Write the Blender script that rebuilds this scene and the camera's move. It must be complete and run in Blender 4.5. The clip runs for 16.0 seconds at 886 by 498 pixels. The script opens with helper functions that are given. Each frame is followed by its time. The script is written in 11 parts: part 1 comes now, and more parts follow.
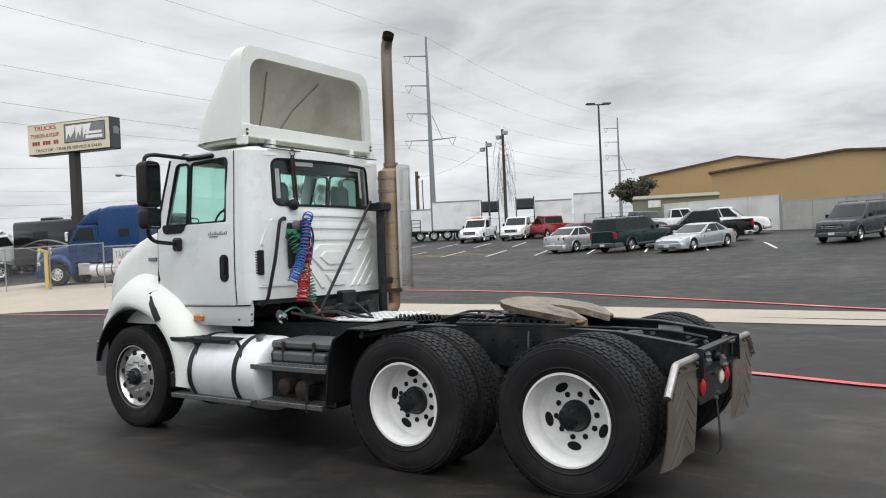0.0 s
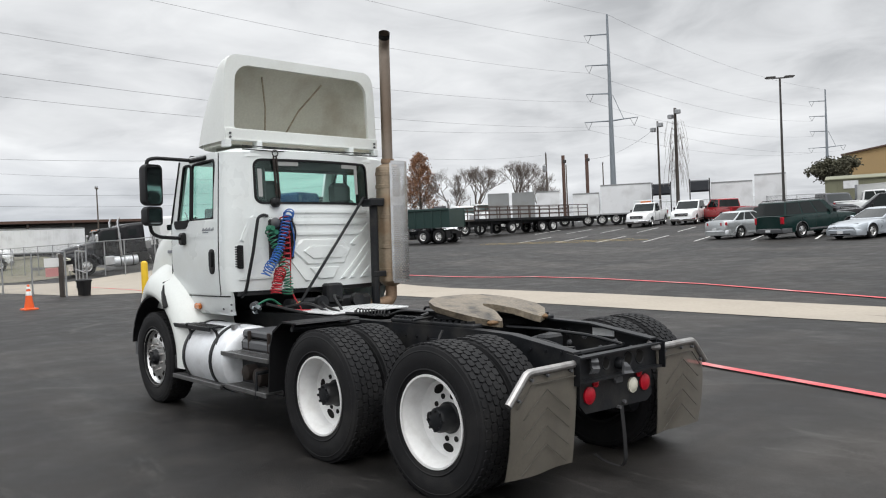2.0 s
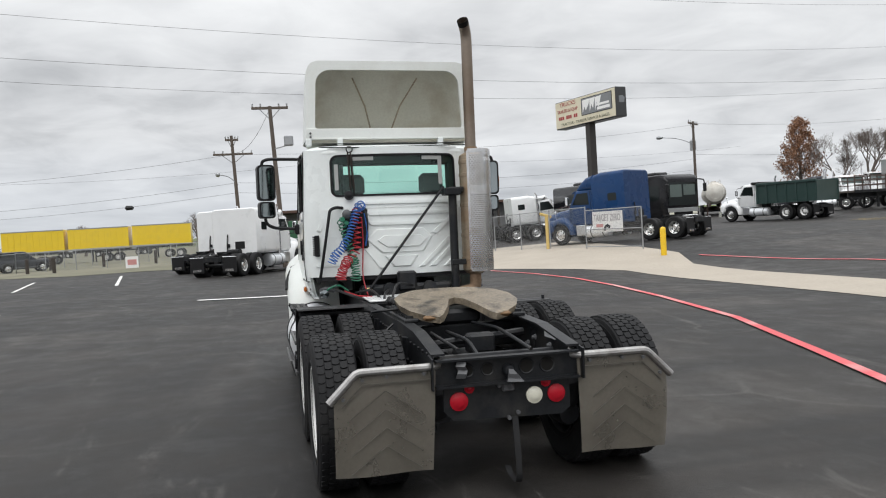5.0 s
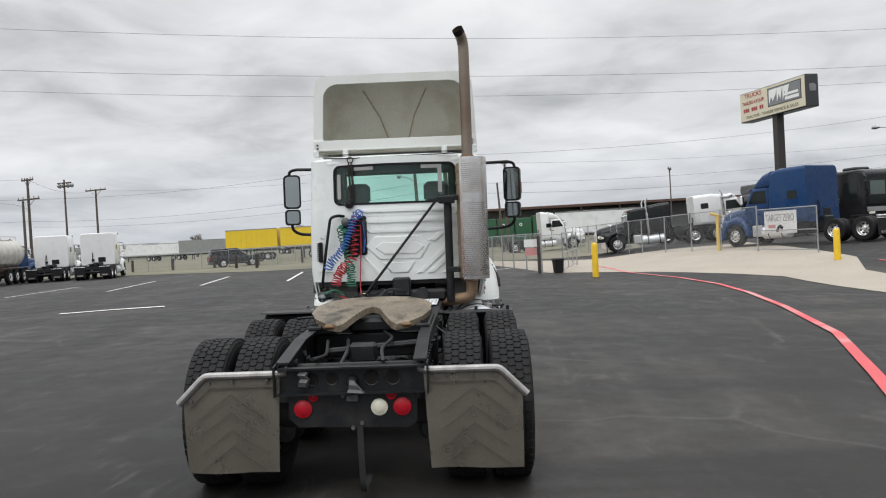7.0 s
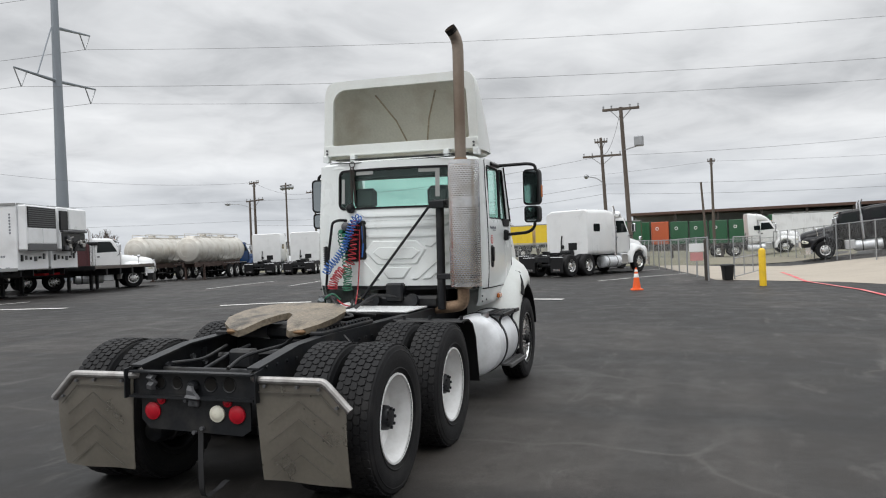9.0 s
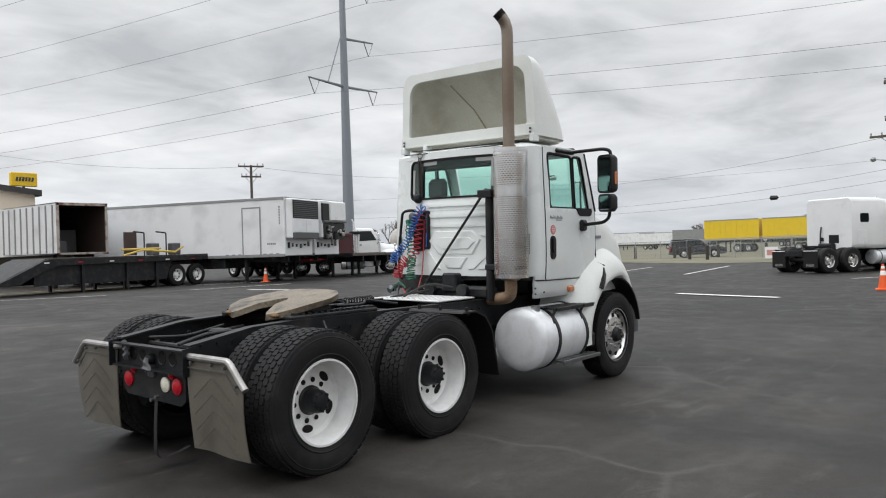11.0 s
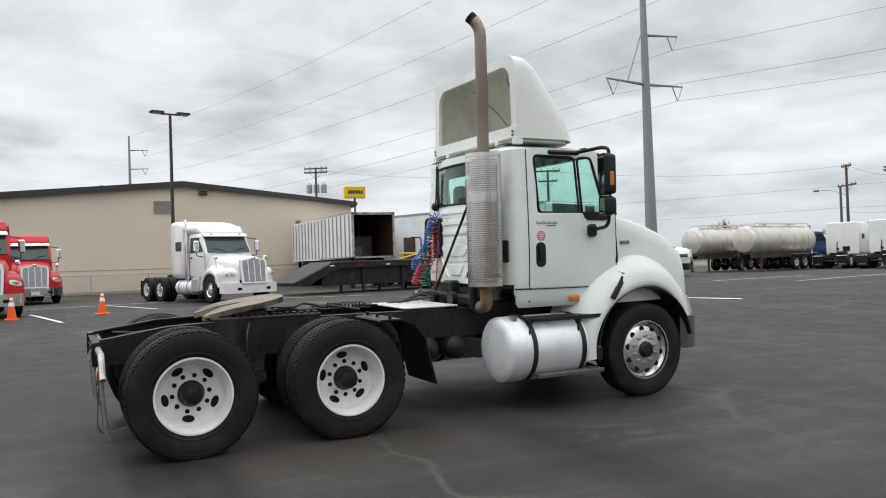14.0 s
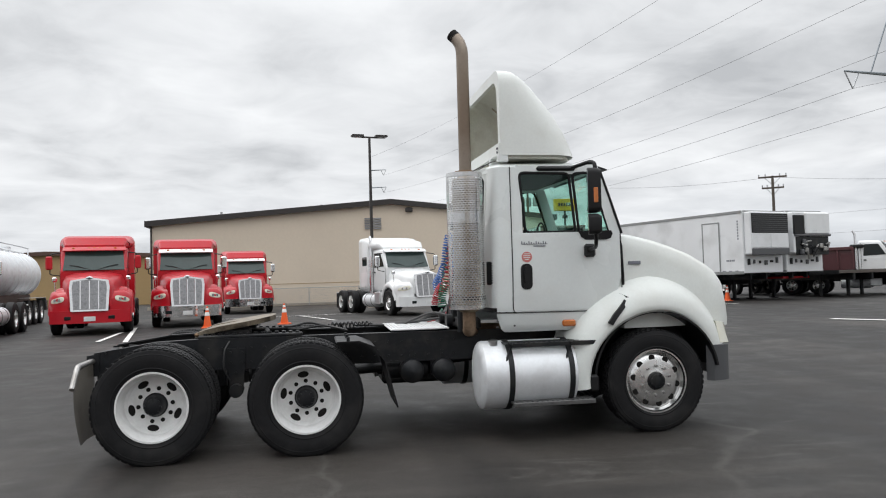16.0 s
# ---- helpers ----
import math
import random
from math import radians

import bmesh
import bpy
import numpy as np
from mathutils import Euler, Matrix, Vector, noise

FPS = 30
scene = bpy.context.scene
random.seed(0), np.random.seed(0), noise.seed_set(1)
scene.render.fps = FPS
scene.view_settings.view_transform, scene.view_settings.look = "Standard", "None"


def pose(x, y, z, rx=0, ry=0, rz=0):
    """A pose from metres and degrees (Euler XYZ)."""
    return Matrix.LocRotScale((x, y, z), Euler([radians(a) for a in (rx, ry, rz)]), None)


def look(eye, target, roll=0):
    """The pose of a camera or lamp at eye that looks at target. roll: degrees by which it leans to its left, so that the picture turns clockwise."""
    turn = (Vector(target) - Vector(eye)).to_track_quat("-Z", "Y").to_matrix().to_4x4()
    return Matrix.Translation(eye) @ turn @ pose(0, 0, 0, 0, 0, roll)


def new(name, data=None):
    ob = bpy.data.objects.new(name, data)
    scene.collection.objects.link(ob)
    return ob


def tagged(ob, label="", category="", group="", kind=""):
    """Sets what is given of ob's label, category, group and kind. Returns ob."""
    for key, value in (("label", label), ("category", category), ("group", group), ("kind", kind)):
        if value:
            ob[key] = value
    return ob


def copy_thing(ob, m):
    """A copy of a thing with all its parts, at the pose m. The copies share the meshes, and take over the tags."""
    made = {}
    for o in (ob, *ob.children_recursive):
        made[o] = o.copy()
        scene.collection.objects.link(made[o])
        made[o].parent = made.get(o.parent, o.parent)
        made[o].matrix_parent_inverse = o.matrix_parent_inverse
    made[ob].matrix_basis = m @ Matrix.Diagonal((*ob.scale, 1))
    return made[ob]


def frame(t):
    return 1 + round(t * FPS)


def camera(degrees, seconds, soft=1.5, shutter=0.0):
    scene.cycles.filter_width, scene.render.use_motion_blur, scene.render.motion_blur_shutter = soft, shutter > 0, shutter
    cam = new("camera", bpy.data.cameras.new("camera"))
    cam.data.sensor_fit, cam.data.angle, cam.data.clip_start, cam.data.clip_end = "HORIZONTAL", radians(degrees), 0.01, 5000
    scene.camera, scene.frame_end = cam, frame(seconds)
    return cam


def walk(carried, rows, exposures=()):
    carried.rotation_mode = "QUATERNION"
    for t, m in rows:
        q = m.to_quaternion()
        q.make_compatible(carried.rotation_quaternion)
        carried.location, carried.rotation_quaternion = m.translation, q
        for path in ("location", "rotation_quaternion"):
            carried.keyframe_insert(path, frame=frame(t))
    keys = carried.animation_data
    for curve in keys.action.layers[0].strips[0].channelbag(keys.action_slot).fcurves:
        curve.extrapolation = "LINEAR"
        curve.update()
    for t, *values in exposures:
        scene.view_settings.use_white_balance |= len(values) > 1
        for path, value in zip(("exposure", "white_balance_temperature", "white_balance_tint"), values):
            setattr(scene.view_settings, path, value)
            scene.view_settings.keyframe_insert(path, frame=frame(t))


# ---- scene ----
cam = camera(59.4, 16.0, 1.1)
PATH = [
    (0, (-2.26, 5.741, 1.688), (-1.126, 4.093, 1.666), -2.6),
    (0.5, (-2.624, 5.414, 1.702), (-1.405, 3.828, 1.677), -2.2),
    (1, (-3.078, 5.136, 1.711), (-1.757, 3.634, 1.679), -1.9),
    (1.5, (-3.437, 4.76, 1.719), (-2.031, 3.338, 1.691), -2.3),
    (2, (-3.896, 4.42, 1.724), (-2.4, 3.094, 1.679), -2.5),
    (2.5, (-4.2, 3.986, 1.715), (-2.615, 2.768, 1.669), -2.2),
    (3, (-4.577, 3.554, 1.716), (-2.872, 2.511, 1.66), -2.5),
    (3.5, (-4.79, 3.033, 1.7), (-3.017, 2.109, 1.649), -2.0),
    (4, (-5.101, 2.514, 1.705), (-3.263, 1.727, 1.657), -2.1),
    (4.5, (-5.248, 1.967, 1.691), (-3.344, 1.356, 1.636), -2.9),
    (7, (-5.665, -0.871, 1.652), (-3.666, -0.794, 1.623), -3.2),
    (7.5, (-5.652, -1.493, 1.632), (-3.663, -1.279, 1.599), -3.2),
    (8, (-5.464, -2.069, 1.62), (-3.494, -1.726, 1.584), -2.5),
    (8.5, (-5.284, -2.69, 1.605), (-3.346, -2.199, 1.577), -2.5),
    (9, (-4.988, -3.244, 1.594), (-3.089, -2.616, 1.593), -2.4),
    (9.5, (-4.72, -3.826, 1.573), (-2.902, -2.991, 1.568), -2.2),
    (12, (-2.906, -6.289, 1.474), (-1.531, -4.838, 1.51), -1.7),
    (12.5, (-2.439, -6.715, 1.473), (-1.173, -5.168, 1.524), -1.8),
    (13, (-1.943, -7.041, 1.456), (-0.8, -5.4, 1.502), -1.8),
    (13.5, (-1.482, -7.429, 1.452), (-0.469, -5.706, 1.505), -1.4),
    (14, (-0.937, -7.685, 1.44), (-0.05, -5.893, 1.474), -1.9),
    (14.5, (-0.377, -7.947, 1.455), (0.379, -6.096, 1.511), -1.9),
    (15, (0.228, -8.136, 1.447), (0.845, -6.235, 1.501), -1.7),
    (15.5, (0.865, -8.26, 1.461), (1.355, -6.322, 1.527), -1.9),
    (16, (1.49, -8.359, 1.46), (1.804, -6.385, 1.544), -1.7),
]
walk(cam, [(t, look(eye, target, roll)) for t, eye, target, roll in PATH], [(0.0, 0.04), (2.0, 0.02), (4.5, -0.03), (7.0, -0.10), (9.5, -0.07), (12.5, -0.03), (14.0, 0.01), (15.0, 0.05), (16.0, -0.01)])

# ---- world and light ----
SUN_EL, SUN_AZ = radians(56), radians(-62)


def build_world():
    w = bpy.data.worlds.new("overcast_sky")
    scene.world = w
    w.use_nodes = True
    nt = w.node_tree
    nt.nodes.clear()
    N, L = nt.nodes.new, nt.links.new
    out, bg = N("ShaderNodeOutputWorld"), N("ShaderNodeBackground")
    tc, sep = N("ShaderNodeTexCoord"), N("ShaderNodeSeparateXYZ")
    L(tc.outputs["Generated"], sep.inputs[0])
    up = N("ShaderNodeMath"); up.operation = "MAXIMUM"; up.inputs[1].default_value = 0.0
    L(sep.outputs["Z"], up.inputs[0])
    # clouds lie on a flat layer overhead: direction divided by its rise
    den = N("ShaderNodeMath"); den.operation = "ADD"; den.inputs[1].default_value = 0.16
    L(up.outputs[0], den.inputs[0])
    div = N("ShaderNodeVectorMath"); div.operation = "DIVIDE"
    comb = N("ShaderNodeCombineXYZ")
    for k in range(3):
        L(den.outputs[0], comb.inputs[k])
    L(tc.outputs["Generated"], div.inputs[0]); L(comb.outputs[0], div.inputs[1])
    flat = N("ShaderNodeVectorMath"); flat.operation = "MULTIPLY"; flat.inputs[1].default_value = (1.0, 1.0, 0.0)
    L(div.outputs[0], flat.inputs[0])
    def clouds(scale, detail, rough, warp):
        n = N("ShaderNodeTexNoise")
        n.inputs["Scale"].default_value, n.inputs["Detail"].default_value = scale, detail
        n.inputs["Roughness"].default_value, n.inputs["Distortion"].default_value = rough, warp
        L(flat.outputs[0], n.inputs["Vector"])
        return n.outputs["Fac"]
    big, small = clouds(0.75, 5, 0.5, 0.35), clouds(2.6, 7, 0.55, 0.5)
    mix = N("ShaderNodeMix"); mix.data_type = "FLOAT"; mix.inputs["Factor"].default_value = 0.36
    L(big, mix.inputs["A"]); L(small, mix.inputs["B"])
    ramp = N("ShaderNodeValToRGB")
    e = ramp.color_ramp.elements
    e[0].position, e[0].color = 0.36, (0.44, 0.455, 0.475, 1)
    e[1].position, e[1].color = 0.66, (0.83, 0.845, 0.86, 1)
    mid = e.new(0.49); mid.color = (0.645, 0.66, 0.68, 1)
    L(mix.outputs["Result"], ramp.inputs[0])
    # a dull overcast is several times brighter overhead than low down
    rise = N("ShaderNodeMapRange")
    rise.inputs["From Min"].default_value, rise.inputs["From Max"].default_value = 0.33, 0.9
    rise.inputs["To Min"].default_value, rise.inputs["To Max"].default_value = 1.0, 2.6
    L(up.outputs[0], rise.inputs["Value"])
    # the cloud is thinner towards the north
    side = N("ShaderNodeMapRange")
    side.inputs["From Min"].default_value, side.inputs["From Max"].default_value = -0.2, 0.9
    side.inputs["To Min"].default_value, side.inputs["To Max"].default_value = 1.0, 1.10
    L(sep.outputs["Y"], side.inputs["Value"])
    both = N("ShaderNodeMath"); both.operation = "MULTIPLY"
    L(rise.outputs[0], both.inputs[0]); L(side.outputs[0], both.inputs[1])
    bright = N("ShaderNodeVectorMath"); bright.operation = "SCALE"
    L(ramp.outputs[0], bright.inputs[0]); L(both.outputs[0], bright.inputs["Scale"])
    # a thin bluish band of clear sky shows low over the horizon
    low = N("ShaderNodeMapRange")
    low.inputs["From Min"].default_value, low.inputs["From Max"].default_value = 0.0, 0.13
    low.inputs["To Min"].default_value, low.inputs["To Max"].default_value = 0.30, 0.0
    L(up.outputs[0], low.inputs["Value"])
    east = N("ShaderNodeVectorMath"); east.operation = "DOT_PRODUCT"; east.inputs[1].default_value = (0.94, 0.34, 0.0)
    L(tc.outputs["Generated"], east.inputs[0])
    clear = N("ShaderNodeMapRange"); clear.interpolation_type = "SMOOTHSTEP"
    clear.inputs["From Min"].default_value, clear.inputs["From Max"].default_value = 0.55, 0.95
    clear.inputs["To Min"].default_value, clear.inputs["To Max"].default_value = 0.6, 2.2
    L(east.outputs["Value"], clear.inputs["Value"])
    share = N("ShaderNodeMath"); share.operation = "MULTIPLY"
    L(low.outputs[0], share.inputs[0]); L(clear.outputs[0], share.inputs[1])
    sky = N("ShaderNodeTexSky")
    sky.sky_type, sky.sun_disc, sky.sun_elevation, sky.sun_rotation = "NISHITA", False, SUN_EL, SUN_AZ
    faint = N("ShaderNodeVectorMath"); faint.operation = "MULTIPLY_ADD"; faint.inputs[1].default_value = (0.01, 0.01, 0.012); faint.inputs[2].default_value = (0.45, 0.487, 0.54)
    L(sky.outputs[0], faint.inputs[0])
    tint = N("ShaderNodeMix"); tint.data_type = "RGBA"
    L(share.outputs[0], tint.inputs["Factor"]); L(bright.outputs[0], tint.inputs["A"]); L(faint.outputs[0], tint.inputs["B"])
    L(tint.outputs["Result"], bg.inputs["Color"])
    bg.inputs["Strength"].default_value = 1.12
    L(bg.outputs[0], out.inputs[0])


build_world()
sun = new("sun", bpy.data.lights.new("sun", "SUN"))
sun.data.energy, sun.data.angle, sun.data.color = 1.0, radians(40), (1.0, 0.97, 0.93)
sun.matrix_basis = look((0, 0, 60), (60 * math.cos(SUN_EL) * math.sin(-SUN_AZ), 60 * math.cos(SUN_EL) * -math.cos(SUN_AZ), 60 - 60 * math.sin(SUN_EL)))
scene.view_settings.exposure = 0.0


# ---- materials ----
def material(name, colour, rough=0.5, metal=0.0, vary=0.12, scale=3.0, grain=40.0, bump=0.0, bump_scale=60.0, coat=0.0, spec=0.5, rnd=0.0, dirt=None, dirt_amount=0.3, dirt_scale=1.5, glow=0.0, stretch=(1, 1, 1)):
    m = bpy.data.materials.new(name)
    m.use_nodes = True
    nt = m.node_tree
    N, L = nt.nodes.new, nt.links.new
    b = nt.nodes["Principled BSDF"]
    b.inputs["Roughness"].default_value, b.inputs["Metallic"].default_value = rough, metal
    b.inputs["Specular IOR Level"].default_value = spec
    if coat:
        b.inputs["Coat Weight"].default_value, b.inputs["Coat Roughness"].default_value = coat, 0.08
    tc, mp = N("ShaderNodeTexCoord"), N("ShaderNodeMapping")
    mp.inputs["Scale"].default_value = stretch
    L(tc.outputs["Object"], mp.inputs["Vector"])
    def noise_at(s, d=4):
        n = N("ShaderNodeTexNoise")
        n.inputs["Scale"].default_value, n.inputs["Detail"].default_value = s, d
        L(mp.outputs[0], n.inputs["Vector"])
        return n.outputs["Fac"]
    coarse, fine = noise_at(scale), noise_at(grain, 3)
    add = N("ShaderNodeMath"); add.operation = "ADD"
    L(coarse, add.inputs[0]); L(fine, add.inputs[1])
    fac = N("ShaderNodeMapRange")
    fac.inputs["From Min"].default_value, fac.inputs["From Max"].default_value = 0.6, 1.4
    fac.inputs["To Min"].default_value, fac.inputs["To Max"].default_value = 1 - vary, 1 + vary
    L(add.outputs[0], fac.inputs["Value"])
    val = fac.outputs[0]
    if rnd:
        info = N("ShaderNodeObjectInfo")
        r = N("ShaderNodeMapRange"); r.inputs["To Min"].default_value, r.inputs["To Max"].default_value = 1 - rnd, 1 + rnd
        L(info.outputs["Random"], r.inputs["Value"])
        mul = N("ShaderNodeMath"); mul.operation = "MULTIPLY"
        L(val, mul.inputs[0]); L(r.outputs[0], mul.inputs[1])
        val = mul.outputs[0]
    sc = N("ShaderNodeVectorMath"); sc.operation = "SCALE"; sc.inputs[0].default_value = colour[:3]
    L(val, sc.inputs["Scale"])
    col = sc.outputs[0]
    if dirt:
        d = noise_at(dirt_scale, 8)
        dr = N("ShaderNodeMapRange")
        dr.inputs["From Min"].default_value, dr.inputs["From Max"].default_value = 0.48, 0.68
        dr.inputs["To Max"].default_value = dirt_amount
        L(d, dr.inputs["Value"])
        mx = N("ShaderNodeMix"); mx.data_type = "RGBA"; mx.inputs["B"].default_value = (*dirt, 1)
        L(dr.outputs[0], mx.inputs["Factor"]); L(col, mx.inputs["A"])
        col = mx.outputs["Result"]
    L(col, b.inputs["Base Color"])
    rr = N("ShaderNodeMapRange")
    rr.inputs["To Min"].default_value, rr.inputs["To Max"].default_value = max(0.02, rough - 0.09), min(1, rough + 0.09)
    L(coarse, rr.inputs["Value"]); L(rr.outputs[0], b.inputs["Roughness"])
    if bump:
        bp = N("ShaderNodeBump"); bp.inputs["Strength"].default_value, bp.inputs["Distance"].default_value = bump, 0.01
        L(noise_at(bump_scale, 5), bp.inputs["Height"]); L(bp.outputs[0], b.inputs["Normal"])
    if glow:
        b.inputs["Emission Color"].default_value = (*colour[:3], 1)
        b.inputs["Emission Strength"].default_value = glow
    return m


def glass_material(name, tint, rough=0.02, clear=0.55):
    m = bpy.data.materials.new(name)
    m.use_nodes = True
    nt = m.node_tree
    N, L = nt.nodes.new, nt.links.new
    nt.nodes.remove(nt.nodes["Principled BSDF"])
    g, t, mx, lw = N("ShaderNodeBsdfGlossy"), N("ShaderNodeBsdfTransparent"), N("ShaderNodeMixShader"), N("ShaderNodeLayerWeight")
    lw.inputs["Blend"].default_value = 0.5
    g.inputs["Roughness"].default_value = rough
    g.inputs["Color"].default_value = (0.9, 0.95, 0.95, 1)
    t.inputs["Color"].default_value = (*tint, 1)
    pw = N("ShaderNodeMath"); pw.operation = "POWER"; pw.inputs[1].default_value = 4.0
    L(lw.outputs["Facing"], pw.inputs[0])
    bias = N("ShaderNodeMath"); bias.operation = "MULTIPLY_ADD"; bias.inputs[1].default_value, bias.inputs[2].default_value = 0.7, 0.025
    L(pw.outputs[0], bias.inputs[0])
    L(bias.outputs[0], mx.inputs[0]); L(t.outputs[0], mx.inputs[1]); L(g.outputs[0], mx.inputs[2])
    L(mx.outputs[0], nt.nodes["Material Output"].inputs[0])
    return m


MAT = {}
def mat(key, *a, **k):
    MAT[key] = material(key, *a, **k)
mat("white_paint", (0.78, 0.815, 0.805), 0.28, vary=0.03, scale=1.2, coat=0.4, dirt=(0.52, 0.51, 0.46), dirt_amount=0.16, dirt_scale=2.2)
mat("white_gelcoat", (0.76, 0.785, 0.755), 0.38, vary=0.04, scale=1.5, coat=0.15, dirt=(0.5, 0.48, 0.42), dirt_amount=0.2, dirt_scale=3)
mat("fairing_inside", (0.70, 0.70, 0.63), 0.6, vary=0.10, scale=1.6, dirt=(0.36, 0.29, 0.20), dirt_amount=0.45, dirt_scale=2.2)
mat("rim_white", (0.80, 0.80, 0.79), 0.4, vary=0.05, scale=6, dirt=(0.45, 0.43, 0.40), dirt_amount=0.25, dirt_scale=9)
mat("rubber", (0.010, 0.010, 0.011), 0.68, spec=0.25, vary=0.25, scale=5, bump=0.15, bump_scale=90, dirt=(0.030, 0.029, 0.028), dirt_amount=0.5, dirt_scale=4)
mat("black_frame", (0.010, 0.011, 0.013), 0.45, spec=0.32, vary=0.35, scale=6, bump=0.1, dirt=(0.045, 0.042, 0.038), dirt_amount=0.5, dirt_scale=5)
mat("black_plastic", (0.011, 0.011, 0.012), 0.45, spec=0.3, vary=0.2, scale=8)
mat("black_gloss", (0.012, 0.012, 0.013), 0.2, vary=0.2, coat=0.5)
mat("aluminium", (0.76, 0.77, 0.78), 0.3, 1.0, vary=0.05, scale=3, bump=0.03, dirt=(0.5, 0.5, 0.49), dirt_amount=0.3)
mat("tank_aluminium", (0.82, 0.84, 0.86), 0.5, 0.45, vary=0.05, scale=2, dirt=(0.55, 0.55, 0.55), dirt_amount=0.35, dirt_scale=6)
mat("chrome", (0.78, 0.78, 0.79), 0.13, 1.0, vary=0.05, dirt=(0.45, 0.44, 0.42), dirt_amount=0.2, dirt_scale=8)
mat("polished_rim", (0.84, 0.84, 0.83), 0.28, 1.0, vary=0.06, dirt=(0.4, 0.39, 0.37), dirt_amount=0.3, dirt_scale=14)
mat("stack_steel", (0.27, 0.225, 0.185), 0.42, 0.9, vary=0.10, scale=1.2, dirt=(0.16, 0.11, 0.075), dirt_amount=0.6, dirt_scale=1.1)
# near-black: soot on the stack tip, painted shade inside holes elsewhere
mat("soot", (0.012, 0.011, 0.010), 0.8, spec=0.2, vary=0.3)
mat("muffler", (0.36, 0.29, 0.21), 0.5, 0.75, vary=0.22, scale=4, dirt=(0.28, 0.17, 0.09), dirt_amount=0.6, dirt_scale=5)
mat("rust_pipe", (0.30, 0.21, 0.14), 0.65, 0.5, vary=0.3, scale=6, dirt=(0.16, 0.08, 0.04), dirt_amount=0.6)
# darker rib colour: the grooves' shading painted in, along with their dirt
mat("flap_grime", (0.085, 0.078, 0.066), 0.75, vary=0.3, scale=8)
mat("flap_poly", (0.185, 0.168, 0.14), 0.4, vary=0.14, scale=3, dirt=(0.12, 0.11, 0.092), dirt_amount=0.5, dirt_scale=5)


def see_through(m, share):
    """Lets a share of the light pass straight through a dull plastic sheet."""
    nt = m.node_tree
    out = nt.nodes["Material Output"]
    tr, mx = nt.nodes.new("ShaderNodeBsdfTransparent"), nt.nodes.new("ShaderNodeMixShader")
    mx.inputs[0].default_value = share
    nt.links.new(nt.nodes["Principled BSDF"].outputs[0], mx.inputs[1])
    nt.links.new(tr.outputs[0], mx.inputs[2])
    nt.links.new(mx.outputs[0], out.inputs[0])


see_through(MAT["flap_poly"], 0.35)
mat("deck_plate", (0.82, 0.83, 0.83), 0.5, 0.25, vary=0.12, scale=4, dirt=(0.5, 0.5, 0.48), dirt_amount=0.4)
mat("fifth_wheel", (0.20, 0.165, 0.12), 0.45, 0.2, vary=0.5, scale=5, bump=0.4, dirt=(0.016, 0.014, 0.011), dirt_amount=1.0, dirt_scale=5.5)
mat("worn_orange", (0.16, 0.09, 0.04), 0.6, vary=0.3, scale=12)
mat("red_lens", (0.42, 0.010, 0.022), 0.3, vary=0.08, spec=0.25)
mat("clear_lens", (0.72, 0.70, 0.58), 0.2, vary=0.05, coat=0.5)
mat("amber_lens", (0.52, 0.15, 0.03), 0.2, vary=0.08, coat=0.5)
mat("hose_blue", (0.03, 0.13, 0.42), 0.35, vary=0.1)
mat("hose_red", (0.42, 0.02, 0.03), 0.35, vary=0.1)
mat("hose_green", (0.02, 0.16, 0.09), 0.4, vary=0.1)
mat("hose_black", (0.015, 0.015, 0.016), 0.5, vary=0.1)
mat("brass", (0.52, 0.42, 0.20), 0.35, 1.0, vary=0.1)
mat("bumper_grey", (0.085, 0.087, 0.092), 0.5, vary=0.06)
mat("dark_interior", (0.03, 0.03, 0.032), 0.8, vary=0.1)
mat("seat_grey", (0.08, 0.08, 0.085), 0.85, vary=0.15)
mat("lettering_grey", (0.18, 0.19, 0.22), 0.4)
mat("sticker_red", (0.62, 0.20, 0.18), 0.5)
mat("mirror_glass", (0.30, 0.33, 0.34), 0.03, 1.0, vary=0.0)
mat("tape_grey", (0.36, 0.37, 0.36), 0.6)
mat("fairing_rib", (0.40, 0.35, 0.265), 0.8, vary=0.5, scale=9)
mat("spring_brown", (0.035, 0.026, 0.022), 0.6, 0.3, vary=0.2)
MAT["cab_glass"] = glass_material("cab_glass", (0.83, 0.96, 0.92))
MAT["dark_glass"] = glass_material("dark_glass", (0.22, 0.27, 0.27))
mat("grille_steel", (0.34, 0.34, 0.35), 0.35, 0.8, vary=0.25, scale=30, dirt=(0.14, 0.14, 0.14), dirt_amount=0.4, dirt_scale=12)
mat("screen_glass", (0.045, 0.068, 0.064), 0.08, vary=0.25, scale=1.5, spec=0.4)
mat("worn_tread", (0.16, 0.16, 0.16), 0.4, 0.6, vary=0.3, scale=9, dirt=(0.05, 0.048, 0.045), dirt_amount=0.5, dirt_scale=9)
mat("car_glass", (0.010, 0.014, 0.014), 0.05, vary=0.1, spec=0.3)
mat("shield_steel", (0.68, 0.68, 0.68), 0.22, 1.0, vary=0.10, scale=4, dirt=(0.42, 0.38, 0.33), dirt_amount=0.4, dirt_scale=5)
mat("dull_aluminium", (0.42, 0.41, 0.40), 0.45, 0.85, vary=0.2, scale=5, dirt=(0.20, 0.18, 0.16), dirt_amount=0.5, dirt_scale=8)


# ---- mesh tools ----
def bm_new():
    return bmesh.new()


def face(bm, vs):
    try:
        return bm.faces.new(vs)
    except ValueError:
        return None


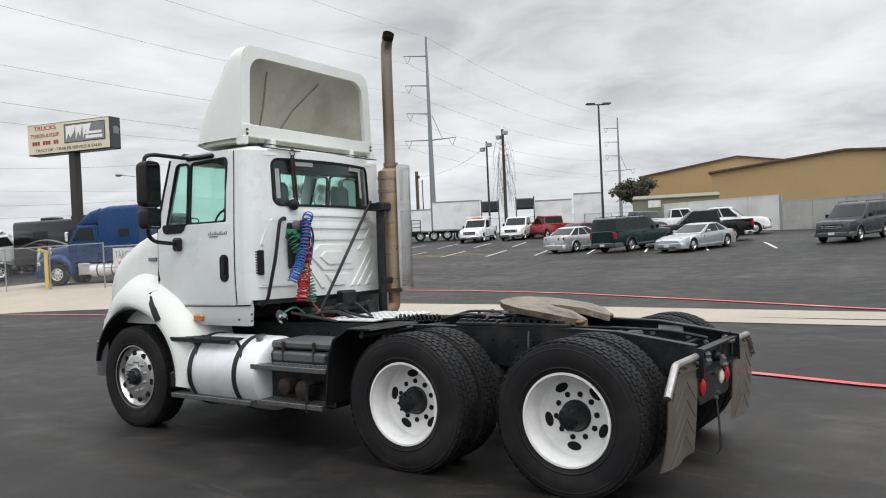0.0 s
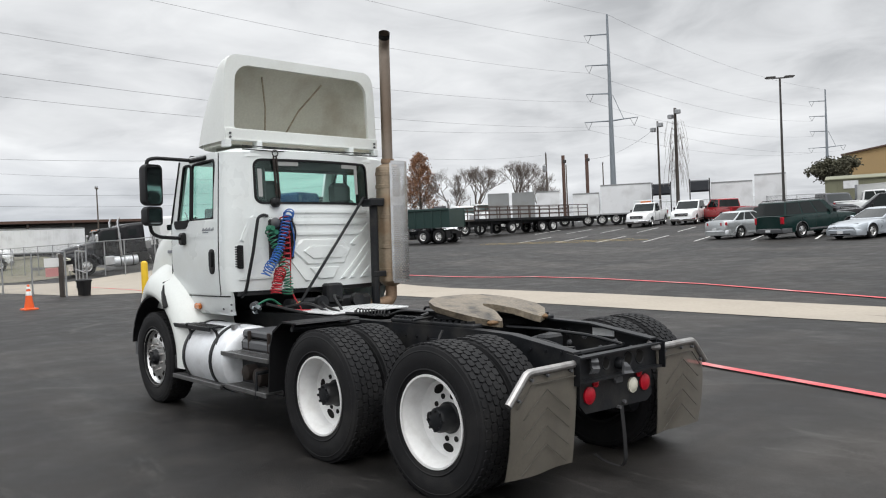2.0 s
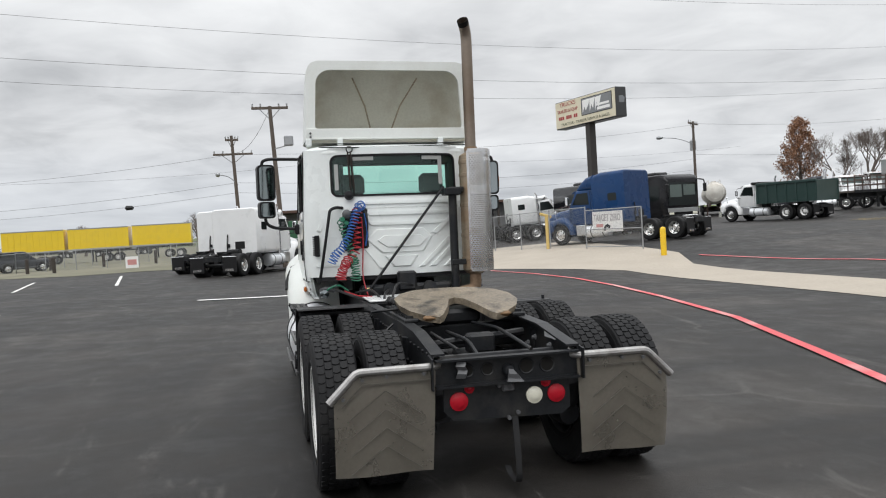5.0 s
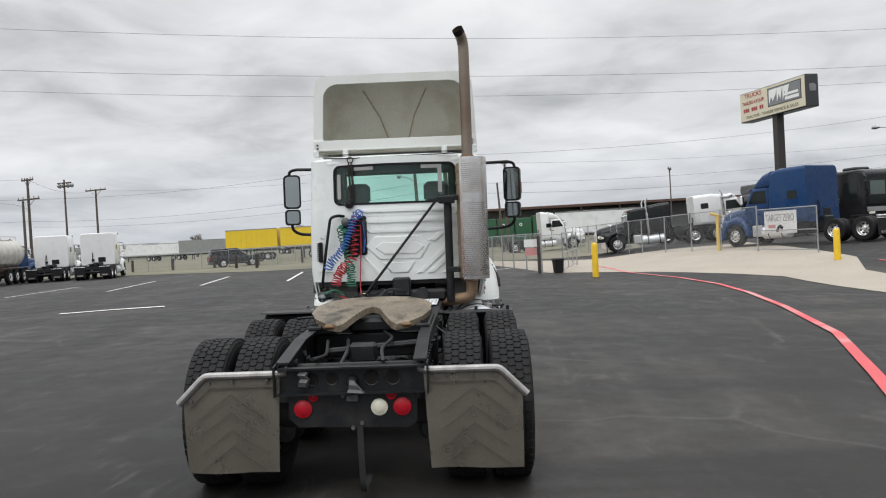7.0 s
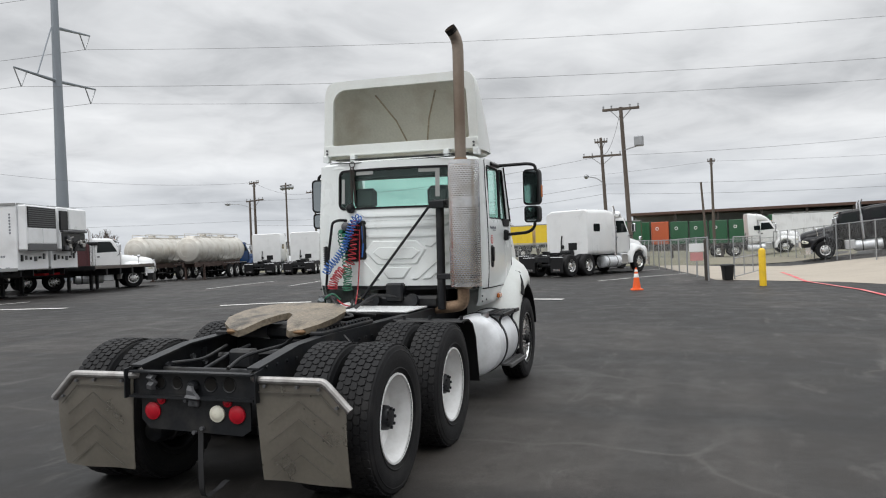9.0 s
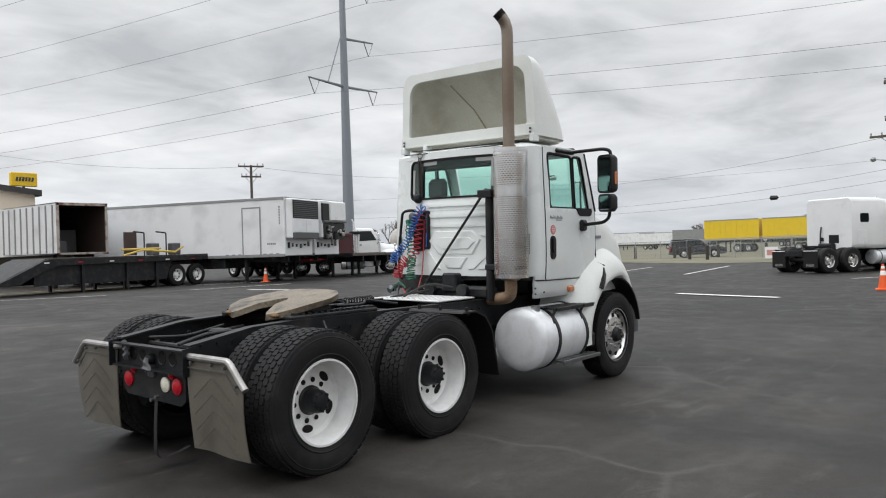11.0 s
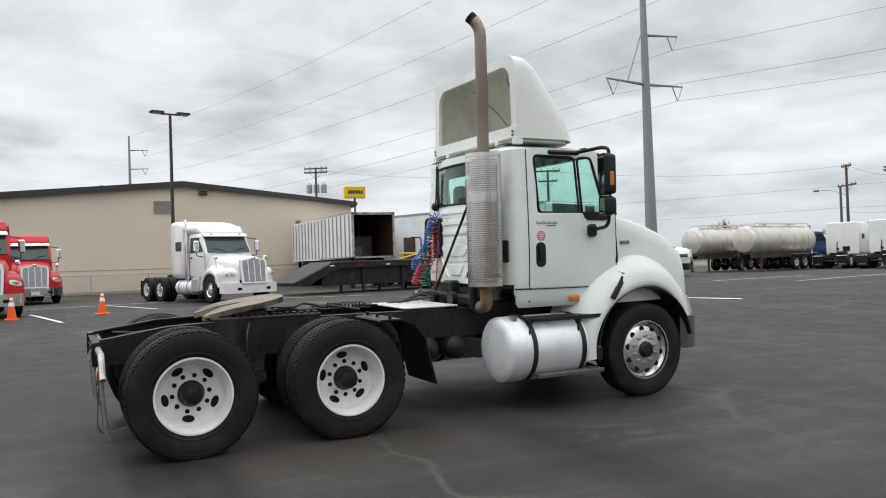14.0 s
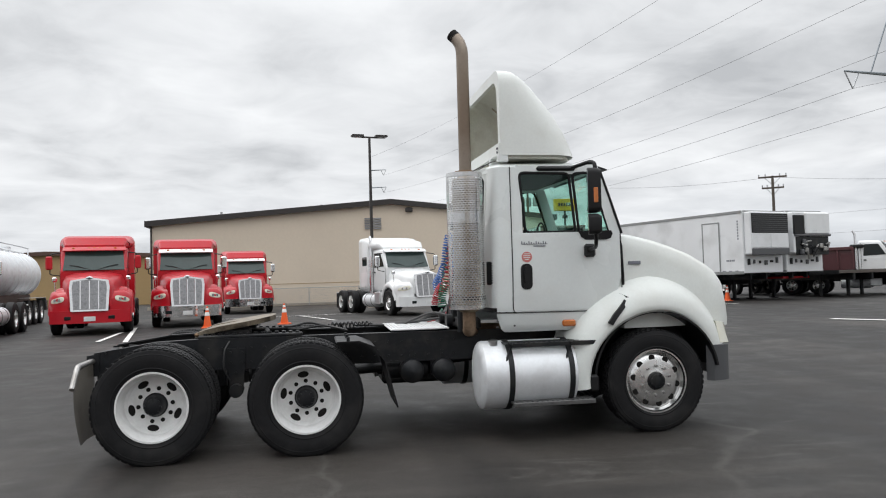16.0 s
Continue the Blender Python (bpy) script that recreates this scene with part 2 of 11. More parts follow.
def box(bm, x0, x1, y0, y1, z0, z1, b=0.0, m=None):
    """A box with chamfered edges."""
    lo, hi = (min(x0, x1), min(y0, y1), min(z0, z1)), (max(x0, x1), max(y0, y1), max(z0, z1))
    b = min(b, 0.45 * min(hi[k] - lo[k] for k in range(3)))
    if b <= 0:
        v = {}
        for s in [(i, j, k) for i in (0, 1) for j in (0, 1) for k in (0, 1)]:
            p = Vector([hi[n] if s[n] else lo[n] for n in range(3)])
            v[s] = bm.verts.new(m @ p if m else p)
        for q in (((0,0,0),(0,0,1),(0,1,1),(0,1,0)), ((1,0,0),(1,1,0),(1,1,1),(1,0,1)), ((0,0,0),(1,0,0),(1,0,1),(0,0,1)),
                  ((0,1,0),(0,1,1),(1,1,1),(1,1,0)), ((0,0,0),(0,1,0),(1,1,0),(1,0,0)), ((0,0,1),(1,0,1),(1,1,1),(0,1,1))):
            bm.faces.new([v[i] for i in q])
        return bm
    v = {}
    for s in [(i, j, k) for i in (0, 1) for j in (0, 1) for k in (0, 1)]:
        for a in range(3):
            p = [hi[n] if s[n] else lo[n] for n in range(3)]
            for n in range(3):
                if n != a:
                    p[n] += -b if s[n] else b
            v[s, a] = bm.verts.new(m @ Vector(p) if m else p)
    for a in range(3):
        u, w = (a + 1) % 3, (a + 2) % 3
        for s in (0, 1):
            def cs(i, j):
                c = [0, 0, 0]; c[a], c[u], c[w] = s, i, j
                return tuple(c)
            q = [v[cs(0, 0), a], v[cs(1, 0), a], v[cs(1, 1), a], v[cs(0, 1), a]]
            bm.faces.new(q if s else q[::-1])
        for i in (0, 1):
            for j in (0, 1):
                def ce(k):
                    c = [0, 0, 0]; c[a], c[u], c[w] = k, i, j
                    return tuple(c)
                bm.faces.new([v[ce(0), u], v[ce(1), u], v[ce(1), w], v[ce(0), w]])
    for s in [(i, j, k) for i in (0, 1) for j in (0, 1) for k in (0, 1)]:
        bm.faces.new([v[s, 0], v[s, 1], v[s, 2]])
    return bm


def loft(bm, rings, cap=True, closed=True, m=None):
    """Joins rings of points one after another."""
    rows = [[bm.verts.new(m @ Vector(p) if m else p) for p in r] for r in rings]
    n = len(rows[0])
    for a, b in zip(rows, rows[1:]):
        for i in range(n if closed else n - 1):
            j = (i + 1) % n
            face(bm, [a[i], a[j], b[j], b[i]])
    if cap and closed:
        face(bm, rows[0][::-1]); face(bm, rows[-1])
    return rows


def tube(bm, pts, r, seg=8, cap=True):
    """A round bar along a line of points; r a number or one for each point."""
    pts = [Vector(p) for p in pts]
    rings, side = [], None
    for i, p in enumerate(pts):
        d = (pts[min(i + 1, len(pts) - 1)] - pts[max(i - 1, 0)])
        d = d.normalized() if d.length > 1e-9 else Vector((0, 0, 1))
        if side is None:
            side = d.orthogonal().normalized()
        side = side - d * side.dot(d)
        side = side.normalized() if side.length > 1e-6 else d.orthogonal().normalized()
        up = d.cross(side)
        rad = r[i] if isinstance(r, (list, tuple)) else r
        rings.append([p + rad * (math.cos(2 * math.pi * k / seg) * side + math.sin(2 * math.pi * k / seg) * up) for k in range(seg)])
    loft(bm, rings, cap)
    return bm


def rounded(pts, r, n=3):
    """A line of points with its corners rounded."""
    pts = [Vector(p) for p in pts]
    out = [pts[0]]
    for a, b, c in zip(pts, pts[1:], pts[2:]):
        u, v = (a - b), (c - b)
        k = min(r, 0.45 * u.length, 0.45 * v.length)
        s, e = b + u.normalized() * k, b + v.normalized() * k
        for i in range(n + 1):
            t = i / n
            out.append((1 - t) ** 2 * s + 2 * t * (1 - t) * b + t * t * e)
    return out + [pts[-1]]


def lathe(bm, prof, centre=(0, 0, 0), axis="y", seg=24, m=None):
    """Turns a profile of (radius, along) about an axis."""
    rings = []
    for r, h in prof:
        ring = []
        for k in range(seg):
            a = 2 * math.pi * k / seg
            c, s = r * math.cos(a), r * math.sin(a)
            p = {"x": (h, c, s), "y": (s, h, c), "z": (c, s, h)}[axis]
            ring.append(Vector(p) + Vector(centre))
        rings.append(ring)
    loft(bm, rings, cap=False, m=m)
    return bm


def disc(bm, r, centre, axis="y", seg=24, m=None):
    lathe(bm, [(r, 0), (max(r * 0.02, 1e-4), 0)], centre, axis, seg, m)
    return bm


def prism(bm, pts, axis, a, b, m=None):
    """A flat outline drawn out along an axis."""
    def at(p, h):
        u, v = p
        return {"x": (h, u, v), "y": (u, h, v), "z": (u, v, h)}[axis]
    loft(bm, [[at(p, a) for p in pts], [at(p, b) for p in pts]], m=m)
    return bm


def round_rect(u0, u1, v0, v1, r, n=4):
    out = []
    for cu, cv, a0 in ((u1 - r, v1 - r, 0), (u0 + r, v1 - r, 90), (u0 + r, v0 + r, 180), (u1 - r, v0 + r, 270)):
        for k in range(n + 1):
            a = radians(a0 + 90 * k / n)
            out.append((cu + r * math.cos(a), cv + r * math.sin(a)))
    return out


def to_mesh(name, bm, smooth=35):
    bmesh.ops.recalc_face_normals(bm, faces=bm.faces)
    me = bpy.data.meshes.new(name)
    bm.to_mesh(me)
    bm.free()
    if smooth:
        me.shade_smooth()
        me.set_sharp_from_angle(angle=radians(smooth))
    return me


def part(name, bm, material, parent=None, label="", smooth=35):
    """Links a bmesh, or a mesh that is there already, as one object under a thing or part."""
    me = bm if isinstance(bm, bpy.types.Mesh) else to_mesh(name, bm, smooth)
    if not me.materials:
        me.materials.append(MAT[material] if isinstance(material, str) else material)
    ob = new(name, me)
    if parent:
        ob.parent = parent
    return tagged(ob, label)


def thing(name, m, label, category, group="", kind=""):
    ob = new(name)
    ob.matrix_basis = m
    return tagged(ob, label, category, group, kind)


# ---- ground ----
def smooth_step(a, b, v):
    u = min(1.0, max(0.0, (v - a) / (b - a)))
    return u * u * (3 - 2 * u)


def land(x, y):
    """The lot's height: it falls to a concrete gutter and rises beyond it."""
    if y < -11.5:
        z = -0.23 + 0.038 * min(-11.5 - y, 50) + 0.012 * min(max(x - 20, 0), 60) * smooth_step(12, 26, -y)
    elif y > 9:
        z = 0.18 - 0.1 * smooth_step(9, 24, y) * smooth_step(30, 50, x)
    else:
        z = 0.02 * y
    z -= 0.055 * math.exp(-((x - 2) ** 2 + y * y) / 200)
    z += 0.5 * smooth_step(15, 27, x) * smooth_step(7, 12.5, -y) * (1 - smooth_step(20, 34, -y))
    return z + 0.12 * math.exp(-((x - 25) / 10) ** 2) * (1 - smooth_step(0, 8, abs(y + 4)))


def asphalt_material():
    """Dark asphalt: stone grain, mottling, long drifts of dust and fine pale wear."""
    m = bpy.data.materials.new("asphalt")
    m.use_nodes = True
    nt = m.node_tree
    N, L = nt.nodes.new, nt.links.new
    b = nt.nodes["Principled BSDF"]
    tc = N("ShaderNodeTexCoord")
    def noise(scale, detail, rough=0.55, stretch=(1, 1, 1), turn=0.0, warp=0.0):
        mp = N("ShaderNodeMapping")
        mp.inputs["Scale"].default_value = stretch
        mp.inputs["Rotation"].default_value = (0, 0, turn)
        L(tc.outputs["Object"], mp.inputs["Vector"])
        n = N("ShaderNodeTexNoise")
        n.inputs["Scale"].default_value, n.inputs["Detail"].default_value = scale, detail
        n.inputs["Roughness"].default_value, n.inputs["Distortion"].default_value = rough, warp
        L(mp.outputs[0], n.inputs["Vector"])
        return n.outputs["Fac"]
    def ramp(src, lo, hi, a=0.0, c=1.0):
        r = N("ShaderNodeMapRange")
        r.inputs["From Min"].default_value, r.inputs["From Max"].default_value = lo, hi
        r.inputs["To Min"].default_value, r.inputs["To Max"].default_value = a, c
        L(src, r.inputs["Value"])
        return r.outputs[0]
    def mix(fac, a, c):
        x = N("ShaderNodeMix"); x.data_type = "RGBA"
        L(fac, x.inputs["Factor"])
        for key, v in (("A", a), ("B", c)):
            if isinstance(v, tuple):
                x.inputs[key].default_value = (*v, 1)
            else:
                L(v, x.inputs[key])
        return x.outputs["Result"]
    patches = noise(0.16, 6, 0.6)
    drift = noise(0.35, 5, 0.6, (0.12, 1.0, 1), 0.45, 0.6)
    trail = noise(0.55, 4, 0.55, (1.0, 0.09, 1), 0.35, 0.4)
    mottle = noise(1.7, 8, 0.65)
    grain = noise(75, 3, 0.7)
    scuff = noise(2.4, 9, 0.7, (0.25, 1, 1), 1.1, 1.2)
    col = mix(ramp(patches, 0.42, 0.58), (0.0118, 0.0106, 0.0098), (0.034, 0.030, 0.0268))
    col = mix(ramp(drift, 0.49, 0.62, 0, 0.9), col, (0.070, 0.062, 0.055))
    col = mix(ramp(trail, 0.47, 0.58, 0, 0.8), col, (0.012, 0.0108, 0.010))
    col = mix(ramp(mottle, 0.48, 0.66, 0, 0.55), col, (0.050, 0.044, 0.040))
    col = mix(ramp(scuff, 0.58, 0.70, 0, 0.75), col, (0.11, 0.104, 0.096))
    # a few pale healed cracks
    wob = N("ShaderNodeTexNoise"); wob.inputs["Scale"].default_value, wob.inputs["Detail"].default_value = 0.7, 6
    L(tc.outputs["Object"], wob.inputs["Vector"])
    add = N("ShaderNodeVectorMath"); add.operation = "ADD"
    L(tc.outputs["Object"], add.inputs[0]); L(wob.outputs["Color"], add.inputs[1])
    vor = N("ShaderNodeTexVoronoi"); vor.feature = "DISTANCE_TO_EDGE"; vor.inputs["Scale"].default_value = 0.11
    L(add.outputs[0], vor.inputs["Vector"])
    crack = N("ShaderNodeMath"); crack.operation = "MULTIPLY"
    L(ramp(vor.outputs["Distance"], 0.001, 0.006, 1, 0), crack.inputs[0]); L(ramp(noise(0.21, 3), 0.48, 0.58, 0, 0.7), crack.inputs[1])
    col = mix(crack.outputs[0], col, (0.10, 0.094, 0.085))
    sc = N("ShaderNodeVectorMath"); sc.operation = "SCALE"
    L(col, sc.inputs[0]); L(ramp(grain, 0.3, 0.7, 0.30, 1.05), sc.inputs["Scale"])
    L(sc.outputs[0], b.inputs["Base Color"])
    L(ramp(mottle, 0.3, 0.7, 0.50, 0.72), b.inputs["Roughness"])
    b.inputs["Specular IOR Level"].default_value = 0.32
    bp = N("ShaderNodeBump"); bp.inputs["Strength"].default_value, bp.inputs["Distance"].default_value = 0.5, 0.006
    L(grain, bp.inputs["Height"]); L(bp.outputs[0], b.inputs["Normal"])
    return m


MAT["asphalt"] = asphalt_material()
mat("concrete", (0.385, 0.34, 0.28), 0.85, vary=0.12, scale=0.6, grain=12, bump=0.1, dirt=(0.33, 0.29, 0.24), dirt_amount=0.4, dirt_scale=0.5)
mat("dirt_ground", (0.15, 0.145, 0.095), 0.95, vary=0.3, scale=0.15, grain=3, dirt=(0.22, 0.195, 0.15), dirt_amount=0.8, dirt_scale=0.06)
mat("red_line", (0.62, 0.10, 0.11), 0.7, vary=0.15, scale=2, dirt=(0.60, 0.42, 0.40), dirt_amount=0.6, dirt_scale=1.1)
mat("white_line", (0.72, 0.71, 0.68), 0.7, vary=0.12, scale=3, dirt=(0.35, 0.34, 0.32), dirt_amount=0.45, dirt_scale=2.5)
mat("yellow_line", (0.60, 0.42, 0.08), 0.7, vary=0.15, scale=3, dirt=(0.25, 0.2, 0.1), dirt_amount=0.5, dirt_scale=2)


def steps(a, b, near):
    """Grid lines, close together round the lot and wide apart far off."""
    out, v = [], 0.0
    while v < b:
        out.append(v)
        v += 1.0 if v < near else 1.0 + (v - near) * 0.25
    neg, v = [], 0.0
    while v < -a:
        neg.append(-v)
        v += 1.0 if v < near else 1.0 + (v - near) * 0.25
    return sorted(set(neg + out + [a, b]))


def sheet(name, xs, ys, material, height):
    verts = [(x, y, height(x, y)) for y in ys for x in xs]
    nx = len(xs)
    faces = [(j * nx + i, j * nx + i + 1, (j + 1) * nx + i + 1, (j + 1) * nx + i) for j in range(len(ys) - 1) for i in range(nx - 1)]
    me = bpy.data.meshes.new(name)
    me.from_pydata(verts, [], faces)
    me.shade_smooth()
    me.materials.append(MAT[material])
    return new(name, me)


tagged(sheet("ground", steps(-1800, 1800, 70), steps(-1800, 1800, 80), "asphalt", land), "dark weathered asphalt of a large truck lot", "ground", kind="structure")


def strip(bm, line, width, lift, every=1.0):
    """A painted band that lies on the ground along a line."""
    pts = [Vector((*p, 0)) for p in line]
    dense = [pts[0]]
    for a, b in zip(pts, pts[1:]):
        n = max(1, int((b - a).length / every))
        dense += [a.lerp(b, (k + 1) / n) for k in range(n)]
    rows = []
    for i, p in enumerate(dense):
        d = (dense[min(i + 1, len(dense) - 1)] - dense[max(i - 1, 0)]).normalized()
        s = Vector((-d.y, d.x, 0)) * width / 2
        rows.append([bm.verts.new((q.x, q.y, land(q.x, q.y) + lift)) for q in (p + s, p, p - s)])
    for a, b in zip(rows, rows[1:]):
        for k in (0, 1):
            face(bm, [a[k], a[k + 1], b[k + 1], b[k]])


def area(bm, edge_a, edge_b, lift, n=12, every=1.5):
    """A patch of ground between two lines with as many points each."""
    rows = []
    segs = []
    for (a0, a1), (b0, b1) in zip(zip(edge_a, edge_a[1:]), zip(edge_b, edge_b[1:])):
        k = max(1, int(max((Vector(a1) - Vector(a0)).length, (Vector(b1) - Vector(b0)).length) / every))
        segs += [(Vector(a0).lerp(Vector(a1), i / k), Vector(b0).lerp(Vector(b1), i / k)) for i in range(k)]
    segs.append((Vector(edge_a[-1]), Vector(edge_b[-1])))
    for a, b in segs:
        rows.append([bm.verts.new((*(a.lerp(b, i / n)), 0)) for i in range(n + 1)])
    for r in rows:
        for v in r:
            v.co.z = land(v.co.x, v.co.y) + lift
    for a, b in zip(rows, rows[1:]):
        for i in range(n):
            face(bm, [a[i], a[i + 1], b[i + 1], b[i]])


def ground_part(name, bm, material, label, category):
    return tagged(part(name, bm, material), label, category, kind="structure")


# the gutter and the driveway apron, cast in concrete
bm = bm_new()
area(bm, [(-70, -10.0), (0, -10.4), (9, -10.62), (18.7, -10.4)], [(-70, -12.3), (0, -12.62), (9, -13.05), (18.7, -12.9)], 0.012, 4)
area(bm, [(18.7, -10.4), (23.8, -7.55), (31, -6.0), (42, -4.5)], [(18.7, -12.9), (21.9, -14.2), (25.5, -14.3), (37.0, -15.8)], 0.012, 14)
area(bm, [(24.7, -3.75), (32.5, -2.6), (47.0, -0.2)], [(23.8, -7.55), (31, -6.0), (42, -4.5)], 0.012, 6)
ground_part("pavement", bm, "concrete", "pale concrete gutter strip and driveway apron", "pavement")
bm = bm_new()
strip(bm, [(-5, -12.1), (-0.3, -13.05), (3.1, -14.2), (5.6, -14.95), (7.7, -15.6), (11.8, -16.3), (14.8, -16.4), (19.7, -14.7), (20.6, -14.3)], 0.14, 0.02)
strip(bm, [(-12, -3.0), (-4, -3.5), (-1.2, -3.9), (1.2, -4.6), (3.2, -5.3), (6.5, -6.4), (10.5, -7.2), (14, -7.7), (17, -7.9), (20, -7.6), (24, -6.6), (32, -6.6)], 0.15, 0.02)
ground_part("fire_lane_line", bm, "red_line", "faded red fire lane stripe on the asphalt", "painted line")
bm = bm_new()
for a, b in (((14.75, 10.3), (15.9, 7.9)), ((17.25, 3.3), (16.75, 0.45)), ((14.6, 19.2), (14.85, 16.1)), ((25.4, 18.35), (32.7, 19.0)), ((26, 14.4), (34.8, 16)), ((27, 10.8), (36, 12.4)), ((27.5, 7.2), (37, 8.6)), ((30.3, 3.3), (38.2, -1.2)), ((25.8, 0.6), (31, -2.6))):
    strip(bm, [a, b], 0.28 if b[0] < 18 else 0.13, 0.02)
for k in range(9):
    x = 4 + k * 3.2
    strip(bm, [(x + 1.5, -33.2), (x + 3.2, -38.6)], 0.12, 0.02)
    strip(bm, [(x + 8, -42.2), (x + 10, -48)], 0.12, 0.02)
ground_part("parking_line", bm, "white_line", "worn white parking stripes on the asphalt", "painted line")
bm = bm_new()
area(bm, [(42, 12), (50, 21), (60, 40), (70, 90)], [(330, 10), (330, 30), (330, 60), (330, 120)], 0.02, 30, 6)
area(bm, [(42, 12), (44, 2), (46, -12)], [(330, 10), (330, -10), (330, -60)], 0.02, 30, 6)
ground_part("verge", bm, "dirt_ground", "dry grass and gravel beyond the lot's edge", "ground")


# ---- the tractor ----
def tyre_mesh(r, w, lugs=True, rows=5, n=56):
    bm = bm_new()
    h = w / 2
    rim = r * 0.575
    lathe(bm, [(rim, -h * 0.72), (rim + 0.012, -h * 0.86), (r * 0.74, -h * 1.0), (r * 0.86, -h * 0.99), (r * 0.945, -h * 0.90), (r * 0.972, -h * 0.78), (r * 0.978, 0),
               (r * 0.972, h * 0.78), (r * 0.945, h * 0.90), (r * 0.86, h * 0.99), (r * 0.74, h * 1.0), (rim + 0.012, h * 0.86), (rim, h * 0.72)], seg=56)
    for rr, out in ((0.655, 0.975), (0.885, 0.985)):
        for s in (-1, 1):
            lathe(bm, [(r * rr - 0.008, s * h * (out - 0.03)), (r * rr, s * h * out), (r * rr + 0.008, s * h * (out - 0.03))], seg=56)
    if lugs:
        # six-cornered blocks that lock into one another, cut by narrow zigzag grooves
        pitch = 2 * math.pi / n
        wide = 1.74 * h / rows
        for row in range(rows):
            mid = -h * 0.87 + (row + 0.5) * wide
            edge = row in (0, rows - 1)
            crown = r * (0.984 if edge else 0.992)
            for k in range(n):
                m = Matrix.Rotation(k * pitch + (pitch / 2 if row % 2 else 0), 4, "Y")
                ln, hy = r * pitch * 0.5 - 0.0018, wide * 0.5 - 0.0015
                pts = [(-ln * 0.72, -hy), (ln * 0.72, -hy), (ln, 0.0), (ln * 0.72, hy), (-ln * 0.72, hy), (-ln, 0.0)]
                low = [bm.verts.new(m @ Vector((x, mid + y, r * 0.970))) for x, y in pts]
                high = [bm.verts.new(m @ Vector((x * 0.94, mid + y * 0.93, crown))) for x, y in pts]
                face(bm, high)
                for i in range(6):
                    j = (i + 1) % 6
                    face(bm, [low[i], low[j], high[j], high[i]])
    return to_mesh("tyre", bm, 30)


TYRE_DRIVE = tyre_mesh(0.528, 0.285, rows=5, n=52)
TYRE_STEER = tyre_mesh(0.508, 0.285, rows=5, n=60)
for me in (TYRE_DRIVE, TYRE_STEER):
    me.materials.append(MAT["rubber"])


def dual_rim(deep):
    """A white steel disc wheel; deep: the outer one of a pair, which is dished."""
    bm = bm_new()
    s = 1 if deep else -1
    lathe(bm, [(0.298, 0.128), (0.312, 0.128), (0.314, 0.118), (0.300, 0.112), (0.296, 0.10), (0.272, 0.055), (0.266, 0.0), (0.262, -0.03), (0.236, -0.052),
               (0.175, -0.056), (0.13, -0.05), (0.10, -0.05)] if deep else
              [(0.298, -0.128), (0.312, -0.128), (0.30, -0.112), (0.27, -0.05), (0.27, 0.11), (0.31, 0.128)], seg=48)
    return to_mesh("rim", bm, 30)


# closed discs; their dark colour stands in for the shade inside the holes
def round_holes(n, at, r, y, start=0.0, oval=1.0, seg=12):
    bm = bm_new()
    for k in range(n):
        a = start + 2 * math.pi * k / n
        ring = []
        for i in range(seg):
            b = 2 * math.pi * i / seg
            u, v = r * math.cos(b), r * oval * math.sin(b)
            ca, sa = math.cos(a), math.sin(a)
            ring.append(((at + u) * ca - v * sa, y, (at + u) * sa + v * ca))
        inner = [(p[0], y - 0.012, p[2]) for p in ring]
        loft(bm, [ring, inner])
    return to_mesh("hole", bm, 30)


def hub_mesh(y0, y1, r, bolts=8):
    bm = bm_new()
    lathe(bm, [(r * 1.22, y0), (r * 1.22, y0 + 0.012), (r * 1.1, y0 + 0.02), (r, y0 + 0.05), (r * 0.96, y1 - 0.03), (r * 0.8, y1 - 0.008), (r * 0.45, y1), (0.001, y1)], seg=28)
    for k in range(bolts):
        a = 2 * math.pi * k / bolts
        c = Vector((r * 0.74 * math.sin(a), y1 - 0.012, r * 0.74 * math.cos(a)))
        tube(bm, [c, c + Vector((0, 0.018, 0))], 0.011, 6)
    return to_mesh("hub", bm, 30)


def lug_nuts(n, at, y, ln=0.03, r=0.014):
    bm = bm_new()
    for k in range(n):
        a = 2 * math.pi * (k + 0.5) / n
        c = Vector((at * math.sin(a), y, at * math.cos(a)))
        tube(bm, [c, c + Vector((0, ln, 0))], [r, r * 0.8], 6)
    return to_mesh("lug_nut", bm, 30)


RIM_DEEP, RIM_INNER = dual_rim(True), dual_rim(False)
RIM_HOLE, RIM_STUD = round_holes(1, 0.208, 0.029, -0.049, 0.0, 1.75, 16), round_holes(1, 0.148, 0.019, -0.046)
HUB_REAR = hub_mesh(-0.05, 0.085, 0.088)
bm = bm_new()
lathe(bm, [(0.30, 0.128), (0.314, 0.128), (0.314, 0.116), (0.300, 0.110), (0.290, 0.085), (0.276, 0.072), (0.262, 0.078), (0.245, 0.092), (0.20, 0.102), (0.13, 0.105), (0.10, 0.11), (0.09, 0.112)], seg=48)
RIM_STEER = to_mesh("rim", bm, 30)
STEER_HOLE, HUB_STEER, STEER_NUT = round_holes(1, 0.226, 0.031, 0.0995, seg=16), hub_mesh(0.09, 0.165, 0.082, 8), lug_nuts(1, 0.145, 0.10, 0.034, 0.016)


def ring_parts(name, mesh, n, material, owner, start=0.0):
    """The same small piece n times round a wheel."""
    for k in range(n):
        part(name, mesh, material, owner).matrix_basis = Matrix.Rotation(start + 2 * math.pi * k / n, 4, "Y")


